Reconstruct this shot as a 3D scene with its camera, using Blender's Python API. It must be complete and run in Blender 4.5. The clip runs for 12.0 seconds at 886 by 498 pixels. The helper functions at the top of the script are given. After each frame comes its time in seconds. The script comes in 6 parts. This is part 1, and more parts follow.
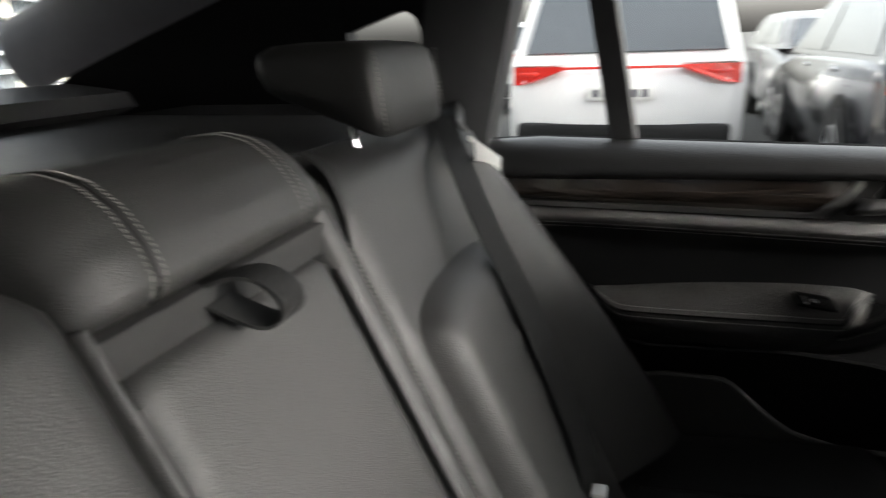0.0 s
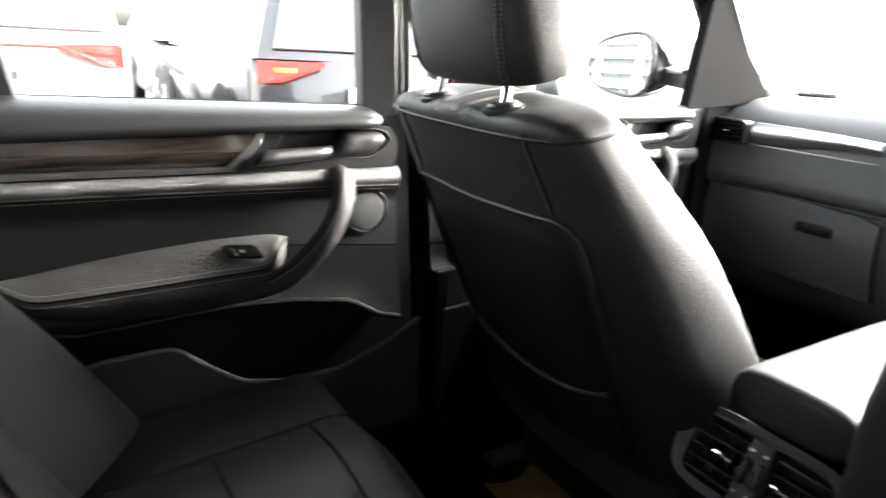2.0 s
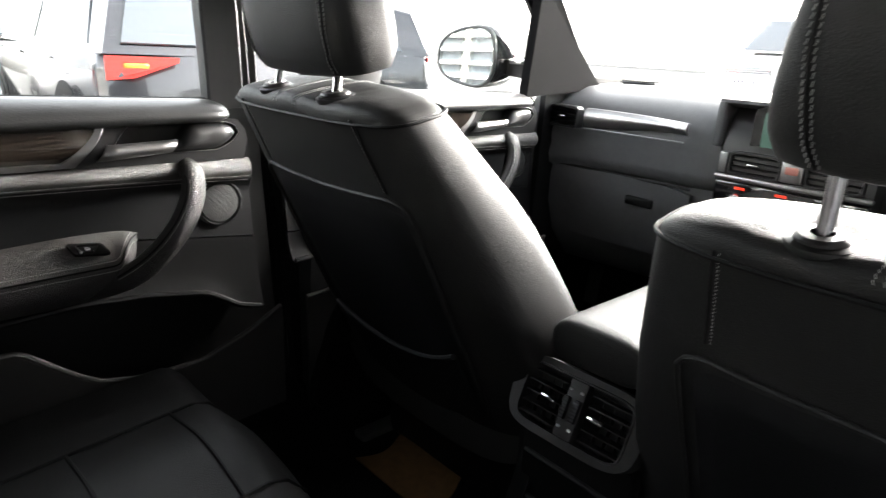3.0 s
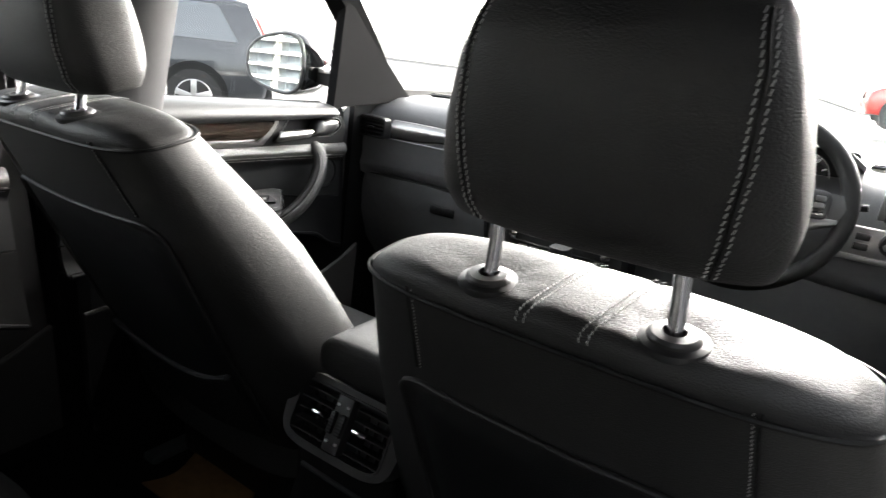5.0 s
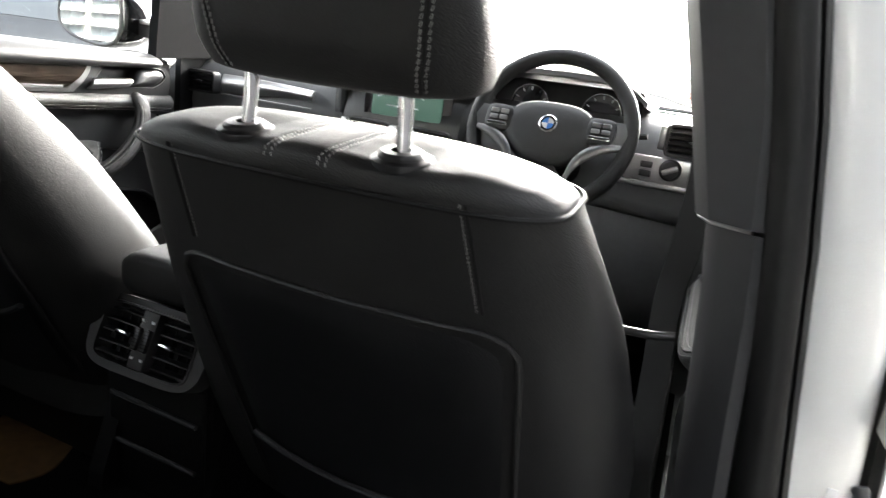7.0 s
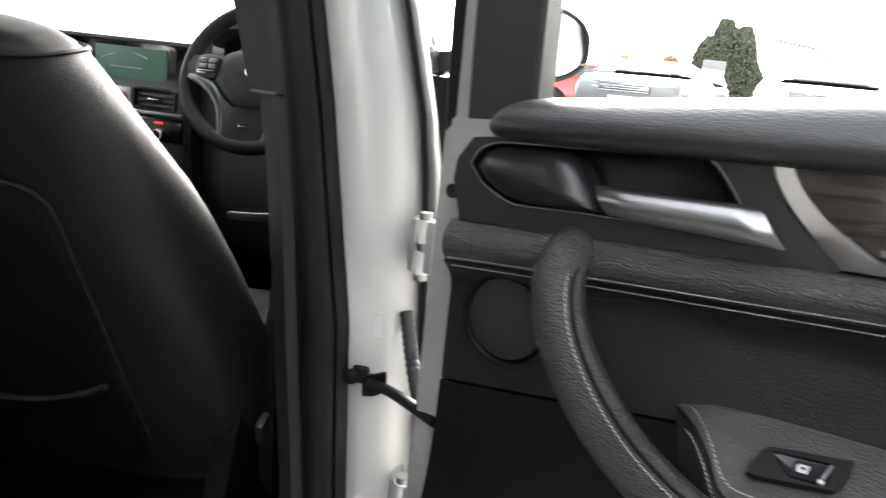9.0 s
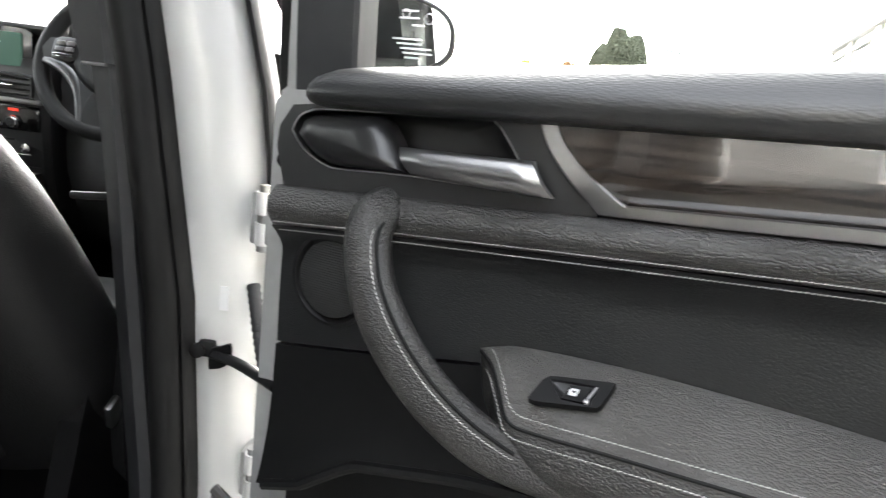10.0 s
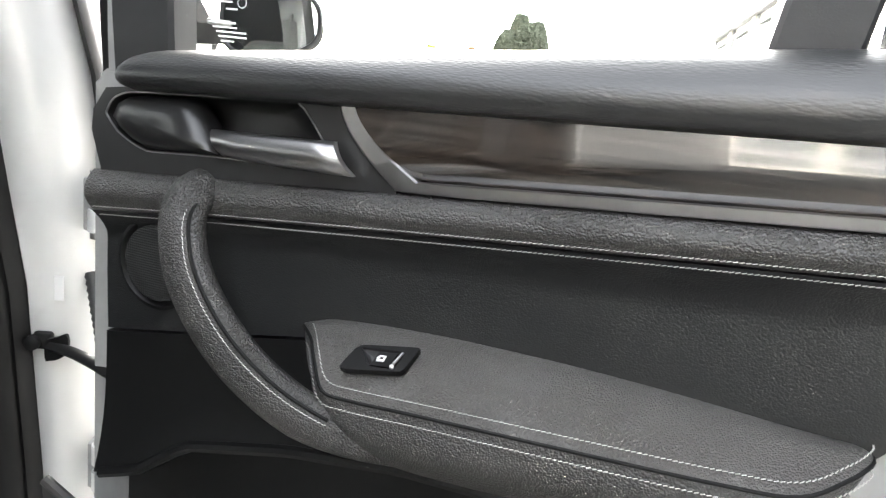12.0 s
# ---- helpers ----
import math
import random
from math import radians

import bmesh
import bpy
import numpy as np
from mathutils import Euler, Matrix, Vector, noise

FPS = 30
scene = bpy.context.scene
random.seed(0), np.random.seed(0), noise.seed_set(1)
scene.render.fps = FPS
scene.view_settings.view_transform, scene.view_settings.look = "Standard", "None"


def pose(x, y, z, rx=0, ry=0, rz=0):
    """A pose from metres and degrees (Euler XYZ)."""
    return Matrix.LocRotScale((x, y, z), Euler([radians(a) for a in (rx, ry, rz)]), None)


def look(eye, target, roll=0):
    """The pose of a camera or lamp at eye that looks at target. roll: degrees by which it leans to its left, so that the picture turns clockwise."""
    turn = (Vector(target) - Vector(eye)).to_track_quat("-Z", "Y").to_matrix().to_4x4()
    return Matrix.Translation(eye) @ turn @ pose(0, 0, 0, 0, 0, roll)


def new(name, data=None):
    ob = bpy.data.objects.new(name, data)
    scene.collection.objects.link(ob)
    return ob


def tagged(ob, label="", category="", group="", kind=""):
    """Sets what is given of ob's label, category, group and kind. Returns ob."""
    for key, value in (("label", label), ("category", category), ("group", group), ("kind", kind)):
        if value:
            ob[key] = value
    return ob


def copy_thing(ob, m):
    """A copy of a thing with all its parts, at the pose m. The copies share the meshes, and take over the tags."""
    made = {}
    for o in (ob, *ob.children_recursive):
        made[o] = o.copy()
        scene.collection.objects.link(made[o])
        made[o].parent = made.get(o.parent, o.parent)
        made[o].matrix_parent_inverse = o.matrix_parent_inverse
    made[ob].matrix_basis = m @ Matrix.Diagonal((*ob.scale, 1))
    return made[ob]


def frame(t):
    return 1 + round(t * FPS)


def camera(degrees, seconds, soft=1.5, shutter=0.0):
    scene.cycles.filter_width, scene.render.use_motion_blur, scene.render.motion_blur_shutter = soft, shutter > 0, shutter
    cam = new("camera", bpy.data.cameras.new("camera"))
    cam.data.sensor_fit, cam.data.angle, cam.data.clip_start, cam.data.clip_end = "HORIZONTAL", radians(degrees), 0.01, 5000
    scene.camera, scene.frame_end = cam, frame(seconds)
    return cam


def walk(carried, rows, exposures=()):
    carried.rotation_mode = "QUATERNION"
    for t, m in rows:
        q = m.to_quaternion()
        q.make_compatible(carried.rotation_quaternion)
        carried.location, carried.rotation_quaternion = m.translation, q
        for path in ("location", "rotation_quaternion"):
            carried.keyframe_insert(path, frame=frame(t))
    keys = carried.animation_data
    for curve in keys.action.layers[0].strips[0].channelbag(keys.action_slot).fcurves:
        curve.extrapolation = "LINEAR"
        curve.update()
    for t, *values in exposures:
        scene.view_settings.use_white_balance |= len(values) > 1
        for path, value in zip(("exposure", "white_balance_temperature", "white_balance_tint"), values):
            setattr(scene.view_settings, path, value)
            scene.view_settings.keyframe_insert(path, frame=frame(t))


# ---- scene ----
cam = camera(69.5, 12.0, soft=1.2, shutter=0.5)
PATH = [
    (0, (0.392, -0.813, 1.259), (-1.41, -1.427, 0.647), -2.1),
    (0.3, (0.374, -0.824, 1.234), (-1.515, -1.102, 0.637), -1.2),
    (0.5, (0.35, -0.838, 1.227), (-1.554, -0.908, 0.621), -0.1),
    (1, (0.336, -0.829, 1.212), (-1.546, -0.552, 0.593), 1.3),
    (1.2, (0.332, -0.845, 1.204), (-1.533, -0.467, 0.587), 1.2),
    (1.5, (0.333, -0.823, 1.188), (-1.482, -0.239, 0.584), 2.0),
    (1.6, (0.344, -0.828, 1.186), (-1.433, -0.129, 0.588), 2.2),
    (2, (0.346, -0.823, 1.193), (-1.258, 0.208, 0.588), 3.5),
    (2.2, (0.356, -0.819, 1.183), (-1.179, 0.317, 0.59), 4.5),
    (2.5, (0.397, -0.811, 1.179), (-1.078, 0.403, 0.587), 4.2),
    (2.6, (0.405, -0.819, 1.18), (-1.045, 0.427, 0.592), 4.7),
    (2.7, (0.414, -0.823, 1.183), (-1.016, 0.443, 0.589), 4.3),
    (4.5, (0.512, -0.781, 1.251), (-0.619, 0.76, 0.661), 6.4),
    (5, (0.541, -0.755, 1.249), (-0.491, 0.859, 0.673), 6.8),
    (5.5, (0.561, -0.747, 1.251), (-0.358, 0.937, 0.687), 7.2),
    (6, (0.587, -0.756, 1.228), (-0.225, 0.985, 0.672), 7.5),
    (6.3, (0.611, -0.758, 1.201), (-0.17, 1.003, 0.663), 7.8),
    (6.5, (0.623, -0.769, 1.18), (-0.109, 1.01, 0.633), 7.9),
    (6.7, (0.642, -0.767, 1.166), (-0.066, 1.022, 0.62), 7.9),
    (8.3, (0.923, -0.774, 1.073), (0.447, 1.105, 0.58), 6.6),
    (8.5, (0.964, -0.776, 1.07), (0.561, 1.118, 0.572), 6.6),
    (9, (1.037, -0.793, 1.054), (0.752, 1.132, 0.595), 6.5),
    (9.5, (1.092, -0.802, 1.044), (0.943, 1.142, 0.601), 6.8),
    (10, (1.123, -0.825, 1.035), (1.116, 1.13, 0.615), 7.2),
    (10.5, (1.159, -0.834, 1.037), (1.257, 1.12, 0.621), 7.3),
    (11, (1.183, -0.847, 1.043), (1.373, 1.099, 0.621), 7.3),
    (11.5, (1.193, -0.854, 1.045), (1.432, 1.085, 0.618), 7.2),
    (12, (1.205, -0.856, 1.043), (1.473, 1.078, 0.613), 7.1),
]
walk(cam, [(t, look(eye, target, roll)) for t, eye, target, roll in PATH],
     exposures=[(0.0, 3.35), (0.5, 4.0), (1.0, 4.75), (1.5, 5.2), (2.0, 5.5), (2.7, 5.1), (4.3, 4.5), (5.5, 4.75), (6.5, 5.15), (8.3, 4.4), (9.0, 4.5), (10.0, 4.95), (12.0, 5.1)])

# ---- world, sun ----
world = bpy.data.worlds.new("overcast_sky")
scene.world = world
world.use_nodes = True
wt = world.node_tree
bg = wt.nodes["Background"]
sky = wt.nodes.new("ShaderNodeTexSky")
sky.sky_type = "NISHITA"
sky.sun_disc = False
sky.sun_elevation = radians(16)
sky.sun_rotation = radians(4)
sky.dust_density = 6.0
sky.ozone_density = 0.3
wash = wt.nodes.new("ShaderNodeHueSaturation")
wash.inputs["Saturation"].default_value = 0.22
wt.links.new(sky.outputs[0], wash.inputs["Color"])
wt.links.new(wash.outputs[0], bg.inputs[0])
bg.inputs[1].default_value = 0.10
sun_data = bpy.data.lights.new("sun", "SUN")
sun_data.energy, sun_data.angle, sun_data.color = 0.7, radians(30), (1.0, 0.99, 0.965)
sun = new("sun", sun_data)
sun.matrix_basis = look((0.6, 9, 2.6), (0, 0, 0))

# ---- materials ----
def material(name, base, rough=0.5, metal=0.0, coat=0.0, bump=(), tint=0.0, spec=0.5, scale=60.0, stretch=(1, 1, 1), sheen=0.0):
    """bump: rows of (kind, scale per metre, depth in metres); tint: how far noise varies the colour."""
    mat = bpy.data.materials.new(name)
    mat.use_nodes = True
    nt = mat.node_tree
    N, L = nt.nodes, nt.links
    p = N["Principled BSDF"]
    p.inputs["Roughness"].default_value = rough
    p.inputs["Metallic"].default_value = metal
    p.inputs["Coat Weight"].default_value = coat
    p.inputs["Coat Roughness"].default_value = 0.06
    p.inputs["Specular IOR Level"].default_value = spec
    p.inputs["Sheen Weight"].default_value = sheen
    co = N.new("ShaderNodeTexCoord")
    mp = N.new("ShaderNodeMapping")
    mp.inputs["Scale"].default_value = stretch
    L.new(co.outputs["Object"], mp.inputs[0])
    if tint > 0:
        n1 = N.new("ShaderNodeTexNoise"); n1.inputs["Scale"].default_value = 5.0; n1.inputs["Detail"].default_value = 4
        n2 = N.new("ShaderNodeTexNoise"); n2.inputs["Scale"].default_value = scale; n2.inputs["Detail"].default_value = 3
        L.new(mp.outputs[0], n1.inputs["Vector"]); L.new(mp.outputs[0], n2.inputs["Vector"])
        add = N.new("ShaderNodeMath"); add.operation = "ADD"
        L.new(n1.outputs[0], add.inputs[0]); L.new(n2.outputs[0], add.inputs[1])
        half = N.new("ShaderNodeMath"); half.operation = "MULTIPLY"; half.inputs[1].default_value = 0.5
        L.new(add.outputs[0], half.inputs[0])
        ramp = N.new("ShaderNodeValToRGB")
        ramp.color_ramp.elements[0].position, ramp.color_ramp.elements[1].position = 0.3, 0.7
        ramp.color_ramp.elements[0].color = [c * (1 - tint) for c in base] + [1]
        ramp.color_ramp.elements[1].color = [min(1, c * (1 + tint)) for c in base] + [1]
        L.new(half.outputs[0], ramp.inputs[0]); L.new(ramp.outputs[0], p.inputs["Base Color"])
        rr = N.new("ShaderNodeMapRange")
        rr.inputs["To Min"].default_value, rr.inputs["To Max"].default_value = rough * 0.86, min(1, rough * 1.14)
        L.new(half.outputs[0], rr.inputs["Value"]); L.new(rr.outputs[0], p.inputs["Roughness"])
    else:
        p.inputs["Base Color"].default_value = [*base, 1]
    last = None
    for kind, sc, depth in bump:
        if kind == "leather":
            t = N.new("ShaderNodeTexVoronoi"); t.feature = "SMOOTH_F1"; t.inputs["Smoothness"].default_value = 0.25
            wob = N.new("ShaderNodeTexNoise"); wob.inputs["Scale"].default_value = sc * 0.35
            mix = N.new("ShaderNodeMixRGB"); mix.blend_type = "ADD"; mix.inputs[0].default_value = 1.1 / sc
            L.new(mp.outputs[0], wob.inputs["Vector"]); L.new(mp.outputs[0], mix.inputs[1]); L.new(wob.outputs["Color"], mix.inputs[2])
            L.new(mix.outputs[0], t.inputs["Vector"])
            big = N.new("ShaderNodeTexNoise"); big.inputs["Scale"].default_value = 14.0
            L.new(mp.outputs[0], big.inputs["Vector"])
            fade = N.new("ShaderNodeMapRange"); fade.inputs["From Min"].default_value, fade.inputs["From Max"].default_value = 0.3, 0.65
            fade.inputs["To Min"].default_value, fade.inputs["To Max"].default_value = -0.55, -1.0
            L.new(big.outputs[0], fade.inputs["Value"])
            dome = N.new("ShaderNodeMath"); dome.operation = "MULTIPLY"
            L.new(t.outputs["Distance"], dome.inputs[0]); L.new(fade.outputs[0], dome.inputs[1]); out = dome.outputs[0]
        elif kind == "dots":
            t = N.new("ShaderNodeTexVoronoi"); t.inputs["Randomness"].default_value = 0.0; L.new(mp.outputs[0], t.inputs["Vector"]); out = t.outputs["Distance"]
        elif kind == "wave":
            t = N.new("ShaderNodeTexWave"); t.inputs["Distortion"].default_value = 1.0; L.new(mp.outputs[0], t.inputs["Vector"]); out = t.outputs[0]
        else:
            t = N.new("ShaderNodeTexNoise"); t.inputs["Detail"].default_value = 5; L.new(mp.outputs[0], t.inputs["Vector"]); out = t.outputs[0]
        t.inputs["Scale"].default_value = sc
        b = N.new("ShaderNodeBump"); b.inputs["Distance"].default_value = depth; b.inputs["Strength"].default_value = 1.0
        L.new(out, b.inputs["Height"])
        if last:
            L.new(last.outputs[0], b.inputs["Normal"])
        last = b
    if last:
        L.new(last.outputs[0], p.inputs["Normal"])
    return mat


def glow(name, colour, strength):
    mat = bpy.data.materials.new(name)
    mat.use_nodes = True
    p = mat.node_tree.nodes["Principled BSDF"]
    p.inputs["Base Color"].default_value = [c * 0.2 for c in colour] + [1]
    p.inputs["Emission Color"].default_value = [*colour, 1]
    p.inputs["Emission Strength"].default_value = strength
    return mat


def clear(name, tint, rough=0.0):
    """Thin window glass: mostly clear, with a Fresnel gloss."""
    mat = bpy.data.materials.new(name)
    mat.use_nodes = True
    nt = mat.node_tree
    nt.nodes.remove(nt.nodes["Principled BSDF"])
    tr = nt.nodes.new("ShaderNodeBsdfTransparent"); tr.inputs[0].default_value = [*tint, 1]
    gl = nt.nodes.new("ShaderNodeBsdfGlossy"); gl.inputs["Roughness"].default_value = rough
    lw = nt.nodes.new("ShaderNodeLayerWeight"); lw.inputs[0].default_value = 0.5
    pw = nt.nodes.new("ShaderNodeMath"); pw.operation = "POWER"; pw.inputs[1].default_value = 4.0
    fr = nt.nodes.new("ShaderNodeMath"); fr.operation = "MULTIPLY_ADD"; fr.inputs[1].default_value = 0.6; fr.inputs[2].default_value = 0.04
    nt.links.new(lw.outputs["Facing"], pw.inputs[0]); nt.links.new(pw.outputs[0], fr.inputs[0])
    mx = nt.nodes.new("ShaderNodeMixShader")
    nt.links.new(fr.outputs[0], mx.inputs[0]); nt.links.new(tr.outputs[0], mx.inputs[1]); nt.links.new(gl.outputs[0], mx.inputs[2])
    nt.links.new(mx.outputs[0], nt.nodes["Material Output"].inputs[0])
    return mat


def wood_material():
    mat = material("dark_wood_veneer", (0.05, 0.038, 0.03), 0.14, spec=0.9, coat=1.0)
    nt = mat.node_tree
    N, L = nt.nodes, nt.links
    N["Principled BSDF"].inputs["Coat IOR"].default_value = 1.55
    co = N.new("ShaderNodeTexCoord"); mp = N.new("ShaderNodeMapping")
    mp.inputs["Scale"].default_value = (3.0, 60.0, 120.0)
    L.new(co.outputs["Object"], mp.inputs[0])
    n = N.new("ShaderNodeTexNoise"); n.inputs["Scale"].default_value = 2.2; n.inputs["Detail"].default_value = 6; n.inputs["Distortion"].default_value = 0.6
    L.new(mp.outputs[0], n.inputs["Vector"])
    mp2 = N.new("ShaderNodeMapping"); mp2.inputs["Scale"].default_value = (5.0, 20.0, 20.0)
    L.new(co.outputs["Object"], mp2.inputs[0])
    w = N.new("ShaderNodeTexNoise"); w.inputs["Scale"].default_value = 1.3; w.inputs["Detail"].default_value = 2; w.inputs["Distortion"].default_value = 2.0
    L.new(mp2.outputs[0], w.inputs["Vector"])
    a = N.new("ShaderNodeMath"); a.operation = "MULTIPLY_ADD"; a.inputs[1].default_value = 0.45
    L.new(w.outputs[0], a.inputs[0]); L.new(n.outputs[0], a.inputs[2])
    ramp = N.new("ShaderNodeValToRGB")
    ramp.color_ramp.elements[0].position, ramp.color_ramp.elements[1].position = 0.60, 0.84
    ramp.color_ramp.elements[0].color, ramp.color_ramp.elements[1].color = (0.005, 0.0037, 0.003, 1), (0.050, 0.038, 0.030, 1)
    L.new(a.outputs[0], ramp.inputs[0]); L.new(ramp.outputs[0], N["Principled BSDF"].inputs["Base Color"])
    return mat


LEATHER = material("black_leather", (0.018, 0.0178, 0.0175), 0.55, spec=0.5, bump=(("leather", 640, 0.00042), ("noise", 22, 0.00010)), tint=0.15)
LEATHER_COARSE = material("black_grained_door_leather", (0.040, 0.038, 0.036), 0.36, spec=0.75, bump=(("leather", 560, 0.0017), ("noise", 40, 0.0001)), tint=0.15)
LEATHER_INSERT = material("black_insert_leather", (0.008, 0.0084, 0.0092), 0.48, spec=0.5, bump=(("leather", 620, 0.00036),), tint=0.15)
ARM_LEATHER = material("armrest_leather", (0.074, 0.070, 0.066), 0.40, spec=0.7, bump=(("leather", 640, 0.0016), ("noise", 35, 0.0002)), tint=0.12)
SOFT = material("soft_touch_belt_plastic", (0.020, 0.0205, 0.0212), 0.40, spec=0.8, bump=(("leather", 520, 0.00030),), tint=0.12, stretch=(0.36, 1, 1))
CLOTH = material("black_pillar_cloth", (0.006, 0.006, 0.0065), 0.95, spec=0.08, bump=(("noise", 900, 0.0004),), tint=0.12)
PLASTIC = material("black_plastic", (0.004, 0.004, 0.0043), 0.5, spec=0.3, bump=(("noise", 900, 0.0001),), tint=0.1)
SATIN_BLACK = material("satin_black_plastic", (0.014, 0.014, 0.0145), 0.36, spec=0.7, tint=0.08)
GREY_PLASTIC = material("dark_grey_pillar_plastic", (0.030, 0.0305, 0.032), 0.5, spec=0.4, bump=(("noise", 700, 0.0002),), tint=0.1)
VENT_GREY = material("pale_grey_vent_plastic", (0.038, 0.037, 0.036), 0.5, bump=(("noise", 700, 0.0002),), tint=0.1)
POCKET_GREY = material("warm_grey_pocket_plastic", (0.045, 0.043, 0.041), 0.6, bump=(("noise", 700, 0.0002),), tint=0.12)
DASH = material("dash_soft_plastic", (0.10, 0.101, 0.103), 0.5, bump=(("leather", 350, 0.0002),), tint=0.12)
WOOD = wood_material()
PLASTIC_SOFT = material("dark_grey_airbag_plastic", (0.035, 0.035, 0.036), 0.5, bump=(("leather", 700, 0.0002),), tint=0.1)
SATIN_DARK = material("satin_grey_metal_trim", (0.22, 0.22, 0.22), 0.4, metal=1.0, tint=0.05)
SATIN = material("satin_aluminium", (0.42, 0.417, 0.413), 0.36, metal=1.0, tint=0.05, scale=200, bump=(("noise", 600, 0.00003),))
CHROME = material("chrome", (0.75, 0.75, 0.76), 0.10, metal=1.0, tint=0.03)
PAINT = material("white_pearl_paint", (0.62, 0.62, 0.605), 0.28, coat=1.0)
PAINT_GREY = material("painted_door_edge_metal", (0.32, 0.32, 0.315), 0.35, coat=0.6, tint=0.10)
RUBBER = material("rubber_seal", (0.008, 0.008, 0.008), 0.55, spec=0.3, tint=0.2)
CARPET = material("black_carpet", (0.006, 0.0058, 0.0055), 0.95, spec=0.1, bump=(("noise", 900, 0.003),), tint=0.35, scale=400)
PALE_TRIM = material("grey_tail_pillar_plastic", (0.16, 0.16, 0.175), 0.6, bump=(("noise", 700, 0.0002),), tint=0.08)
HEADLINER = material("anthracite_headliner_fabric", (0.05, 0.05, 0.053), 0.95, bump=(("noise", 900, 0.0006),), tint=0.08)
WEB = material("black_belt_webbing", (0.012, 0.012, 0.012), 0.65, spec=0.3, bump=(("wave", 420, 0.0005),), tint=0.15)
THREAD = material("pale_grey_thread", (0.64, 0.63, 0.61), 0.7, tint=0.15)
THREAD_SEAT = material("seat_grey_thread", (0.48, 0.475, 0.46), 0.7, tint=0.15)
THREAD_DIM = material("dull_grey_thread", (0.22, 0.215, 0.20), 0.75, tint=0.15)
PIPING = material("black_piping", (0.008, 0.008, 0.008), 0.6, spec=0.3, tint=0.1)
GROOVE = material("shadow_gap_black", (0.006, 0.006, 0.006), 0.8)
GRILLE = material("speaker_grille", (0.012, 0.012, 0.012), 0.55, bump=(("dots", 420, 0.0012),))
GLASS = clear("window_glass", (0.93, 0.95, 0.94))
MIRROR = material("mirror_glass", (0.62, 0.64, 0.64), 0.02, metal=1.0)
GLOSS_BLACK = material("gloss_black", (0.008, 0.008, 0.009), 0.08, coat=1.0)
WHITE_MARK = material("white_marking", (0.75, 0.75, 0.75), 0.6)
ZINC = material("zinc_plated_steel", (0.75, 0.75, 0.74), 0.45, metal=0.35)
STEEL = material("brushed_steel", (0.45, 0.45, 0.45), 0.35, metal=1.0, tint=0.1)
RED_GLOW = glow("red_display_digits", (1.0, 0.05, 0.02), 0.04)
AMBER_GLOW = glow("amber_indicator", (1.0, 0.8, 0.1), 0.4)
SCREEN = glow("navigation_screen", (0.10, 0.20, 0.15), 0.02)


# ---- mesh helpers ----
def part(name, bm, mat, parent=None, label="", smooth=True, angle=40, kind=""):
    me = bpy.data.meshes.new(name)
    bmesh.ops.recalc_face_normals(bm, faces=bm.faces)
    if smooth:
        lim = radians(angle)
        for f in bm.faces:
            f.smooth = True
        for e in bm.edges:
            if len(e.link_faces) == 2 and e.calc_face_angle(0.0) > lim:
                e.smooth = False
    bm.to_mesh(me)
    bm.free()
    me.materials.append(mat)
    ob = new(name, me)
    if parent is not None:
        ob.parent = parent
    return tagged(ob, label=label, kind=kind)


def thing(name, label, category, group="", kind="", at=None):
    ob = new(name)
    ob.empty_display_size = 0.05
    if at is not None:
        ob.matrix_basis = at
    return tagged(ob, label, category, group, kind)


def add_faces(bm, rows, closed):
    n = len(rows[0])
    for a, b in zip(rows[:-1], rows[1:]):
        for i in range(n if closed else n - 1):
            j = (i + 1) % n
            bm.faces.new((a[i], a[j], b[j], b[i]))


def loft(rings, cap=True, closed=True, bm=None):
    bm = bm or bmesh.new()
    rows = [[bm.verts.new(p) for p in r] for r in rings]
    add_faces(bm, rows, closed)
    if cap and closed:
        if cap != "end":
            bm.faces.new(rows[0])
        bm.faces.new(rows[-1])
    return bm


def super_ring(w, d, power, count, fn):
    """A rounded-rectangle ring; fn places (across, depth)."""
    out = []
    for i in range(count):
        a = 2 * math.pi * i / count
        c, s = math.cos(a), math.sin(a)
        out.append(fn(w * math.copysign(abs(c) ** (2 / power), c), d * math.copysign(abs(s) ** (2 / power), s)))
    return out


def sheet(fn, nu, nv, thick=None, bm=None):
    """A surface fn(i/nu, j/nv); with thick (a vector), a closed slab."""
    bm = bm or bmesh.new()
    top = [[bm.verts.new(fn(i / nu, j / nv)) for i in range(nu + 1)] for j in range(nv + 1)]
    add_faces(bm, top, False)
    if thick is not None:
        th = Vector(thick)
        low = [[bm.verts.new(v.co + th) for v in r] for r in top]
        add_faces(bm, low, False)
        for a, b in ((top[0], low[0]), (top[-1], low[-1]), ([r[0] for r in top], [r[0] for r in low]), ([r[-1] for r in top], [r[-1] for r in low])):
            add_faces(bm, [a, b], False)
    return bm


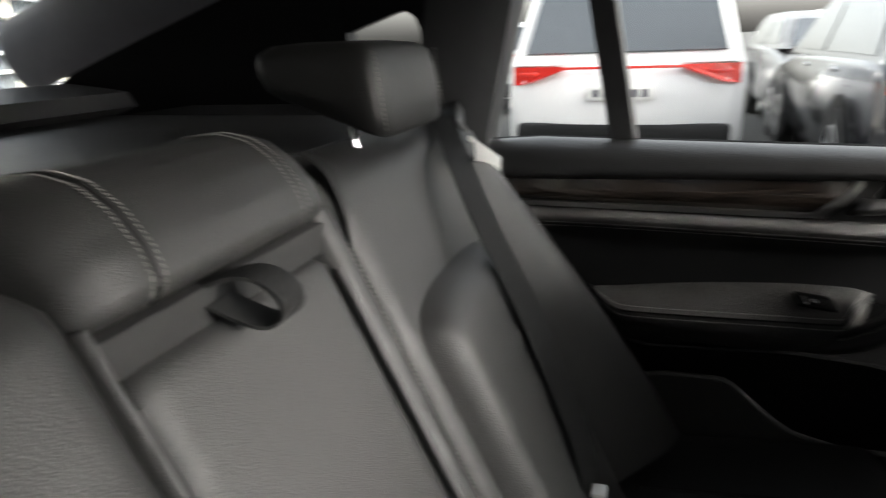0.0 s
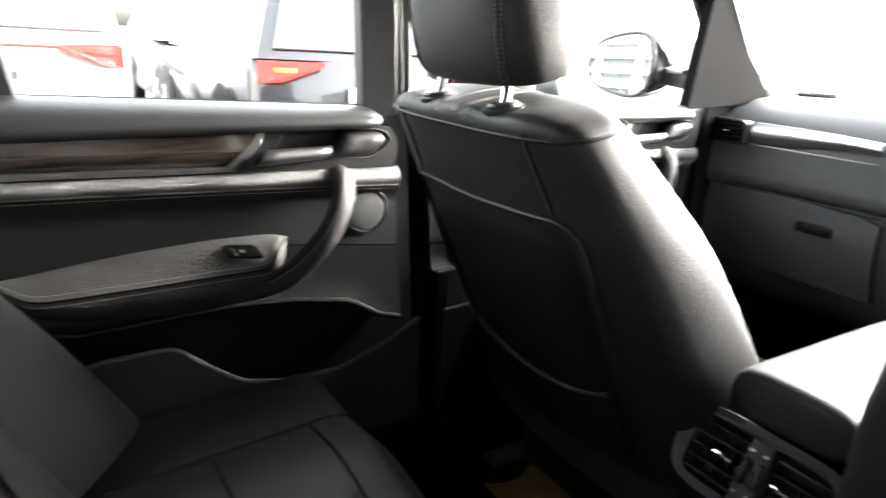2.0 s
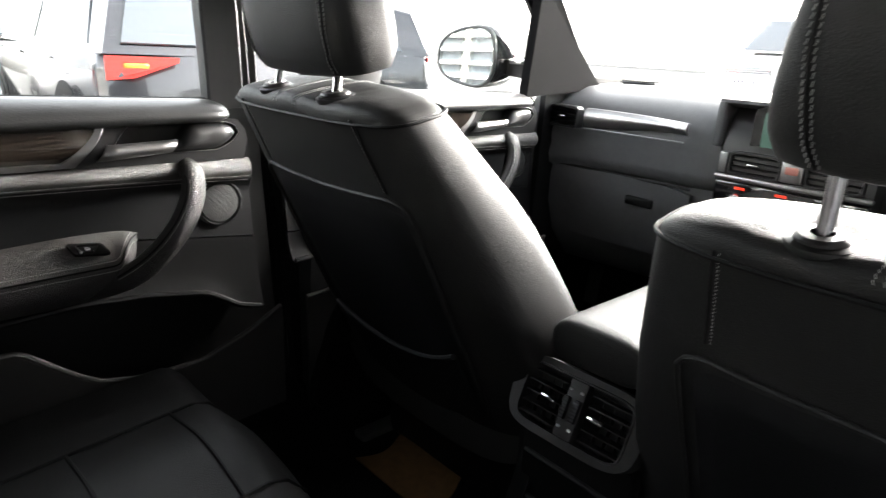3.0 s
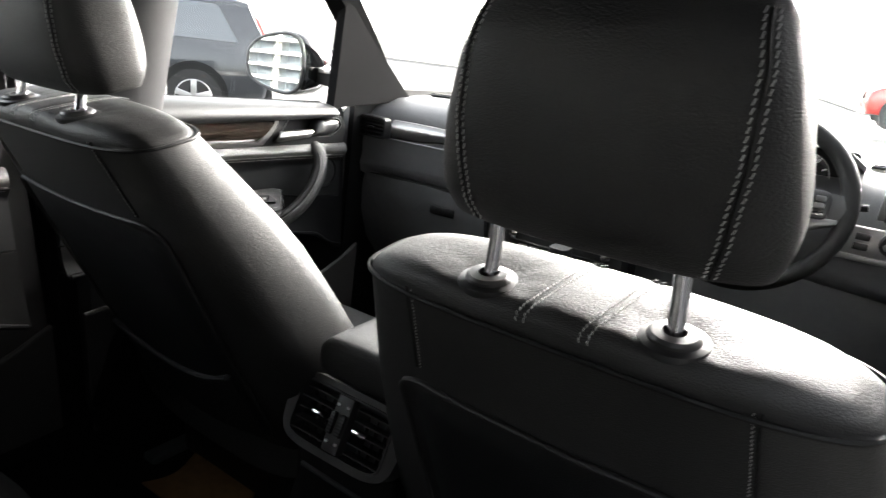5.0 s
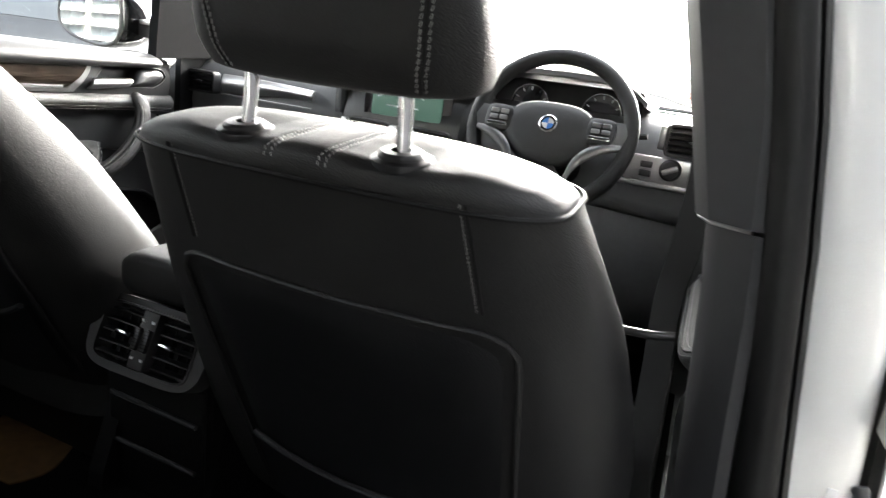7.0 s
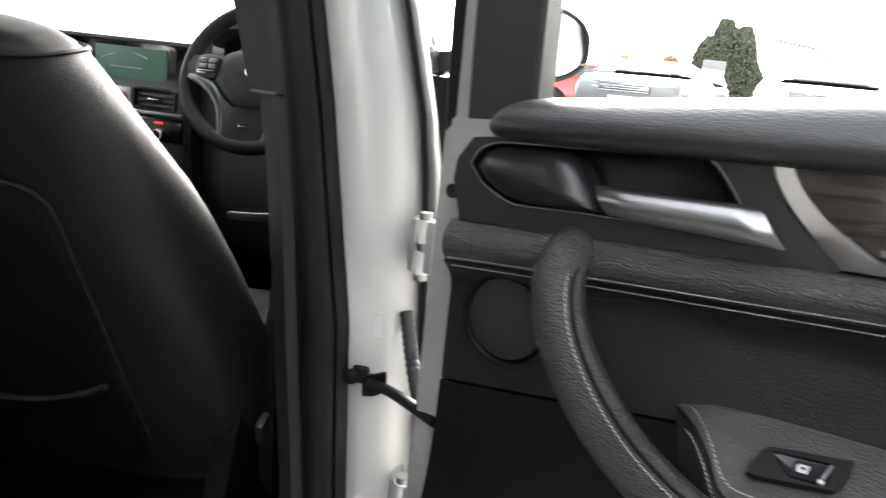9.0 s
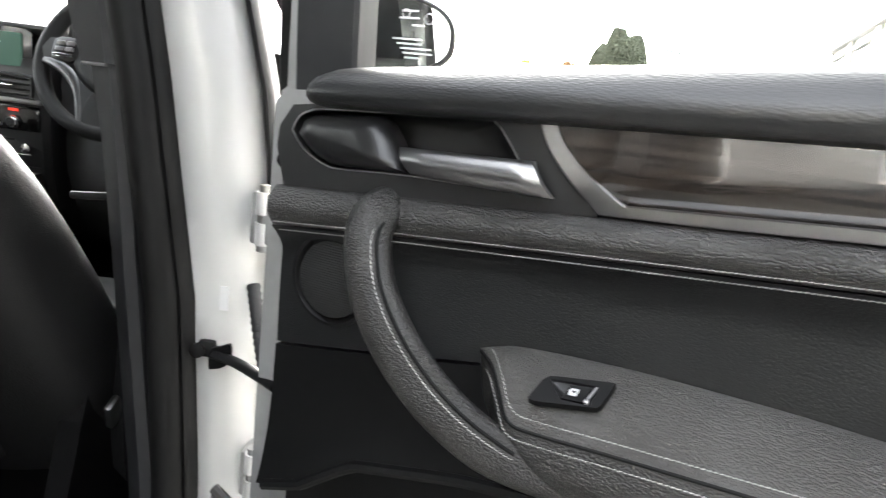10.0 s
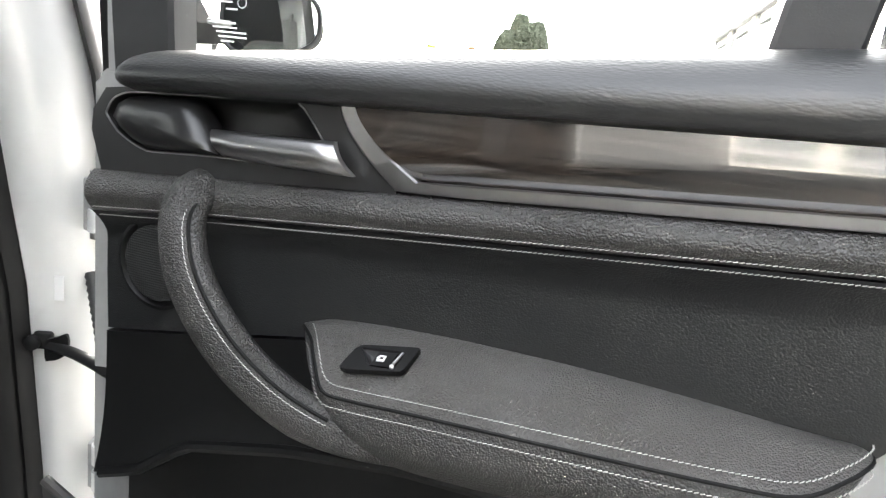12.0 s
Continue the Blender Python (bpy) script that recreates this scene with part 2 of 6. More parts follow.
def box(sx, sy, sz, centre=(0, 0, 0), r=0.0, seg=2, turn=None, bm=None):
    tmp = bmesh.new()
    bmesh.ops.create_cube(tmp, size=1.0)
    for v in tmp.verts:
        v.co = Vector((v.co.x * sx, v.co.y * sy, v.co.z * sz))
    if r > 0:
        bmesh.ops.bevel(tmp, geom=tmp.edges[:], offset=r, segments=seg, affect="EDGES", profile=0.5)
    m = Matrix.Translation(centre) @ (turn.to_4x4() if turn else Matrix())
    bmesh.ops.transform(tmp, matrix=m, verts=tmp.verts)
    if bm is None:
        return tmp
    me = bpy.data.meshes.new("tmp"); tmp.to_mesh(me); tmp.free(); bm.from_mesh(me); bpy.data.meshes.remove(me)
    return bm


def smooth_path(pts, steps=6):
    """Catmull-Rom through the points."""
    P = [Vector(p) for p in pts]
    P = [P[0] * 2 - P[1]] + P + [P[-1] * 2 - P[-2]]
    out = []
    for i in range(1, len(P) - 2):
        for k in range(steps):
            t = k / steps
            a, b, c, d = P[i - 1], P[i], P[i + 1], P[i + 2]
            out.append(0.5 * ((2 * b) + (c - a) * t + (2 * a - 5 * b + 4 * c - d) * t * t + (3 * b - a - 3 * c + d) * t ** 3))
    out.append(P[-2])
    return out


def tube(path, r, sides=8, flat=1.0, up=(0, 0, 1), bm=None, radii=None):
    """A round (or flattened) bar along a path."""
    P = [Vector(p) for p in path]
    rings = []
    for i, p in enumerate(P):
        d = (P[min(i + 1, len(P) - 1)] - P[max(i - 1, 0)]).normalized()
        side = d.cross(Vector(up))
        side = side.normalized() if side.length > 1e-4 else d.cross(Vector((1, 0.2, 0))).normalized()
        top = side.cross(d).normalized()
        k = r if radii is None else radii[i]
        rings.append([p + side * (k * math.cos(2 * math.pi * j / sides)) + top * (k * flat * math.sin(2 * math.pi * j / sides)) for j in range(sides)])
    return loft(rings, bm=bm)


def stitches(path, gap=0.0047, length=0.0031, r=0.00046, up=(0, 0, 1), skew=0.0007):
    """A row of thread stitches that follows a path."""
    P = [Vector(p) for p in path]
    bm = bmesh.new()
    run, nxt = 0.0, gap * 0.5
    for a, b in zip(P[:-1], P[1:]):
        d = b - a
        n = d.length
        if n < 1e-7:
            continue
        d.normalize()
        side = d.cross(Vector(up))
        side = side.normalized() if side.length > 1e-4 else d.cross(Vector((0, 1, 0.1))).normalized()
        top = side.cross(d)
        while nxt < run + n:
            c = a + d * (nxt - run)
            e0, e1 = c - d * length / 2 + side * skew, c + d * length / 2 - side * skew
            ring = lambda q: [q + side * r * 0.9, q + top * r, q - side * r * 0.9, q - top * r]  # noqa: E731
            loft([ring(e0), ring(c + top * r * 0.7), ring(e1)], bm=bm)
            nxt += gap
        run += n
    return bm


def plate(outline, depth, put, bm=None, hole=None):
    """A flat plate from a 2D outline; put(a, b, c) places it, c from 0 to depth. hole: an inner outline left open."""
    bm = bm or bmesh.new()
    levels = []
    for c in (0.0, depth):
        o = [bm.verts.new(put(a, b, c)) for a, b in outline]
        h = [bm.verts.new(put(a, b, c)) for a, b in hole] if hole else []
        edges = []
        for loop in (o, h):
            edges += [bm.edges.new((loop[i], loop[(i + 1) % len(loop)])) for i in range(len(loop))] if loop else []
        if hole:
            bmesh.ops.triangle_fill(bm, edges=edges, use_beauty=True)
        else:
            bm.faces.new(o)
        levels.append((o, h))
    for k in (0, 1):
        a, b = levels[0][k], levels[1][k]
        for i in range(len(a)):
            j = (i + 1) % len(a)
            bm.faces.new((a[i], a[j], b[j], b[i]))
    return bm


def disc_ring(centre, r, count, put, power=2.0, squash=1.0):
    return [put(centre[0] + x, centre[1] + y) for x, y in super_ring(r, r * squash, power, count, lambda x, y: (x, y))]


def lerp(rows, t):
    """Piecewise linear value from rows of (t, value)."""
    if t <= rows[0][0]:
        return rows[0][1]
    for (a, va), (b, vb) in zip(rows[:-1], rows[1:]):
        if t <= b:
            return va + (vb - va) * (t - a) / (b - a)
    return rows[-1][1]


# ---- doors ----
def car_door(name, side, length, at, label, arch=True, markings=False, shell_paint=None, handle=True):
    """A door with its trim. u runs back from the hinge edge, n points into the cabin, z is the height. side -1 mirrors it."""
    root = thing(name, label, "car door", kind="structure", at=at)
    P = lambda u, n, z: Vector((side * u, n, z))  # noqa: E731
    NUP = (0, 1, 0)
    add = lambda nm, bm, mat, lab="", par=None, **k: part(nm, bm, mat, par or root, lab, **k)  # noqa: E731
    belt = lambda u: 1.052 + 0.0907 * min(u, 0.8)  # noqa: E731
    low = lambda u: 1.020 + 0.047 * u  # noqa: E731
    trim_low = lambda u: 0.947 + 0.078 * u  # noqa: E731
    SEAM = [(0.05, 0.910), (0.183, 0.924), (0.356, 0.940), (0.493, 0.952), (0.61, 0.962), (0.71, 0.970), (1.0, 0.988)]
    seam = lambda u: lerp(SEAM, u)  # noqa: E731
    END = length

    # painted shell
    if arch:
        outline = [(0.0, 0.40), (0.0, 1.03), (0.02, 1.045), (END + 0.02, belt(END) - 0.02), (END + 0.02, 0.98), (0.90, 0.85), (0.80, 0.72), (0.72, 0.50), (0.68, 0.40)]
    else:
        outline = [(0.0, 0.40), (0.0, 1.03), (0.02, 1.045), (END + 0.02, belt(END) - 0.02), (END + 0.02, 0.40)]
    bm = plate(outline, -0.125, lambda a, b, c: P(a, -0.04 + c, b))
    bmesh.ops.bevel(bm, geom=bm.edges[:], offset=0.008, segments=2, affect="EDGES")
    shell = add("door_shell", bm, shell_paint or PAINT_GREY, "painted metal door shell")
    if markings:
        add("edge_plug", loft([disc_ring((0.022, 0.967), r, 16, lambda a, b, n=n: P(a, n, b)) for r, n in ((0.0075, -0.05), (0.0072, -0.0375), (0.003, -0.0385))]), RUBBER, "black rubber plug in the door edge", shell)
    if arch:
        add("latch_slot", plate([(0.735, 0.775), (0.75, 0.805), (0.80, 0.815), (0.79, 0.785)], 0.003, lambda a, b, c: P(a, -0.038 + c, b)), GROOVE, "black slot", shell)
        for cu, cz in ((0.715, 0.79), (0.725, 0.745)):
            add("plug", loft([disc_ring((cu, cz), r, 20, lambda a, b, n=n: P(a, n, b)) for r, n in ((0.011, -0.04), (0.010, -0.036), (0.006, -0.035))]), PAINT_GREY, "", shell)

    # belt pad
    rings = []
    us = [0.079, 0.083, 0.09, 0.102, 0.12] + [0.12 + (END - 0.12) * i / 30 for i in range(1, 31)]
    for u in us:
        f = min(1.0, math.sqrt(max(0.0, (u - 0.0785) / 0.0415)) * (2 - math.sqrt(max(0.0, (u - 0.0785) / 0.0415))) if u < 0.12 else 1.0)
        f = max(0.12, f)
        zb, zl = belt(u), low(u)
        h = zb - zl
        prof = [(-0.055, h * 0.55), (-0.05, h * 0.97), (-0.03, h * 1.03), (-0.008, h * 0.98), (0.012, h * 0.82), (0.024, h * 0.58),
                (0.0285, h * 0.36), (0.027, h * 0.2), (0.021, h * 0.07), (0.010, 0.0), (-0.004, 0.004), (-0.03, 0.008)]
        c = h * 0.35
        rings.append([P(u, n * f - 0.01 * (1 - f), zl + c + (d - c) * f) for n, d in prof])
    add("belt_pad", loft(rings), SOFT, "grained soft black belt-line pad", angle=60)

    # carrier and lever bezel
    hole = [(0.067, 1.0), (0.072, 1.013), (0.083, 1.020), (0.10, 1.0235), (0.156, 1.027), (0.25, 1.0325), (0.262, 1.031), (0.272, 1.022), (0.287, 1.003),
            (0.302, 0.984), (0.3, 0.981), (0.19, 0.9785), (0.123, 0.974), (0.108, 0.9745), (0.092, 0.980), (0.078, 0.988)]
    hole = [(p.x, p.y) for p in smooth_path([Vector((a, b, 0)) for a, b in hole[-2:] + hole + hole[:2]], 3)][6:-6]
    edge = [(0.049, 0.985), (0.051, 1.004), (0.065, 1.024)] + [(0.1 + 0.192 * i / 4, low(0.1 + 0.192 * i / 4) + 0.004) for i in range(5)] + \
           [(0.308, 1.03), (0.322, 1.010), (0.338, 0.988), (0.352, 0.9755)] + [(0.352 - 0.292 * i / 5, trim_low(0.352 - 0.292 * i / 5) - 0.002) for i in range(6)]
    bezel = add("lever_bezel", plate(edge, -0.012, lambda a, b, c: P(a, 0.004 + c, b), hole=hole), SATIN_BLACK, "satin black plastic bezel", smooth=False)
    cu, cz = 0.18, 1.002
    shrink = lambda k: [(cu + (a - cu) * k, cz + (b - cz) * k) for a, b in hole]  # noqa: E731
    add("lever_recess", loft([[P(a, n, b) for a, b in shrink(k)] for k, n in ((1.0, 0.002), (0.97, -0.010), (0.9, -0.019), (0.6, -0.0225))], cap="end"), SATIN_BLACK, "", bezel, angle=60)
    ring = [P(a, 0.0045, b) for a, b in hole + hole[:1]]
    add("bezel_line", tube(smooth_path(ring[-4:-1] + ring[:-1] + ring[:2], 4), 0.0009, 6, up=NUP), SATIN, "thin bright edge line", bezel)
    cup_o = [(0.071, 1.0), (0.077, 1.012), (0.088, 1.0185), (0.105, 1.0215), (0.155, 1.0245), (0.166, 1.018), (0.176, 1.005), (0.186, 0.989), (0.195, 0.9805), (0.185, 0.979), (0.123, 0.9755), (0.108, 0.9765), (0.094, 0.9815), (0.080, 0.990)]
    ku, kz = 0.125, 0.998
    rings = []
    for k, n in ((1.0, -0.012), (0.99, 0.0), (0.95, 0.0045), (0.7, 0.011), (0.35, 0.013), (0.05, 0.0135)):
        rings.append([P(ku + (a - ku) * k, n + (0.006 * (a - 0.13) / 0.06 if 0.1 < k < 0.99 and a > 0.13 else 0.0), kz + (b - kz) * k) for a, b in cup_o])
    add("lever_shield", loft(rings), SATIN_BLACK, "", bezel, angle=55)

    def lever(i, j):
        u0, u1 = 0.183 + 0.013 * (1 - j), 0.300 + 0.019 * (1 - j)
        u = u0 + (u1 - u0) * i
        z = (0.9805 + 0.001 * i) + (0.021 + 0.004 * i) * j
        e = min(i * 6, (1 - i) * 9, 1.0)
        return P(u, 0.010 + 0.012 * math.sin(math.pi * (0.12 + 0.76 * j)) + 0.005 * i + 0.004 * (e - 1), z)
    add("door_lever", sheet(lever, 24, 8, P(0, -0.007, 0)), SATIN, "satin aluminium inner door lever", angle=50)

    # bright strip and veneer
    def veneer(i, j):
        u0 = 0.313 + 0.058 * (1 - j) ** 1.5
        u = u0 + (END - 0.01 - u0) * i
        z0, z1 = trim_low(u) + 0.0085, low(u) + 0.003
        return P(u, 0.0105 - 0.034 * max(0.0, 0.55 - j) ** 2, z0 + (z1 - z0) * j)
    add("veneer_strip", sheet(veneer, 60, 14, P(0, -0.008, 0)), WOOD, "glossy dark wood veneer strip", angle=60)
    inner = [(0.313 + 0.058 * (1 - j / 10) ** 1.5, j / 10) for j in range(11)]
    strip_in = [(u, trim_low(u) + 0.0085 + (low(u) + 0.003 - trim_low(u) - 0.0085) * j) for u, j in inner]
    strip_out = [(u - 0.0135 - 0.005 * (1 - j), trim_low(u) + (low(u) + 0.003 - trim_low(u)) * (j * 1.0) if j > 0 else trim_low(u) - 0.001) for u, j in inner]
    rows_in = list(reversed(strip_in)) + [(0.38 + (END - 0.39) * i / 20, trim_low(0.38 + (END - 0.39) * i / 20) + 0.0085) for i in range(1, 21)]
    rows_out = list(reversed(strip_out)) + [(0.38 + (END - 0.39) * i / 20, trim_low(0.38 + (END - 0.39) * i / 20) - 0.001) for i in range(1, 21)]
    rings = []
    for k, ((a, b), (c, d)) in enumerate(zip(rows_in, rows_out)):
        drop = 0.0017 * min(1.0, max(0.0, (k - 5) / 6))
        rings.append([P(a, -0.004, b), P(a, 0.007, b), P(a * 0.92 + c * 0.08, 0.0083 + drop * 0.5, b * 0.92 + d * 0.08), P(a * 0.10 + c * 0.90, 0.0092 - drop, b * 0.10 + d * 0.90), P(c, 0.0082 - drop, d), P(c, -0.004, d)])
    add("bright_strip", loft(rings), SATIN, "satin aluminium trim strip", angle=30)

    # upper leather pad with the double-stitched seam
    def pad(i, j):
        u = 0.051 + (END - 0.051) * i
        z0, z1 = seam(u) + 0.001, trim_low(u) - 0.002
        return P(u, -0.004 + 0.018 * math.sin(math.pi * (0.10 + 0.82 * j)) ** 0.7 + 0.002 * math.sin(u * 40) * 0.3, z0 + (z1 - z0) * j)
    upper = add("upper_pad", sheet(pad, 60, 10, P(0, -0.01, 0)), LEATHER_COARSE, "grained black leather upper pad", angle=60)
    for dz, dn in ((0.0044, 0.0092), (-0.0044, 0.0006)):
        path = [P(0.055 + (END - 0.06) * i / 60, dn, seam(0.055 + (END - 0.06) * i / 60) + dz) for i in range(61)]
        add("stitching", stitches(path, gap=0.0040, length=0.0032, r=0.00044, skew=0.0004, up=NUP), THREAD, "pale grey thread", upper, kind="stuff")

    LOW = [(0.05, 0.785), (0.28, 0.828), (0.31, 0.79), (0.66, 0.79), (0.70, 0.81), (0.735, 0.853), (1.0, 0.875)] if arch else \
          [(0.05, 0.785), (0.28, 0.828), (0.31, 0.79), (0.7, 0.79), (0.8, 0.82), (1.0, 0.84)]

    def insert(i, j):
        u = 0.046 + (END - 0.046) * i
        z0, z1 = lerp(LOW, u), seam(u) - 0.001
        return P(u, -0.021 + 0.020 * max(0.0, (j - 0.78) / 0.22) ** 1.6 + 0.003 * math.sin(u * 9 + j * 2), z0 + (z1 - z0) * j)
    add("centre_panel", sheet(insert, 50, 16, P(0, -0.012, 0)), LEATHER_INSERT, "dark flat leather centre panel")

    # lower panel, map pocket
    OPEN = [(0.05, 0.63), (0.10, 0.648), (0.16, 0.693), (0.27, 0.72), (0.38, 0.735), (0.62, 0.74), (0.69, 0.76)]
    LIP = [(0.03, 0.640), (0.10, 0.608), (0.2, 0.578), (0.31, 0.582), (0.385, 0.605), (0.42, 0.630), (0.485, 0.694), (0.50, 0.702), (0.60, 0.706), (0.68, 0.69)]
    LEND = 0.69 if arch else END

    def lower(i, j):
        u = 0.046 + (LEND - 0.046) * i
        z0, z1 = lerp(OPEN, u), lerp(LOW, u) - 0.003
        return P(u, -0.018 + 0.016 * (1 - j) ** 3, z0 + (z1 - z0) * j)
    add("lower_panel", sheet(lower, 40, 8, P(0, -0.014, 0)), PLASTIC, "smooth black plastic lower panel")
    rim = [P(0.055 + (LEND - 0.06) * i / 40, -0.003, lerp(OPEN, 0.055 + (LEND - 0.06) * i / 40)) for i in range(41)]
    add("pocket_rim", tube(rim, 0.006, 8, up=NUP), PLASTIC)
    add("pocket_back", sheet(lambda i, j: P(0.06 + (LEND - 0.06) * i, -0.036, 0.42 + 0.34 * j), 6, 4, P(0, -0.006, 0)), PLASTIC)
    pocket = add("map_pocket", sheet(lambda i, j: P(0.03 + (LEND - 0.03) * i, 0.045 - 0.02 * (1 - j), 0.40 + (lerp(LIP, 0.03 + (LEND - 0.03) * i) - 0.40) * j), 48, 6, P(0, -0.008, 0)),
                 POCKET_GREY, "dark grey plastic map pocket")
    add("pocket_lip", tube([P(0.03 + (LEND - 0.03) * i / 48, 0.041, lerp(LIP, 0.03 + (LEND - 0.03) * i / 48)) for i in range(49)], 0.0055, 8, up=NUP), POCKET_GREY, "", pocket)

    # armrest
    front = smooth_path([(0.268, -0.02, 0.838), (0.287, 0.0, 0.835), (0.302, 0.02, 0.826), (0.318, 0.033, 0.808), (0.345, 0.036, 0.807), (0.40, 0.0365, 0.810), (0.516, 0.037, 0.815),
                         (0.62, 0.037, 0.820), (0.668, 0.033, 0.824), (0.697, 0.02, 0.838), (0.713, 0.004, 0.845), (0.721, -0.018, 0.842)], 5)
    back = smooth_path([(0.268, -0.022, 0.840), (0.285, -0.022, 0.843), (0.30, -0.022, 0.846), (0.33, -0.022, 0.849), (0.36, -0.022, 0.851), (0.41, -0.022, 0.853), (0.506, -0.022, 0.853),
                        (0.61, -0.022, 0.849), (0.66, -0.022, 0.846), (0.695, -0.022, 0.844), (0.712, -0.022, 0.843), (0.721, -0.022, 0.842)], 5)
    down = smooth_path([(0.272, -0.022, 0.80), (0.287, -0.015, 0.785), (0.305, -0.004, 0.772), (0.33, 0.006, 0.757), (0.355, 0.011, 0.750), (0.41, 0.013, 0.748), (0.516, 0.013, 0.755),
                        (0.61, 0.012, 0.771), (0.66, 0.008, 0.787), (0.69, 0.0, 0.806), (0.706, -0.01, 0.82), (0.719, -0.02, 0.83)], 5)
    m = len(front) - 1
    spot = lambda row, i: row[min(m, max(0, int(round(i * m))))]  # noqa: E731

    def arm_top(i, j):
        a, b = spot(back, i), spot(front, i)
        q = a.lerp(b, j)
        return P(q.x, q.y + 0.002 * math.sin(math.pi * j), q.z + 0.0065 * math.sin(math.pi * (0.15 + 0.85 * j)) * min(1, 8 * i, 8 * (1 - i)))
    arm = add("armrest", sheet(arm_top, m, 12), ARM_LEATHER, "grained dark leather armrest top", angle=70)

    def arm_side(i, j):
        a, b = spot(front, i), spot(down, i)
        q = a.lerp(b, j)
        return P(q.x, q.y + 0.013 * math.sin(math.pi * j * 0.9) * min(1, 6 * i, 6 * (1 - i)), q.z)
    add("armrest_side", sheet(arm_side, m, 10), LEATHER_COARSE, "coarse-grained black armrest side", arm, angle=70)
    add("armrest_piping", tube([P(p.x, p.y + 0.0005, p.z - 0.0005) for p in front], 0.0016, 6, up=NUP), PIPING, "", arm)
    for dn, dz in ((-0.0058, 0.0068), (0.0040, -0.0080)):
        add("stitching", stitches([P(p.x, p.y + dn, p.z + dz) for p in front[3:-1]], gap=0.0040, length=0.0031, r=0.00044, skew=0.0004, up=(0, 0.8, 0.6)), THREAD, "pale grey thread", arm, kind="stuff")

    # window switch
    ax_u = P(1, 0, 0.10).normalized()
    ax_w = Vector((0, -0.83, 0.56)).normalized()
    ax_n = ax_u.cross(ax_w) * (-1 if side > 0 else 1)
    base = P(0.370, 0.0095, 0.8465)
    Q = lambda a, b, c: base + ax_u * a + ax_w * b + ax_n * (c - 0.0018)  # noqa: E731
    frame_o = [(-0.0418, -0.0223), (-0.0405, -0.0165), (-0.0365, -0.0035), (-0.0325, 0.0012), (-0.026, 0.0024), (0.014, 0.0062), (0.0173, 0.0058), (0.0168, 0.0020), (0.0120, -0.0160), (0.0095, -0.0187), (0.004, -0.0196), (-0.036, -0.0240)]
    frame_i = [(-0.0305, -0.0016), (-0.028, -0.0009), (0.0055, 0.0004), (0.0070, -0.0012), (0.0042, -0.0165), (0.0025, -0.0182), (-0.0165, -0.0180), (-0.0190, -0.0165)]
    sw = add("window_switch", plate(frame_o, 0.006, lambda a, b, c: Q(a, b, c - 0.0046), hole=frame_i), PLASTIC, "black window switch in the armrest", smooth=False)
    add("switch_recess", loft([[Q(a + (-0.012 - a) * k, b + (-0.009 - b) * k, c) for a, b in frame_i] for k, c in ((0.0, 0.0013), (0.06, -0.001), (0.5, -0.004), (0.9, -0.005))], cap="end"), SATIN_BLACK, "", sw, angle=30)
    face = [(-0.0178, -0.0172), (-0.0150, -0.0030), (0.0025, -0.0022), (-0.0005, -0.0170)]
    add("button", loft([[Q(-0.008 + (a + 0.008) * k, -0.010 + (b + 0.010) * k, c) for a, b in face] for k, c in ((1.0, -0.005), (1.0, 0.0005), (0.93, 0.0014), (0.4, 0.0008))]), PLASTIC, "", sw, angle=30)
    icon = plate([(-0.0135, -0.0125), (-0.0140, -0.0085), (-0.0120, -0.0062), (-0.0065, -0.0062), (-0.0072, -0.0125)], 0.0004, lambda a, b, c: Q(a, b, 0.0014 + c),
                 hole=[(-0.0115, -0.0100), (-0.0113, -0.0078), (-0.0084, -0.0078), (-0.0088, -0.0100)])
    add("icon", icon, WHITE_MARK, "white window symbol", sw, smooth=False)
    add("button_edge", tube([Q(0.0052, -0.0010, 0.0012), Q(0.0036, -0.0070, 0.0016), Q(0.0016, -0.0130, 0.0016)], 0.0012, 8), SATIN, "", sw)
    add("lamp", loft([disc_ring((0.0012, -0.0152), r, 12, lambda a, b, c=c: Q(a, b, c)) for r, c in ((0.0019, 0.0), (0.0018, 0.0020), (0.0008, 0.0026))]), WHITE_MARK, "small white dot", sw)

    # grab handle
    if handle:
        gp = smooth_path([(0.177, -0.014, 0.955), (0.173, 0.010, 0.949), (0.171, 0.024, 0.934), (0.176, 0.033, 0.912), (0.191, 0.041, 0.881), (0.219, 0.045, 0.845), (0.254, 0.043, 0.812),
                          (0.295, 0.036, 0.785), (0.338, 0.024, 0.767), (0.39, 0.005, 0.755)], 6)
        rad = [lerp([(0, 0.014), (0.1, 0.019), (0.2, 0.0215), (0.6, 0.0225), (0.8, 0.022), (1, 0.012)], i / (len(gp) - 1)) for i in range(len(gp))]
        grab = add("grab_handle", tube([P(*p) for p in gp], 0.02, 16, 0.72, up=NUP, radii=rad), LEATHER_COARSE, "leather-wrapped curved grab handle", angle=70)
        off = []
        for i, p in enumerate(gp[7:-8]):
            d = (gp[i + 9] - gp[i + 7]).normalized()
            side_v = Vector((-d.z, 0, d.x)).normalized()
            if side_v.x < 0:
                side_v = -side_v
            off.append((p, side_v, rad[i + 7]))
        add("piping", tube([P(*(p + s_ * (k * 0.74) + Vector((0, k * 0.5, 0)))) for p, s_, k in off], 0.0018, 6, up=NUP), PIPING, "", grab)
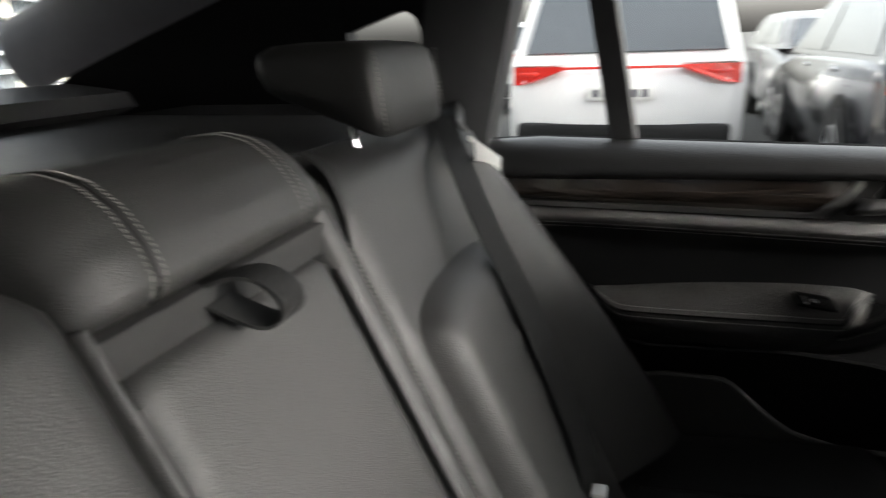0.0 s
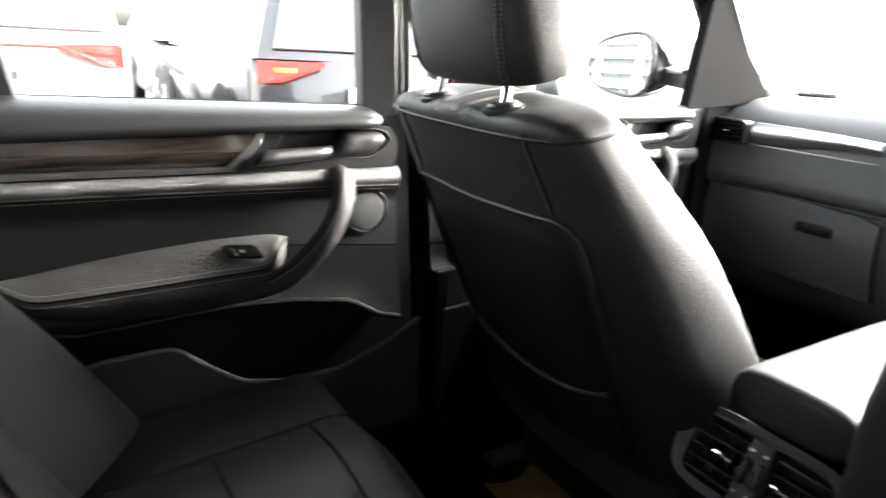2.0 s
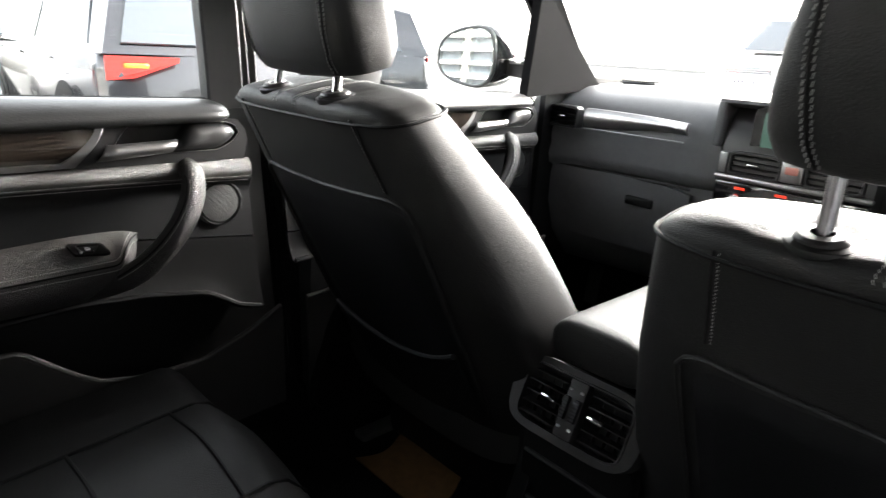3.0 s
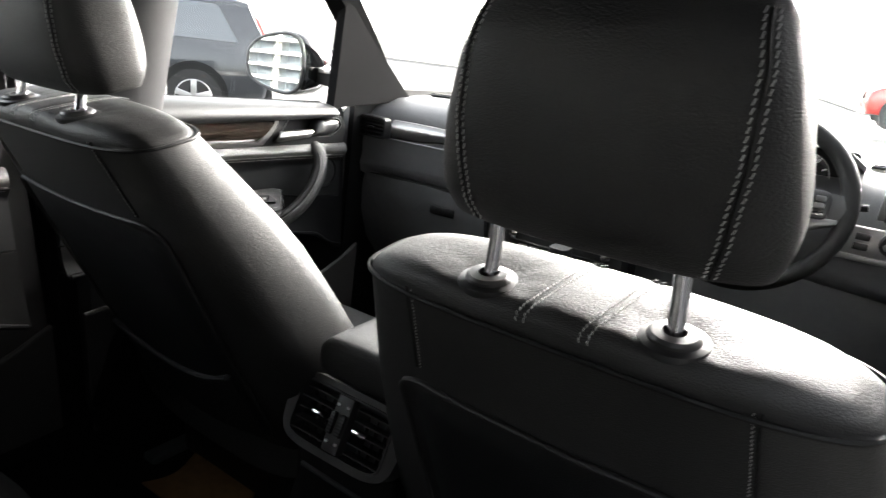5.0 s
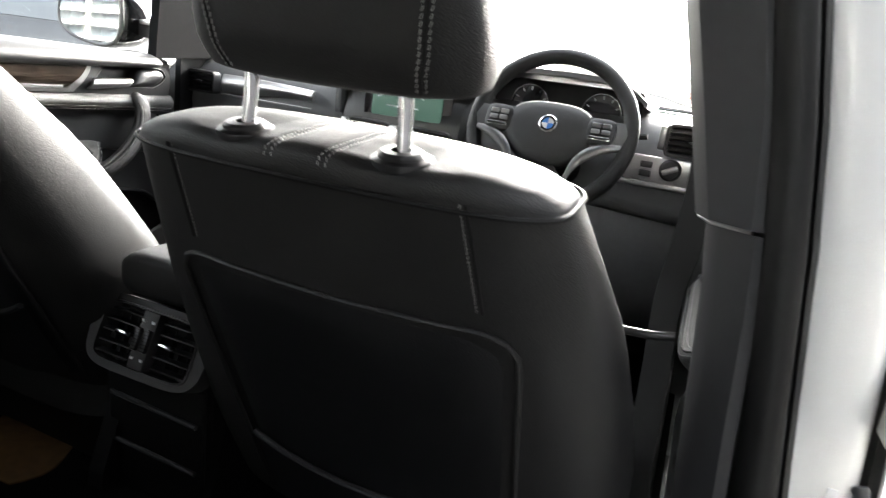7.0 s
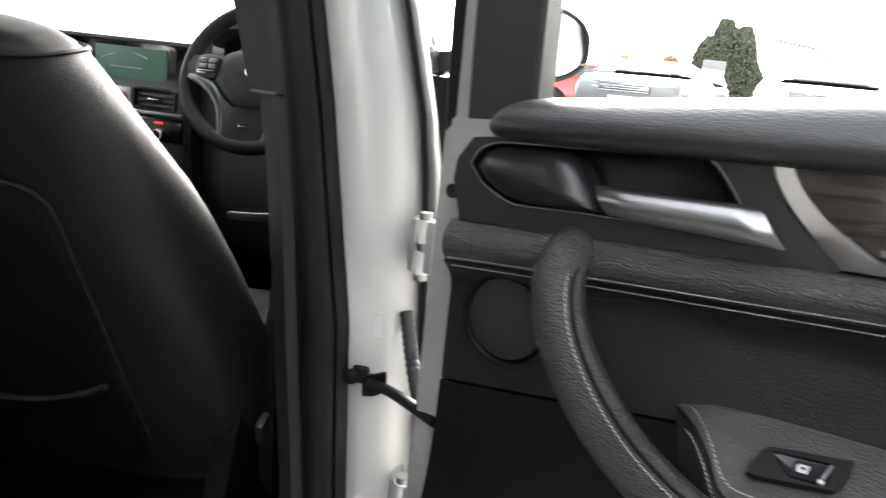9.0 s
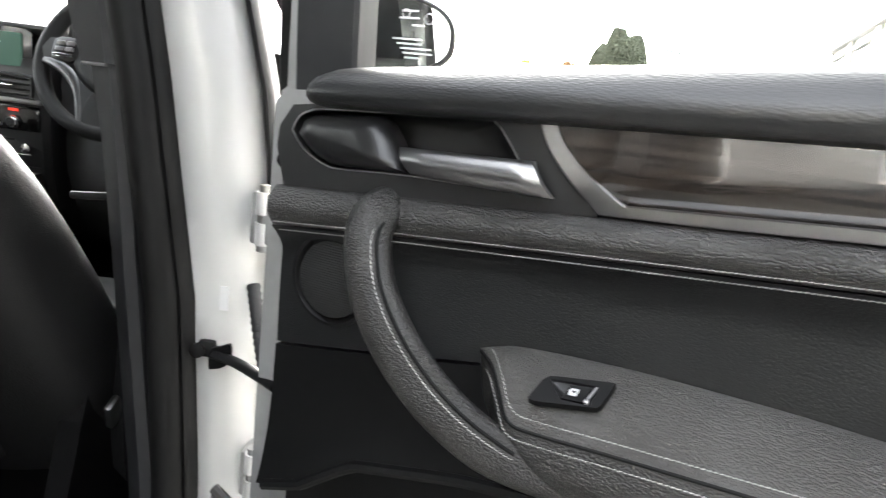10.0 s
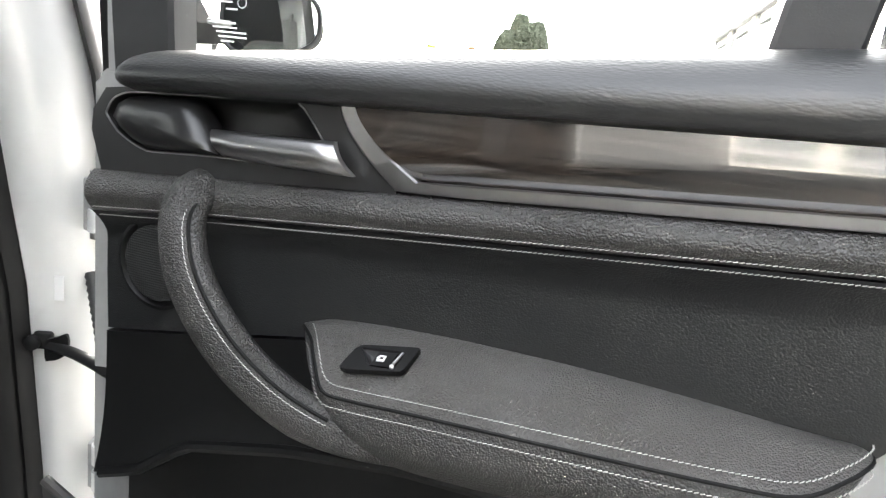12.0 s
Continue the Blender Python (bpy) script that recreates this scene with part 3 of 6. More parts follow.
        add("stitching", stitches([P(*(p + s_ * (k * 0.56) + Vector((0, k * 0.635, 0)))) for p, s_, k in off], gap=0.0042, length=0.0034, r=0.00044, skew=0.0005, up=NUP), THREAD, "pale grey thread", grab, kind="stuff")

    # speaker
    sp = add("speaker_grille", loft([disc_ring((0.111, 0.866), r, 40, lambda a, b, n=n: P(a, n, b)) for r, n in ((0.038, -0.02), (0.037, -0.0115), (0.02, -0.0100), (0.002, -0.0098))]), GRILLE, "round perforated speaker grille")
    add("speaker_ring", loft([disc_ring((0.111, 0.866), r, 40, lambda a, b, n=n: P(a, n, b)) for r, n in ((0.0475, -0.022), (0.046, -0.0125), (0.0425, -0.0115), (0.0395, -0.0150), (0.038, -0.02))], cap=False), PLASTIC, "", sp, angle=25)

    # window frame, seals and glass
    lean = 0.12

    def post(u0, u1, z0, z1, n0, n1, mat, nm, lab="", k=lean, curve=0.03):
        rings = []
        for i in range(11):
            z = z0 + (z1 - z0) * i / 10
            sh, tip = k * (z - z0), -curve * ((z - z0) / 0.4) ** 2 + 0.10 * (z - 1.08)
            rings.append([P(u + sh, n + tip, z) for u, n in ((u0, n0), (u0, n1 - 0.004), (u0 + 0.004, n1), (u1 - 0.004, n1), (u1, n1 - 0.004), (u1, n0))])
        add(nm, loft(rings), mat, lab)
    if arch:
        post(0.024, 0.096, 1.035, 1.50, -0.075, -0.040, GREY_PLASTIC, "window_frame", "dark grey window frame upright", 0.0)
        post(0.000, 0.022, 0.90, 1.50, -0.085, -0.052, shell_paint or PAINT_GREY, "frame_edge", "painted frame edge", 0.0)
        post(-0.022, 0.000, 1.03, 1.50, -0.105, -0.07, RUBBER, "frame_seal", "black rubber seal", 0.0)
        dv, dw = (0.596, 0.058) if markings else (0.630, 0.045)
        post(dv, dv + dw, belt(0.63) - 0.02, 1.50, -0.075, -0.030, GREY_PLASTIC, "window_divider", "dark grey window divider")
        post(END - 0.037, END + 0.03, belt(END) - 0.02, 1.47, -0.075, -0.035, GREY_PLASTIC, "rear_frame", "", -0.30)
    if markings:
        bm = bmesh.new()
        for a in range(34):
            for b in range(4):
                u, z = 0.674 + a * 0.0052 + (0.0026 if b % 2 else 0), belt(0.674 + a * 0.0052) + 0.026 + b * 0.0052
                r = 0.0021 - 0.0004 * b
                loft([[P(u + r * math.cos(t * 1.0472), n, z + r * math.sin(t * 1.0472)) for t in range(6)] for n in (-0.0478, -0.0470)], bm=bm)
        add("frit_band", sheet(lambda i, j: P(0.668 + (END - 0.70) * i, -0.0474, belt(0.668 + (END - 0.70) * i) - 0.01 + 0.033 * j), 8, 2, P(0, -0.0008, 0)), GLOSS_BLACK, "black printed band on the glass edge", smooth=False)
        for a in range(4, 50):
            for b in range(4):
                z = belt(0.67) + a * 0.0052
                u = 0.664 + lean * (z - belt(0.63)) + 0.008 + b * 0.0052 + (0.0026 if a % 2 else 0)
                r = 0.0021 - 0.0004 * b
                loft([[P(u + r * math.cos(t * 1.0472), n, z + r * math.sin(t * 1.0472)) for t in range(6)] for n in (-0.0478 + 0.1 * (z - 1.08), -0.0470 + 0.1 * (z - 1.08))], bm=bm)
        add("frit_dots", bm, GLOSS_BLACK, "black printed dots on the glass edge", smooth=False, kind="stuff")
    rings = []
    for i in range(21):
        u = 0.036 + (END - 0.04) * i / 20
        z = 1.485 + 0.03 * math.sin(math.pi * i / 20)
        rings.append([P(u, n - 0.01, z + h) for n, h in ((-0.06, 0.0), (-0.02, 0.0), (-0.015, 0.02), (-0.03, 0.045), (-0.065, 0.04))])
    add("top_frame", loft(rings), GREY_PLASTIC)

    def pane(i, j):
        u = 0.09 + (END - 0.12) * i
        z0 = belt(u) - 0.03
        z = z0 + (1.49 - z0) * j
        return P(u, -0.052 + 0.10 * (z - 1.08) - 0.03 * (max(0, z - 1.08) / 0.4) ** 2, z)
    glass = add("glass", sheet(pane, 20, 10), GLASS, "clear window pane")
    glass.visible_shadow = False
    add("glass_seal", tube([P(0.10 + (END - 0.14) * i / 20, -0.049, belt(0.10 + (END - 0.14) * i / 20) - 0.001) for i in range(21)], 0.003, 6, up=NUP), RUBBER, "")
    if markings:
        bm = bmesh.new()
        rows = [(0.000, 0.014), (0.004, 0.030), (0.008, 0.032), (0.012, 0.026), (0.016, 0.030), (0.028, 0.012), (0.034, 0.020), (0.040, 0.016)]
        for dz, w in rows:
            z = 1.078 + dz
            box(w, 0.0004, 0.0016, P(0.150 + 0.006 * math.sin(dz * 300), -0.0500 + 0.1 * (z - 1.08), z), bm=bm)
        for cu, cz, r in ((0.166, 1.112, 0.005), (0.142, 1.116, 0.004)):
            loft([disc_ring((cu, cz), q, 16, lambda a, b, n=n: P(a, n, b)) for q, n in ((r, -0.0472), (r * 0.8, -0.0470))], cap=False, bm=bm)
        add("glass_stamp", bm, WHITE_MARK, "white etched lines on the glass", smooth=False)
    return root


def turn_axes(x_axis, y_axis, origin):
    z_axis = Vector(x_axis).cross(Vector(y_axis))
    m = Matrix((x_axis, y_axis, z_axis)).transposed().to_4x4()
    m.translation = origin
    return m


DOOR_TURN = radians(-24.556)
d_ax = Vector((math.cos(DOOR_TURN), math.sin(DOOR_TURN), 0))
n_ax = Vector((math.sin(DOOR_TURN), -math.cos(DOOR_TURN), 0))
car_door("door_1", -1, 0.97, turn_axes(-d_ax, n_ax, (0.913, -0.206, 0)), "open rear car door with black leather and wood trim", markings=True)


def shut_door(name, side, length, x, y, dz, tilt, label, arch, handle=True):
    """A shut door; tilt lowers its rear end, in degrees."""
    m = turn_axes((0, -1, 0), (1, 0, 0), (x, y, 0)) if side > 0 else turn_axes((0, 1, 0), (-1, 0, 0), (x, y, 0))
    pivot = Matrix.Translation((0.05 * side, 0, 0.92 + dz)) @ Matrix.Rotation(radians(tilt) * side, 4, "Y") @ Matrix.Translation((-0.05 * side, 0, -0.92))
    return car_door(name, side, length, m @ pivot, label, arch=arch, shell_paint=PLASTIC, handle=handle)


shut_door("door_2", 1, 0.93, -0.722, -0.200, 0.022, 4.0, "shut rear car door with black leather and wood trim", True)
shut_door("door_3", 1, 0.85, -0.735, 0.69, 0.028, 4.0, "shut front passenger door with black trim and grab handle", False)
shut_door("door_4", -1, 0.76, 0.745, 0.81, 0.030, 4.0, "shut driver's door with black trim", False, False)


# ---- front seats ----
def smooth_ring(pts):
    out = smooth_path([Vector((a, b, 0)) for a, b in pts[-2:] + pts + pts[:2]], 4)
    return [(p.x, p.y) for p in out][8:-8]


def front_seat(cx, y0, z0, tilt, rest_gap, bt, label, headlabel):
    """A front seat, from its top rear edge (cx, y0, z0) down; s runs down the back, q forward through it."""
    root = thing("front_seat", label, "car seat", "front seats", at=Matrix.Translation((cx, y0, 0.35)))
    th = radians(tilt)

    def B(dx, q, s):
        s += 0.30 * q * max(0.0, 1 - max(s, 0.0) / 0.22)
        return Vector((dx, s * math.sin(th) + q * math.cos(th), z0 - 0.35 - s * math.cos(th) + q * math.sin(th)))

    W = [(-0.03, 0.19), (0.0, 0.214), (0.05, 0.228), (0.12, 0.246), (0.2, 0.266), (0.33, 0.290), (0.5, 0.312), (0.64, 0.30)]
    T = [(-0.03, 0.10), (0.0, 0.125), (0.1, 0.15), (0.25, 0.185), (0.45, 0.21), (0.64, 0.20)]

    def ring(s, k=1.0, out=0.0, power=3.6, n=48):
        w, t = lerp(W, s) * k + out, lerp(T, s) * k
        return super_ring(w, t / 2 + out, power, n, lambda a, b: B(a, lerp(T, s) / 2 + b, s))
    back = part("backrest", loft([ring(s) for s in [0.011, 0.018, 0.03, 0.06, 0.1, 0.15, 0.2, 0.26, 0.33, 0.4, 0.47, 0.54, 0.6, 0.64]]), LEATHER, root, "black leather backrest", angle=70)
    # crowned shoulder pad, dented round the posts and along the seams
    CROWN = [(0.0, 0.0210), (0.2, 0.0208), (0.5, 0.0200), (0.75, 0.0185), (0.9, 0.0150), (0.97, 0.0095), (0.995, 0.0040), (1.0, 0.0)]
    PW = lerp(W, 0)

    def crown(a, q):
        k = (min(1.0, abs(a) / PW) ** 3.4 + min(1.0, abs(q - 0.0625) / 0.0625) ** 3.4) ** (1 / 3.4)
        h = lerp(CROWN, min(1.0, k)) * (1 - 0.25 * (a / 0.2) ** 2)
        for px in (-0.078, 0.078):
            h -= 0.0060 * math.exp(-((a - px) ** 2 + (q - 0.036) ** 2) / 0.0016)
            h += 0.0003 * math.sin(11 * math.atan2(q - 0.036, a - px)) * math.exp(-(math.hypot(a - px, q - 0.036) - 0.042) ** 2 / 0.00012)
        for sx0 in (-0.031, 0.022):
            h -= 0.0022 * math.exp(-((a - sx0 - 0.16 * q) / 0.006) ** 2)
        return h
    def pad(i, j):
        k = math.sin(math.pi * (i - 0.5))
        half = 0.0625 * (1 - min(0.99999, abs(k)) ** 3.6) ** (1 / 3.6)
        q = 0.0625 + half * math.sin(math.pi * (j - 0.5))
        e = (min(1.0, abs(k)) ** 3.6 + min(1.0, abs(q - 0.0625) / 0.0625) ** 3.6) ** (1 / 3.6)
        return B(PW * k * (1 + 0.01 * e ** 6), q, -crown(PW * k, q) + 0.011 * e ** 8)
    part("shoulder_pad", sheet(pad, 140, 28), LEATHER, back, "creased leather top pad", angle=80)
    part("piping", tube(ring(0.011, 1.0, 0.0022) + ring(0.011, 1.0, 0.0022)[:1], 0.0023, 6), PIPING, back)
    for dx in (-0.031, 0.022):
        for off in (-0.0035, 0.0035):
            path = [B(dx + off + 0.16 * q, q, -crown(dx + off + 0.16 * q, q) - 0.0007) for q in [0.001 + 0.118 * i / 30 for i in range(31)]]
            part("stitching", stitches(path, gap=0.0045, length=0.0032, up=(0, -0.4, 0.9)), THREAD_SEAT, back, "pale grey thread", kind="stuff")
    # rear face: vertical seams, lower board with its rim, pocket edge
    rear = lambda dx, s, o=0.0: B(dx, lerp(T, s) / 2 - (lerp(T, s) / 2) * (1 - min(0.999, abs(dx) / lerp(W, s)) ** 3.6) ** (1 / 3.6) - o, s)  # noqa: E731
    for dx in (-0.146, 0.146):
        path = [rear(dx + math.copysign(0.012, dx) * i / 14, 0.004 + 0.112 * i / 14, 0.0006) for i in range(15)]
        part("piping", tube(path, 0.0016, 6, up=(0, 1, 0)), PIPING, back)
        part("stitching", stitches([p + Vector((-math.copysign(0.005, dx), -0.0006, 0)) for p in path], gap=0.0045, length=0.003, up=(0, 1, 0)), THREAD_SEAT, back, "pale grey thread", kind="stuff")
    def board_half(s):
        return min(0.192 + 0.03 * (s - 0.1), 0.192 - 0.04 + 0.04 * math.sqrt(max(0.0, 1 - max(0.0, (bt + 0.035 - s) / 0.035) ** 2)))
    board = part("back_board", sheet(lambda i, j: rear((2 * i - 1) * board_half(bt + (0.60 - bt) * j), bt + (0.60 - bt) * j, -0.004 + 0.010 * min(1, 12 * j) * min(1, 9 * i, 9 * (1 - i))), 32, 30), LEATHER_INSERT, root, "dark smooth seat back board", angle=70)
    edge = [rear(board_half(s) * -1, s, 0.003) for s in (0.6, 0.5, 0.4, 0.3, 0.22, bt + 0.05, bt + 0.025, bt + 0.01, bt + 0.002)] + [rear(a / 10 * (board_half(bt)), bt + 0.006 * (1 - abs(a / 10)), 0.003) for a in range(-10, 11)] + \
           [rear(board_half(s), s, 0.003) for s in (bt + 0.002, bt + 0.01, bt + 0.025, bt + 0.05, 0.22, 0.3, 0.4, 0.5, 0.6)]
    part("board_rim", tube(edge, 0.0032, 8, up=(0, 1, 0)), LEATHER, board, "rolled leather edge")
    pk = [rear(-0.17 + 0.34 * i / 20, 0.445 + 0.05 * (1 - (2 * i / 20 - 1) ** 2) - 0.02 * i / 20, 0.012) for i in range(21)]
    pocket = part("seat_pocket", sheet(lambda i, j: rear(-0.17 + 0.34 * i, 0.445 + 0.05 * (1 - (2 * i - 1) ** 2) - 0.02 * i + 0.155 * j, 0.010), 20, 6, (0, 0.006, 0)), LEATHER_INSERT, root, "slack black seat-back pocket")
    part("pocket_edge", tube(pk, 0.0048, 8, up=(0, 1, 0)), GREY_PLASTIC, pocket, "grey pocket hem")
    # cushion and base
    rings = []
    for i in range(9):
        y = 0.30 + 0.50 * i / 8
        k = math.sin(math.pi * min(1, (i + 1.2) / 9)) ** 0.25
        rings.append(super_ring(0.265, 0.085 * k, 3.2, 28, lambda a, b, y=y: Vector((a, y, 0.19 + b + 0.03 * (abs(a) / 0.265) ** 3 + 0.05 * (y - 0.30)))))
    part("cushion", loft(rings), LEATHER, root, "black leather seat cushion", angle=70)
    part("seat_base", box(0.40, 0.40, 0.14, (0, 0.56, 0.05), 0.02), PLASTIC, root)
    for sx in (-0.2, 0.2):
        part("seat_rail", box(0.04, 0.56, 0.05, (sx, 0.56, -0.02), 0.006), STEEL, root)
    for sx in (-1, 1):
        shield = plate(smooth_ring([(0.24, 0.04), (0.25, 0.20), (0.31, 0.30), (0.45, 0.315), (0.62, 0.28), (0.78, 0.20), (0.80, 0.08), (0.60, 0.02)]), 0.03, lambda a, b, c: Vector((sx * (0.272 + c), a, b)))
        part("side_shield", shield, PLASTIC, root, "black plastic side cover", smooth=False)
    # headrest on its two posts
    hz, ht = z0 + rest_gap - 0.35, radians(13)
    H = lambda dx, q, h: Vector((dx + 0.001, 0.004 + q * math.cos(ht) - h * 0.95 * math.sin(ht), hz + h * 0.95 * math.cos(ht) + q * math.sin(ht)))  # noqa: E731
    HW = [(0.0, 0.130), (0.02, 0.137), (0.05, 0.137), (0.09, 0.130), (0.13, 0.121), (0.165, 0.110), (0.185, 0.098)]
    HD = [(0.0, 0.085), (0.02, 0.108), (0.06, 0.118), (0.10, 0.118), (0.14, 0.105), (0.165, 0.085), (0.185, 0.055)]
    def hring(h, k=1.0, z=None):
        w, dd = lerp(HW, h) * k, lerp(HD, h) * k
        return super_ring(w, dd / 2, 4.6, 56, lambda a, b: H(a, 0.056 + b - 0.010 * (a / 0.14) ** 2 * (b > 0) + 0.008 * (a / 0.14) ** 2, h if z is None else z))
    hs = [0.0, 0.005, 0.012, 0.025, 0.045, 0.07, 0.095, 0.12, 0.14, 0.155, 0.168, 0.178, 0.184]
    rings = [hring(0.0, 0.5, -0.006), hring(0.0, 0.8, -0.005), hring(0.0, 0.94, -0.002)] + [hring(h) for h in hs] + [hring(0.185, 0.88, 0.188), hring(0.185, 0.6, 0.191), hring(0.185, 0.25, 0.192)]
    head = part("headrest", loft(rings), LEATHER, root, headlabel, angle=70)
    def hrear(dx, h, o):
        w, dd = lerp(HW, h), lerp(HD, h)
        b = -(dd / 2) * (1 - min(0.999, abs(dx) / w) ** 4.6) ** (1 / 4.6)
        return H(dx, 0.056 + b + 0.008 * (dx / 0.14) ** 2 - o, h)
    for sx in (-1, 1):
        for off, mat in ((0.0, None), (0.0036, "pipe"), (0.0072, None)):
            path = [hrear(sx * (lerp([(0, 0.088), (0.03, 0.094), (0.09, 0.099), (0.15, 0.097), (0.18, 0.090)], h) + off), h, 0.0008) for h in [0.002 + 0.180 * i / 26 for i in range(27)]]
            if mat:
                part("piping", tube(path, 0.0012, 6, up=(0, 1, 0)), PIPING, head)
            else:
                part("stitching", stitches(path, gap=0.0054, length=0.0040, r=0.0006, up=(0, 1, 0)), THREAD_SEAT, head, "pale grey thread", kind="stuff")
    for sx in (-0.078, 0.078):
        p0 = B(sx, 0.036, -0.014)
        p1 = Vector((sx * 0.97 - 0.004, 0.036, hz + 0.012))
        mid = p0.lerp(p1, 0.5)
        part("post", tube([p0 + (p0 - p1) * 0.2, p0, mid + Vector((0, 0.002, 0)), p1, p1 + (p1 - p0) * 0.2], 0.0068, 14, up=(0, 1, 0)), CHROME, root, "chrome headrest post")
        part("collar", loft([super_ring(r, r, 2, 28, lambda a, b, s=s: B(sx + a, 0.036 + b, s)) for r, s in ((0.0265, -0.004), (0.0270, -0.0120), (0.0258, -0.0150), (0.0222, -0.0165), (0.0200, -0.0168), (0.0192, -0.0195), (0.0165, -0.0222), (0.0088, -0.0228), (0.0076, -0.016))]), SATIN_BLACK, root, "black plastic post collar", angle=35)
    return root


front_seat(0.378, -0.330, 1.054, 26, 0.066, 0.138, "black leather driver's seat seen from behind", "black leather headrest with pale side stitching")
front_seat(-0.379, -0.360, 1.105, 28, 0.044, 0.125, "black leather front passenger seat beside the centre console", "black leather headrest with side seams")

# ---- rear bench ----
def ribbon(path, width, across, nm, root_, mat=None, thick=0.0016):
    A = Vector(across).normalized()
    rows = [(Vector(p) - A * width / 2, Vector(p) + A * width / 2) for p in path]
    rings = []
    for i, (a, b) in enumerate(rows):
        d = (Vector(path[min(i + 1, len(path) - 1)]) - Vector(path[max(i - 1, 0)])).normalized()
        n_ = A.cross(d).normalized() * thick
        rings.append([a, b, b + n_, a + n_])
    return part(nm, loft(rings), mat or WEB, root_, angle=60)


bench = thing("rear_bench", "black leather rear bench with folded centre armrest", "car seat")
RB = lambda x, z, o=0.0: Vector((x, -0.885 - 0.48 * (z - 0.6) + o * 0.90, z + o * 0.43))  # noqa: E731


def back_section(name, x0, x1, z0, z1, bulge, label, corner=0.14, mat=None, depth=0.10):
    """One padded section of the backrest; bulge rounds it towards the front."""
    def f(i, j):
        x = x0 + (x1 - x0) * i
        k = min(1.0, i * (x1 - x0) / 0.022, (1 - i) * (x1 - x0) / 0.022)
        r = 1 - (1 - k) ** 2
        jj = j
        z = z0 + (z1 - z0) * jj
        top = max(0.0, (jj - 1 + corner) / corner)
        o = bulge * (0.6 + 0.4 * r) - (0.10 if corner > 0.1 else 0.012) * top ** 2.2 - 0.006 * (1 - r)
        return RB(x, z - 0.02 * top ** 2 * (1 - r), o)
    return part(name, sheet(f, 36, 36, (0, -depth, -depth * 0.4)), mat or LEATHER, bench, label, angle=70)


left = back_section("backrest", -0.66, -0.150, 0.56, 1.175, 0.022, "leather outer backrest section", corner=0.11)
back_section("backrest", 0.150, 0.66, 0.56, 1.175, 0.022, "leather outer backrest section", corner=0.11)
OVER = [(0.0, 1.100, 0.000), (0.06, 1.103, 0.018), (0.14, 1.112, 0.026), (0.28, 1.132, 0.026), (0.42, 1.158, 0.018), (0.54, 1.180, 0.003), (0.66, 1.197, -0.022), (0.78, 1.207, -0.052), (0.9, 1.211, -0.09), (1.0, 1.200, -0.13)]


def over_top(i, j):
    """The centre shoulder pad, which rounds over the top of the bench."""
    e = max(0.0, 1 - min(i, 1 - i) / 0.13)
    drop = 0.020 * e ** 2.2
    return RB(-0.153 + 0.299 * i, lerp([(k, z) for k, z, o in OVER], j) - drop * j, lerp([(k, o) for k, z, o in OVER], j) - drop)


centre = part("centre_backrest", sheet(over_top, 40, 40, (0, -0.04, -0.03)), LEATHER, bench, "rounded leather centre shoulder section", angle=75)
for x in (0.79, 0.83, 0.17, 0.21):
    part("stitching", stitches([over_top(x - 0.02 * math.sin(2 * j / 20), j / 20 * 0.8 + 0.03) + Vector((0, 0.0006, 0.0008)) for j in range(21)], gap=0.0050, length=0.0034, r=0.0006), THREAD_DIM, centre, "pale grey thread", kind="stuff")
part("seam_piping", tube([over_top(0.81 - 0.02 * math.sin(2 * j / 20), j / 20 * 0.8 + 0.03) for j in range(21)], 0.0022, 6), PIPING, centre)
armr = back_section("folded_armrest", -0.115, 0.137, 0.56, 1.078, 0.012, "folded leather centre armrest with pull strap", corner=0.03)
for x0, x1 in ((-0.152, -0.118), (0.140, 0.150)):
    part("backrest_border", sheet(lambda i, j, x0=x0, x1=x1: RB(x0 + (x1 - x0) * i, 0.56 + 0.545 * j, 0.012 + 0.006 * math.sin(math.pi * i)), 6, 24, (0, -0.06, -0.02)), LEATHER, bench, "narrow leather border beside the armrest", angle=70)
# black box stands in for the shadow line over the folded armrest
part("armrest_shadow_strip", box(0.275, 0.03, 0.030, RB(0.011, 1.089, -0.003), 0.003), GROOVE, bench, "black strip for the shadow line above the armrest")
LOOP = [(-0.01, 1.092), (0.026, 1.093), (0.046, 1.085), (0.055, 1.068), (0.049, 1.056), (0.036, 1.056), (0.024, 1.068), (0.014, 1.084)]
loop_path = smooth_path([RB(0.038 - 0.018 * math.sin(i * 0.45), z, o) for i, (o, z) in enumerate(LOOP)], 4)
ribbon(loop_path, 0.030, (1, 0, 0), "pull_strap", armr, thick=0.003)
for x in (-0.117, -0.154, 0.1385):
    part("piping", tube([RB(x, 0.58 + 0.50 * i / 20, 0.011) for i in range(20)], 0.0028, 8), PIPING, bench)
for x, o in ((-0.161, 0.006), (-0.147, 0.016), (0.160, 0.006)):
    part("stitching", stitches([RB(x, 0.60 + 0.47 * i / 20, o) for i in range(21)], gap=0.006, length=0.004), THREAD_DIM, bench, "pale grey thread", kind="stuff")


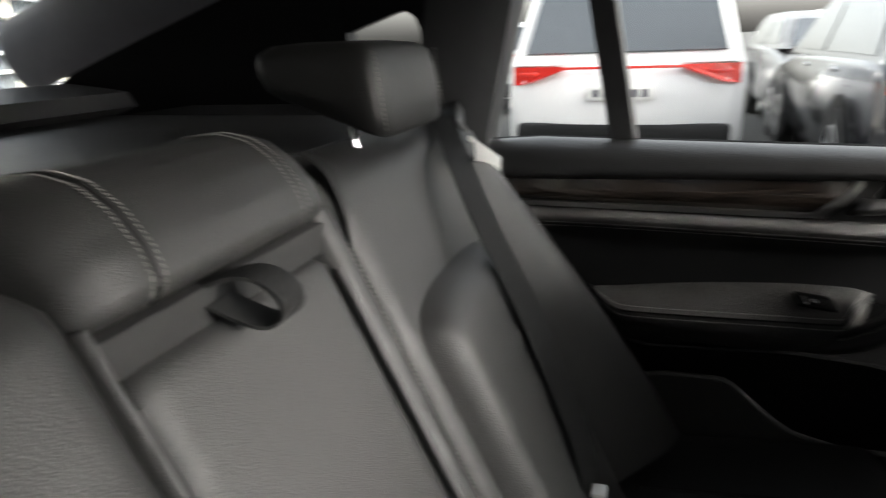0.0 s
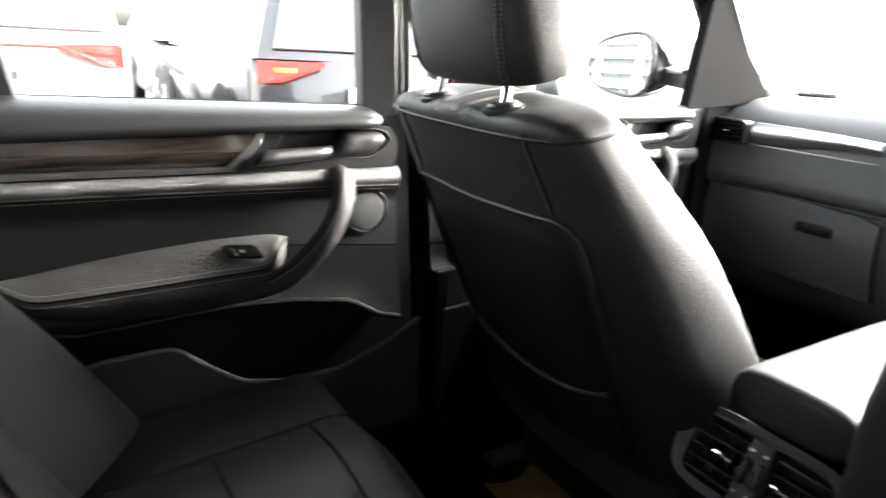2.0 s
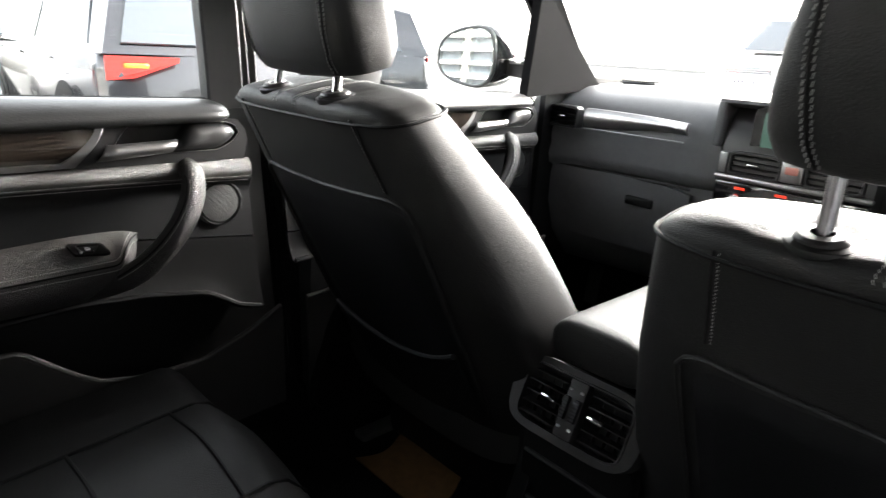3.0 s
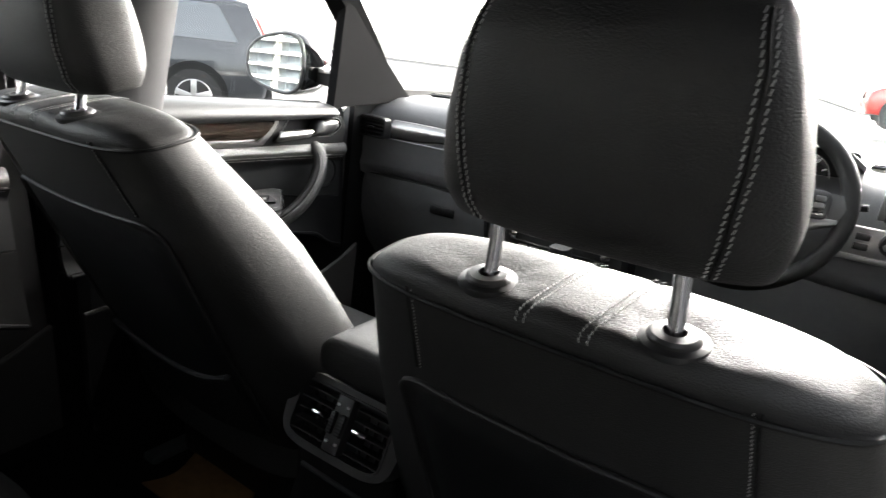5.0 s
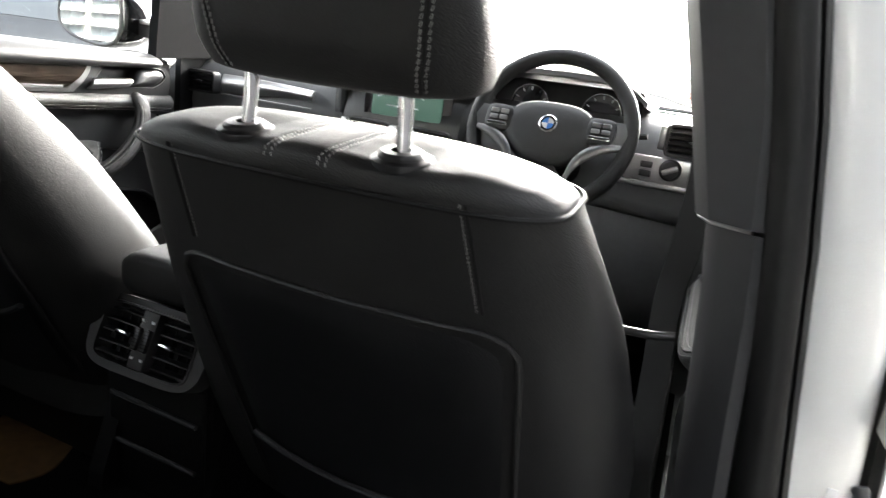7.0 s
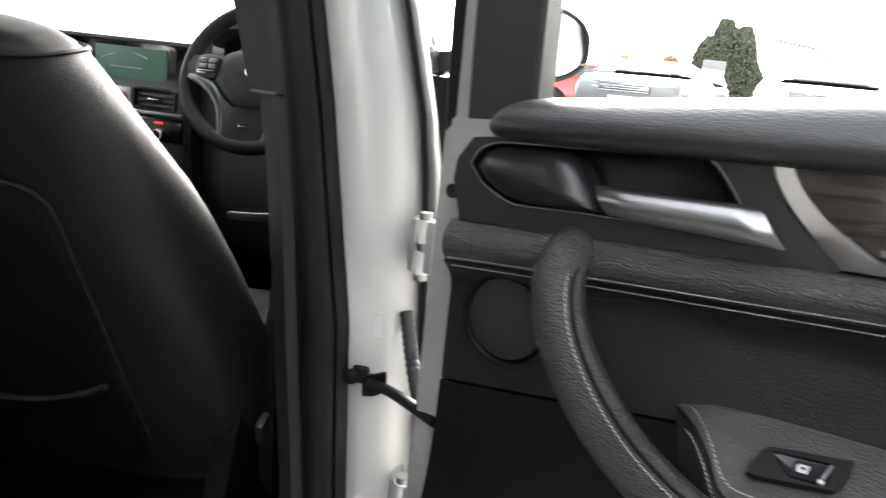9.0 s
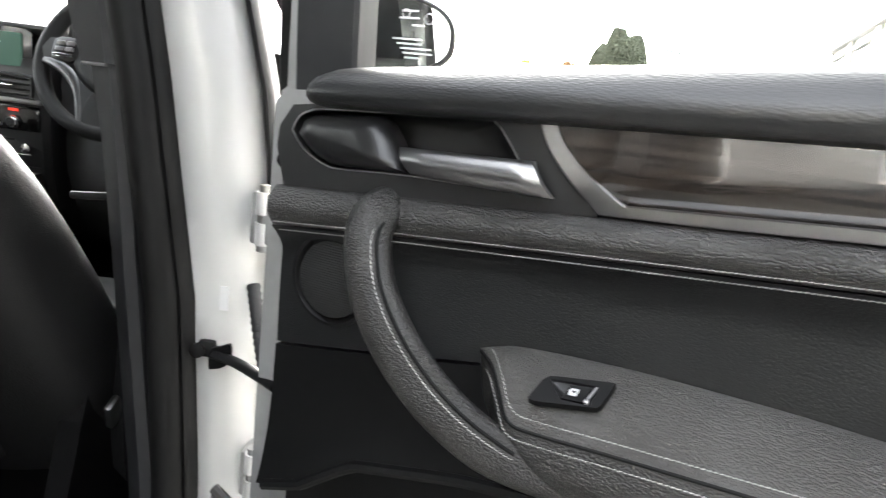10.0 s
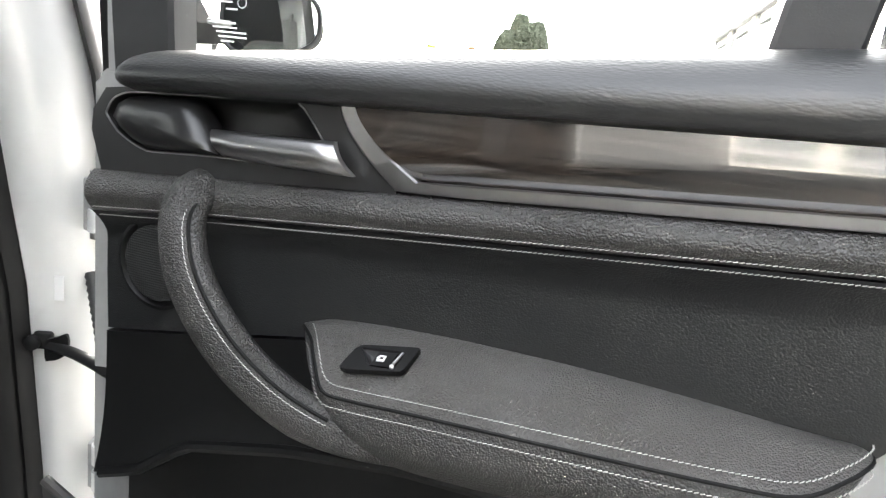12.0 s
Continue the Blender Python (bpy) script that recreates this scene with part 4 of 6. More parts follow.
def bolster(x0, x1):
    def f(i, j):
        x = x0 + (x1 - x0) * i
        zt = 0.60 + 0.395 * (0.86 + 0.14 * max(0.0, 1 - (abs(i - 0.55) / 0.552) ** 3.5) ** 0.5)
        z = 0.56 + (zt - 0.56) * j
        e = min(1.0, i / 0.11, (1 - i) / 0.12, (1 - j) / 0.10)
        return RB(x, z, 0.008 + 0.050 * (1 - (1 - e) ** 2))
    return part("side_bolster", sheet(f, 28, 28), LEATHER, bench, "raised leather side bolster", angle=70)


bolster(-0.172, -0.47)
bolster(0.172, 0.47)


def wing(sx):
    """The padded outer edge of the backrest beside the door."""
    def f(i, j):
        z = 0.58 + 0.53 * j
        x = sx * (0.455 + 0.190 * i)
        return RB(x, z, 0.014 + (0.128 - 0.108 * j ** 1.5) * math.sin(math.pi * 0.82 * i) ** 1.3)
    return part("side_wing", sheet(f, 14, 20, (0, -0.03, -0.01)), LEATHER, bench, "leather side wing of the bench", angle=70)


wing(-1)
wing(1)


def cushion_top(i, j):
    x, y = -0.66 + 1.32 * i, -0.86 + 0.47 * j
    e = min(1.0, (1 - j) / 0.18)
    w = 0.012 * math.cos((x - 0.36) * 2 * math.pi / 0.36) * (abs(x) > 0.12)
    return Vector((x, y, 0.585 + 0.045 * j + w - 0.11 * (1 - e) ** 2 - 0.02 * max(0, abs(x) / 0.66 - 0.85) * 6))


cush = part("cushion", sheet(cushion_top, 60, 24, (0, 0, -0.12)), LEATHER, bench, "black leather bench cushion", angle=70)
for x in (-0.50, -0.24, 0.24, 0.50):
    part("piping", tube([cushion_top((x + 0.66) / 1.32, j / 16) + Vector((0, 0, 0.0015)) for j in range(2, 16)], 0.0032, 6), PIPING, cush)
for y_ in (0.42, 0.74):
    for sx in (-1, 1):
        part("piping", tube([cushion_top((sx * (0.24 + 0.26 * i / 10) + 0.66) / 1.32, y_) + Vector((0, 0, 0.0015)) for i in range(11)], 0.0032, 6, up=(0, 0, 1)), PIPING, cush)


def rear_headrest(cx):
    rings = []
    for h, w, d in ((-0.004, 0.07, 0.09), (0.0, 0.102, 0.142), (0.008, 0.108, 0.152), (0.05, 0.111, 0.158), (0.09, 0.110, 0.156), (0.118, 0.105, 0.146), (0.130, 0.093, 0.12), (0.134, 0.06, 0.06)):
        rings.append(super_ring(w, d / 2, 9.0, 60, lambda a, b, h=h: Vector((cx + a, -1.173 + b - 0.10 * h, 1.160 + 0.79 * h - 0.36 * (b - 0.07) * max(0.0, 1 - h / 0.12)))))
    hd = part("headrest", loft(rings), LEATHER, bench, "squat black leather rear headrest", angle=70)
    for sx in (-1, 1):
        path = [Vector((cx + sx * 0.101, -1.173 + 0.0745 - 0.10 * h + 0.002, 1.160 + 0.79 * h)) for h in [0.01 + 0.108 * i / 12 for i in range(13)]]
        part("stitching", stitches(path, gap=0.0055, length=0.0040, r=0.0009, up=(0, 1, 0)), THREAD_DIM, hd, "pale grey thread", kind="stuff")
    for sx in (-0.05, 0.05):
        part("post", tube([Vector((cx + sx, -1.15, 1.08)), Vector((cx + sx, -1.17, 1.18))], 0.006, 10, up=(0, 1, 0)), CHROME, bench)


rear_headrest(-0.366)
rear_headrest(0.375)

# seat belts of the bench
belt = thing("rear_seat_belt", "black rear seat belt hanging over the seat edge", "seat belt", "rear seat belts")
ribbon(smooth_path([RB(-0.560, 1.145, 0.010), RB(-0.500, 1.125, 0.035), RB(-0.420, 1.085, 0.060), RB(-0.385, 1.01, 0.068), RB(-0.372, 0.90, 0.074), RB(-0.358, 0.80, 0.074), RB(-0.335, 0.715, 0.070), RB(-0.315, 0.65, 0.055)], 5), 0.046, (0.92, -0.30, -0.12), "webbing", belt)
part("belt_guide", box(0.085, 0.05, 0.030, (-0.585, -1.130, 1.140), 0.009, turn=Euler((0.5, 0.3, 0.3)).to_matrix()), PLASTIC, belt, "black plastic belt guide")
t0, t1 = Vector((-0.515, -1.078, 1.108)), Vector((-0.603, -1.052, 1.061))
part("latch_tongue", loft([[t0.lerp(t1, k) + Vector((0.010, 0.004, 0.021)) * w + Vector((0.0, 0.003, 0.002)) * c for w, c in ((-1, 0), (-1, 1), (1, 1), (1, 0))] for k, w in ((0.0, 1.0), (0.85, 1.0), (1.0, 0.75))]), ZINC, belt, "bright metal latch tongue", angle=30)
part("tongue_grip", box(0.052, 0.036, 0.016, (-0.500, -1.080, 1.116), 0.005, turn=Euler((-0.75, 0.5, 0.35)).to_matrix()), PLASTIC, belt)
part("anchor", box(0.024, 0.020, 0.008, RB(-0.318, 0.672, 0.072), 0.003), ZINC, belt, "pale metal belt anchor")
cbelt = thing("centre_seat_belt", "black centre seat belt tucked behind the backrest", "seat belt", "rear seat belts")
ribbon(smooth_path([RB(-0.235, 1.150, -0.10), RB(-0.215, 1.165, -0.05), RB(-0.192, 1.158, -0.008), RB(-0.178, 1.130, 0.016), RB(-0.172, 1.095, 0.018), RB(-0.168, 1.06, 0.008), RB(-0.166, 1.03, -0.004)], 5), 0.034, (1, 0.2, 0.1), "webbing", cbelt)
part("belt_guide", box(0.05, 0.03, 0.02, RB(-0.225, 1.158, -0.08), 0.006), PLASTIC, cbelt, "black belt guide")


# ---- cabin shell ----
def structure(name, bm, mat, label, category, **k):
    return tagged(part(name, bm, mat, None, label, **k), category=category, kind="structure")


structure("floor", sheet(lambda i, j: Vector((-0.80 + 1.55 * i, -1.15 + 2.55 * j, 0.34 + (0.10 if abs(-0.80 + 1.55 * i) < 0.13 else 0.0))), 40, 20, (0, 0, -0.05)), CARPET, "black carpeted car floor", "floor")
structure("ceiling", sheet(lambda i, j: Vector((-0.66 + 1.32 * i, -2.05 + 2.55 * j, 1.60 - 0.06 * (2 * i - 1) ** 4 - 0.10 * max(0, (0.35 - j) / 0.35) ** 2 - 0.10 * max(0, (j - 0.8) / 0.2) ** 2)), 16, 24, (0, 0, 0.04)), HEADLINER, "grey fabric headliner", "ceiling")
structure("roof", sheet(lambda i, j: Vector((-0.74 + 1.48 * i, -2.10 + 2.65 * j, 1.66 - 0.10 * (2 * i - 1) ** 4 - 0.10 * max(0, (0.35 - j) / 0.35) ** 2 - 0.12 * max(0, (j - 0.8) / 0.2) ** 2)), 16, 24, (0, 0, -0.006)), PAINT, "white painted car roof", "roof")

# small wavy brown sheet just above the carpet
floor_sheet = thing("brown_floor_sheet", "thin brown sheet on the black carpet", "floor mat")
part("mat", sheet(lambda i, j: Vector((-0.52 + 0.20 * i + 0.02 * math.sin(5 * j), -0.13 + 0.18 * j, 0.346 + 0.006 * math.sin(6 * i) * math.sin(4 * j))), 14, 12, (0, 0, -0.004)), material("rough_brown_sheet", (0.16, 0.085, 0.03), 0.95, bump=(("noise", 500, 0.002),), tint=0.35), floor_sheet)

# roof edges above the doors
for sx in (-1, 1):
    rings = []
    for i in range(15):
        y = -1.95 + 2.45 * i / 14
        z = 1.53 + 0.03 * math.sin(math.pi * i / 14) - 0.06 * max(0, (i - 11) / 3)
        rings.append([Vector((sx * (0.66 + a), y, z + b)) for a, b in ((-0.05, 0.035), (-0.02, -0.01), (0.02, -0.02), (0.07, 0.02), (0.06, 0.08), (0.0, 0.085))])
    structure("roof_rail", loft(rings), GREY_PLASTIC, "dark trim along the roof edge", "trim")


def pillar(name, rows, mat, label, category="pillar", angle=35):
    """rows: (z, outline points (x, y)) from bottom to top."""
    return structure(name, loft([[Vector((x, y, z)) for x, y in pts] for z, pts in rows]), mat, label, category, angle=angle)


# right B-pillar: lower trim, upper trim, seal, painted jamb
def bp(z, x_in, x_out):
    return (z, [(x_in - 0.006, 0.03), (x_in - 0.008, -0.025), (x_in - 0.007, -0.075), (x_in + 0.006, -0.102), (x_out - 0.012, -0.122), (x_out, -0.118), (x_out + 0.01, -0.06), (x_out, 0.03)])


pillar("pillar_trim_lower", [bp(0.36, 0.762, 0.805), bp(0.55, 0.752, 0.795), bp(0.80, 0.730, 0.772), bp(0.96, 0.714, 0.759), bp(1.036, 0.702, 0.751)], GREY_PLASTIC, "dark grey lower pillar trim")
pillar("pillar_trim_upper", [bp(1.040, 0.690, 0.746), bp(1.14, 0.664, 0.733), bp(1.29, 0.622, 0.70), bp(1.42, 0.585, 0.668), bp(1.56, 0.54, 0.63)], GREY_PLASTIC, "dark grey upper pillar trim")
structure("pillar_gap_line", tube([Vector((0.687, -0.070, 1.038)), Vector((0.699, -0.102, 1.038)), Vector((0.735, -0.121, 1.0385))], 0.0022, 6), SATIN, "bright line at the trim joint", "trim")
SEAL = [(0.36, 0.828), (0.55, 0.822), (0.78, 0.808), (0.96, 0.782), (1.03, 0.772), (1.14, 0.752), (1.29, 0.718), (1.42, 0.685), (1.56, 0.645)]
JAMB = [(0.36, 0.930), (0.55, 0.915), (0.78, 0.903), (0.96, 0.888), (1.03, 0.878), (1.14, 0.850), (1.29, 0.806), (1.42, 0.768), (1.56, 0.725)]
pillar("door_seal", [(z, [(x - 0.026, -0.055), (x - 0.030, -0.10), (x - 0.022, -0.128), (x - 0.008, -0.136), (x + 0.008, -0.130), (x + 0.014, -0.112), (x + 0.012, -0.09), (x, -0.05)]) for z, x in SEAL], RUBBER, "thick black rubber door seal", "seal", 80)
pillar("door_seal_rib", [(z, [(x + 0.010, -0.07), (x + 0.010, -0.105), (x + 0.016, -0.118), (x + 0.022, -0.112), (x + 0.022, -0.07)]) for z, x in SEAL], RUBBER, "thin lip of the rubber door seal", "seal", 80)
rings = []
for z in [0.36 + 0.02 * i for i in range(60)]:
    a, b = lerp(SEAL, z) + 0.016, lerp(JAMB, z)
    dent = 0.006 * math.exp(-((z - 0.80) / 0.05) ** 2)
    rings.append([Vector((x, y, z)) for x, y in ((a, 0.03), (a, -0.085), (a + 0.008, -0.094), (a + (b - a) * 0.35, -0.098 + dent), (a + (b - a) * 0.7, -0.090 + dent), (b - 0.012, -0.075), (b - 0.002, -0.055), (b + 0.004, -0.02), (b + 0.004, 0.03))])
jamb = structure("pillar_jamb", loft(rings), PAINT, "white painted door jamb of the middle pillar", "pillar", angle=40)
# outer face ahead of the jamb
pillar("pillar_outer_seal", [(z, [(x + 0.004, -0.03), (x + 0.006, -0.052), (x + 0.014, -0.06), (x + 0.02, -0.05), (x + 0.02, -0.02), (x + 0.010, 0.0)]) for z, x in JAMB], RUBBER, "black seal of the front door edge", "seal")
skin = structure("front_door_skin", sheet(lambda i, j: Vector((lerp(JAMB, 0.40 + 0.63 * j) + 0.012 + 0.01 * math.sin(math.pi * j), 0.0 + 1.10 * i, 0.40 + 0.63 * j)), 12, 12, (-0.01, 0, 0)), PAINT, "white painted outer skin of the front door", "car body")

# hinge and check strap at the jamb
hinge = thing("hinge_assembly", "pale painted metal hinge of the open door", "hinge", "door hinges")
part("hinge_leaf", box(0.010, 0.040, 0.062, (0.900, -0.082, 0.888), 0.003), PAINT_GREY, hinge)
part("hinge_leaf", box(0.030, 0.012, 0.060, (0.925, -0.110, 0.890), 0.003, turn=Euler((0, 0, -0.4)).to_matrix()), PAINT_GREY, hinge)
part("hinge_pin", loft([super_ring(0.008, 0.008, 2, 16, lambda a, b, z=z: Vector((0.912 + a, -0.103 + b, z))) for z in (0.85, 0.852, 0.926, 0.928)]), STEEL, hinge)
part("hinge_plate", box(0.004, 0.030, 0.10, (0.936, -0.150, 0.885), 0.0015, turn=Euler((0, 0, 0.43)).to_matrix()), ZINC, hinge, "bright hinge plate")
for dz in (-0.018, 0.018):
    part("knuckle", loft([super_ring(0.0105, 0.0105, 2, 16, lambda a, b, z=z: Vector((0.912 + a, -0.103 + b, 0.889 + dz + z))) for z in (-0.013, -0.012, 0.012, 0.013)]), ZINC, hinge)
copy_thing(hinge, Matrix.Translation((0.005, 0.0, -0.33)))
check = thing("door_check_strap", "black check strap between pillar and open door", "door check")
part("mount", box(0.022, 0.012, 0.022, (0.853, -0.104, 0.722), 0.005), PLASTIC, check)
part("bolt", loft([super_ring(r, r, 2, 12, lambda a, b, y=y: Vector((0.844 + a, y, 0.721 + b))) for r, y in ((0.009, -0.108), (0.009, -0.115), (0.005, -0.117))]), PLASTIC, check)
part("bracket", plate(smooth_ring([(-0.012, -0.020), (-0.012, 0.004), (0.002, 0.012), (0.015, 0.017), (0.015, -0.004), (0.001, -0.016)]), 0.005, lambda a, b, c: Vector((0.873 + a, -0.116 - c - a * 0.3, 0.721 + b))), PLASTIC, check)
part("arm", tube(smooth_path([(0.868, -0.118, 0.721), (0.895, -0.133, 0.722), (0.925, -0.155, 0.722), (0.960, -0.185, 0.722)], 5), 0.008, 10, 0.7), PLASTIC, check)
cable = thing("door_cable_boot", "grey ribbed rubber cable boot at the door edge", "cable boot")
bootp = smooth_path([(0.895, -0.075, 0.80), (0.905, -0.088, 0.77), (0.915, -0.10, 0.74), (0.930, -0.125, 0.715), (0.950, -0.16, 0.70)], 8)
part("boot", tube(bootp, 0.009, 12, radii=[0.0075 + 0.0015 * (i % 2) for i in range(len(bootp))]), GREY_PLASTIC, cable)
decal = thing("jamb_sticker", "pale sticker on the white door jamb", "sticker")
part("sticker", box(0.010, 0.0012, 0.030, (0.868, -0.0980, 0.785), 0.0, turn=Euler((0, 0, 0.05)).to_matrix()), WHITE_MARK, decal)

# left B-pillar
pillar("pillar_trim_left", [(z, [(-x - 0.02, 0.05), (-x + 0.004, 0.0), (-x, -0.06), (-x - 0.014, -0.10), (-x - 0.06, -0.125), (-x - 0.10, -0.10), (-x - 0.10, 0.05)]) for z, x in ((0.36, 0.745), (0.8, 0.725), (1.04, 0.70), (1.14, 0.675), (1.29, 0.635), (1.56, 0.55))], GREY_PLASTIC, "dark grey pillar trim of the far side")
# A-pillars with the mirror corner
for sx in (-1, 1):
    foot, head_ = (Vector((-0.815, 0.93, 1.095)), Vector((-0.70, 0.36, 1.56))) if sx < 0 else (Vector((0.73, 1.02, 1.13)), Vector((0.56, 0.36, 1.56)))
    rings = []
    for i in range(13):
        p = foot.lerp(head_, i / 12) + Vector((0, 0, 0.03 * math.sin(math.pi * i / 12)))
        w = 0.055 - 0.008 * i / 12
        rings.append([p + Vector((sx * a, b, c)) for a, b, c in ((-w, 0.0, 0.0), (-w * 0.8, -0.04, -0.03), (0.0, -0.05, -0.045), (w * 0.9, -0.03, -0.02), (w, 0.02, 0.02), (0.0, 0.03, 0.03))])
    structure("pillar_front", loft(rings), CLOTH, "dark grey windscreen pillar", "pillar", angle=50)
    structure("mirror_corner", plate([(0.59, 1.075), (0.83, 1.09), (0.93, 1.11), (0.72, 1.265), (0.585, 1.375)], 0.03, lambda a, b, c: Vector((sx * (0.735 + c - 0.10 * (b - 1.1)), a, b))), CLOTH, "black triangular corner panel at the mirror", "trim", smooth=False)
# C-pillars, rear quarter, tailgate
for sx in (-1, 1):
    pillar("pillar_rear", [(z, [(sx * x_, y_ + 0.26 * max(0.0, z - 1.10)) for x_, y_ in ((x + 0.01, -1.10), (x - 0.02, -1.15), (x - 0.03, -1.23), (x + 0.06, -1.24), (x + 0.10, -1.17), (x + 0.08, -1.10))]) for z, x in ((0.36, 0.70), (0.9, 0.70), (1.10, 0.705), (1.25, 0.67), (1.56, 0.58))], GREY_PLASTIC, "dark rear pillar trim")
    structure("rear_side_trim", sheet(lambda i, j: Vector((sx * (0.70 - 0.10 * max(0, j - 0.8)), -1.27 - 0.75 * i, 0.36 + 0.80 * j)), 8, 8, (sx * 0.04, 0, 0)), GREY_PLASTIC, "dark luggage-space side trim", "trim")
    structure("rear_quarter_trim", sheet(lambda i, j: Vector((sx * (0.70 - 0.10 * j), -1.330 - 0.625 * i, 1.12 + (lerp([(0.0, 1.46), (0.15, 1.43), (0.45, 1.36), (0.75, 1.275), (1.0, 1.20)], i) - 1.12) * j)), 20, 8, (sx * 0.04, 0, 0)), PLASTIC, "black trim of the rear quarter", "trim")
    structure("tail_trim", tube(smooth_path([(sx * 0.60, -1.20, 1.52), (sx * 0.60, -1.38, 1.468), (sx * 0.60, -1.58, 1.405), (sx * 0.60, -1.80, 1.335), (sx * 0.60, -2.02, 1.262)], 5), 0.036, 12, 2.0), PALE_TRIM, "light grey tail pillar trim", "pillar")
    structure("quarter_upper_trim", plate([(-1.10, 1.20), (-1.193, 1.20), (-1.197, 1.285), (-1.203, 1.302), (-1.220, 1.313), (-1.240, 1.309), (-1.335, 1.280), (-1.335, 1.56), (-1.10, 1.56)], 0.02, lambda a, b, c: Vector((sx * (0.668 + c - 0.30 * (b - 1.25)), a, b))), PLASTIC, "black trim over the small quarter window", "trim", smooth=False)
    structure("quarter_lower_trim", box(0.03, 0.20, 0.10, (sx * 0.70, -1.245, 1.19), 0.005), PLASTIC, "black ledge under the small quarter window", "trim")
    gl = structure("quarter_glass", sheet(lambda i, j: Vector((sx * (0.705 - 0.13 * j), -1.15 - 0.18 * i, 1.20 + 0.30 * j)), 4, 4), GLASS, "rear quarter window", "window")
    gl.visible_shadow = False
structure("load_cover", sheet(lambda i, j: Vector((-0.64 + 1.28 * i, -1.20 - 0.66 * j, 1.145)), 6, 6, (0, 0, -0.02)), GREY_PLASTIC, "dark luggage cover behind the bench", "luggage cover")
structure("tailgate_frame", loft([[Vector((x, -1.92 + b, 1.13 + c)) for b, c in ((0, 0), (0.10, 0.03), (0.10, 0.06), (0.0, 0.08))] for x in (-0.70, -0.35, 0, 0.35, 0.70)]), GREY_PLASTIC, "grey tailgate trim", "trim")
structure("tailgate", sheet(lambda i, j: Vector((-0.74 + 1.48 * i, -2.0, 0.36 + 0.80 * j)), 6, 6, (0, -0.05, 0)), PAINT, "white tailgate", "car body")
tg = structure("tailgate_glass", sheet(lambda i, j: Vector(((-0.62 + 1.24 * i) * (1 - 0.12 * j), -1.98 + 0.22 * j, 1.17 + 0.40 * j)), 6, 6), GLASS, "rear window", "window")
tg.visible_shadow = False
structure("seat_back_wall", box(1.30, 0.03, 0.62, (0, -1.13, 0.72), 0.01, turn=Euler((0.40, 0, 0)).to_matrix()), PLASTIC, "black rear side of the bench backrest", "trim")
# sills
for sx in (-1, 1):
    structure("sill", loft([[Vector((sx * (0.76 + a), y, 0.38 + b)) for a, b in ((0, 0), (0.02, 0.06), (0.10, 0.07), (0.15, 0.02), (0.15, -0.08), (0, -0.08))] for y in (-0.9, -0.3, 0.3, 0.95)]), PAINT if sx > 0 else PLASTIC, "painted door sill", "sill")
# windscreen and firewall
ws = structure("windscreen", sheet(lambda i, j: Vector(((-0.72 + 1.44 * i) * (1 - 0.2 * j), 1.45 - 1.0 * j - 0.10 * (2 * i - 1) ** 2 * (1 - j), 1.09 + 0.47 * j)), 12, 8), GLASS, "clear windscreen", "window")
ws.visible_shadow = False
structure("firewall", sheet(lambda i, j: Vector((-0.78 + 1.56 * i, 1.30, 0.34 + 0.76 * j)), 4, 4, (0, 0.04, 0)), PLASTIC, "black firewall under the dashboard", "trim")
for sx in (-1, 1):
    structure("kick_panel", sheet(lambda i, j: Vector((sx * (0.775 - 0.02 * j), 0.70 + 0.75 * i, 0.33 + 0.80 * j)), 6, 6, (sx * 0.02, 0, 0)), PLASTIC, "black footwell side panel", "trim")
structure("bonnet", sheet(lambda i, j: Vector((-0.85 + 1.70 * i, 1.46 + 0.95 * j, 1.055 - 0.15 * j ** 1.6 - 0.08 * (2 * i - 1) ** 4)), 12, 10, (0, 0, -0.02)), PAINT, "white bonnet", "car body")
structure("scuttle", box(1.50, 0.12, 0.03, (0, 1.42, 1.055), 0.01), PLASTIC, "black scuttle panel with wipers", "trim")
wiper = thing("wiper", "black windscreen wiper at rest", "wiper")
part("wiper_blade", tube([(-0.55, 1.40, 1.095), (-0.1, 1.46, 1.112), (0.25, 1.47, 1.10)], 0.008, 8), PLASTIC, wiper)
# front floor end, outer body below the left doors
structure("body_side_left", sheet(lambda i, j: Vector((-0.905 - 0.02 * math.sin(math.pi * j), -2.0 + 4.0 * i, 0.35 + 0.70 * j)), 8, 6, (-0.01, 0, 0)), PAINT, "white painted outer body side", "car body")
structure("body_side_rear", sheet(lambda i, j: Vector((0.905 + 0.02 * math.sin(math.pi * j), -2.0 + 0.85 * i, 0.55 + 0.52 * j)), 8, 6, (0.01, 0, 0)), PAINT, "white painted rear wing", "car body")


# ---- dashboard ----
dash = thing("dashboard", "dark soft dashboard with silver trim and vents", "dashboard", at=Matrix.Translation((-0.05, -0.02, -0.036)))
PROF = [(1.40, 1.135), (1.25, 1.155), (1.05, 1.160), (0.92, 1.150), (0.85, 1.125), (0.815, 1.095), (0.80, 1.05), (0.795, 1.015), (0.80, 0.985), (0.792, 0.955), (0.80, 0.925), (0.82, 0.915),
        (0.815, 0.88), (0.82, 0.80), (0.86, 0.70), (0.95, 0.60), (1.15, 0.52), (1.28, 0.52)]


def dash_row(x):
    k = (abs(x) / 0.78) ** 4
    return [Vector((x, y - 0.04 * k * (y < 1.0) + (0.02 if abs(x) < 0.2 else 0), z - 0.012 * k)) for y, z in PROF]


rows = [dash_row(-0.80 + 1.655 * i / 40) for i in range(41)]
part("dash_body", loft(rows, cap=False, closed=False), DASH, dash, "soft grained dark dash", angle=50)


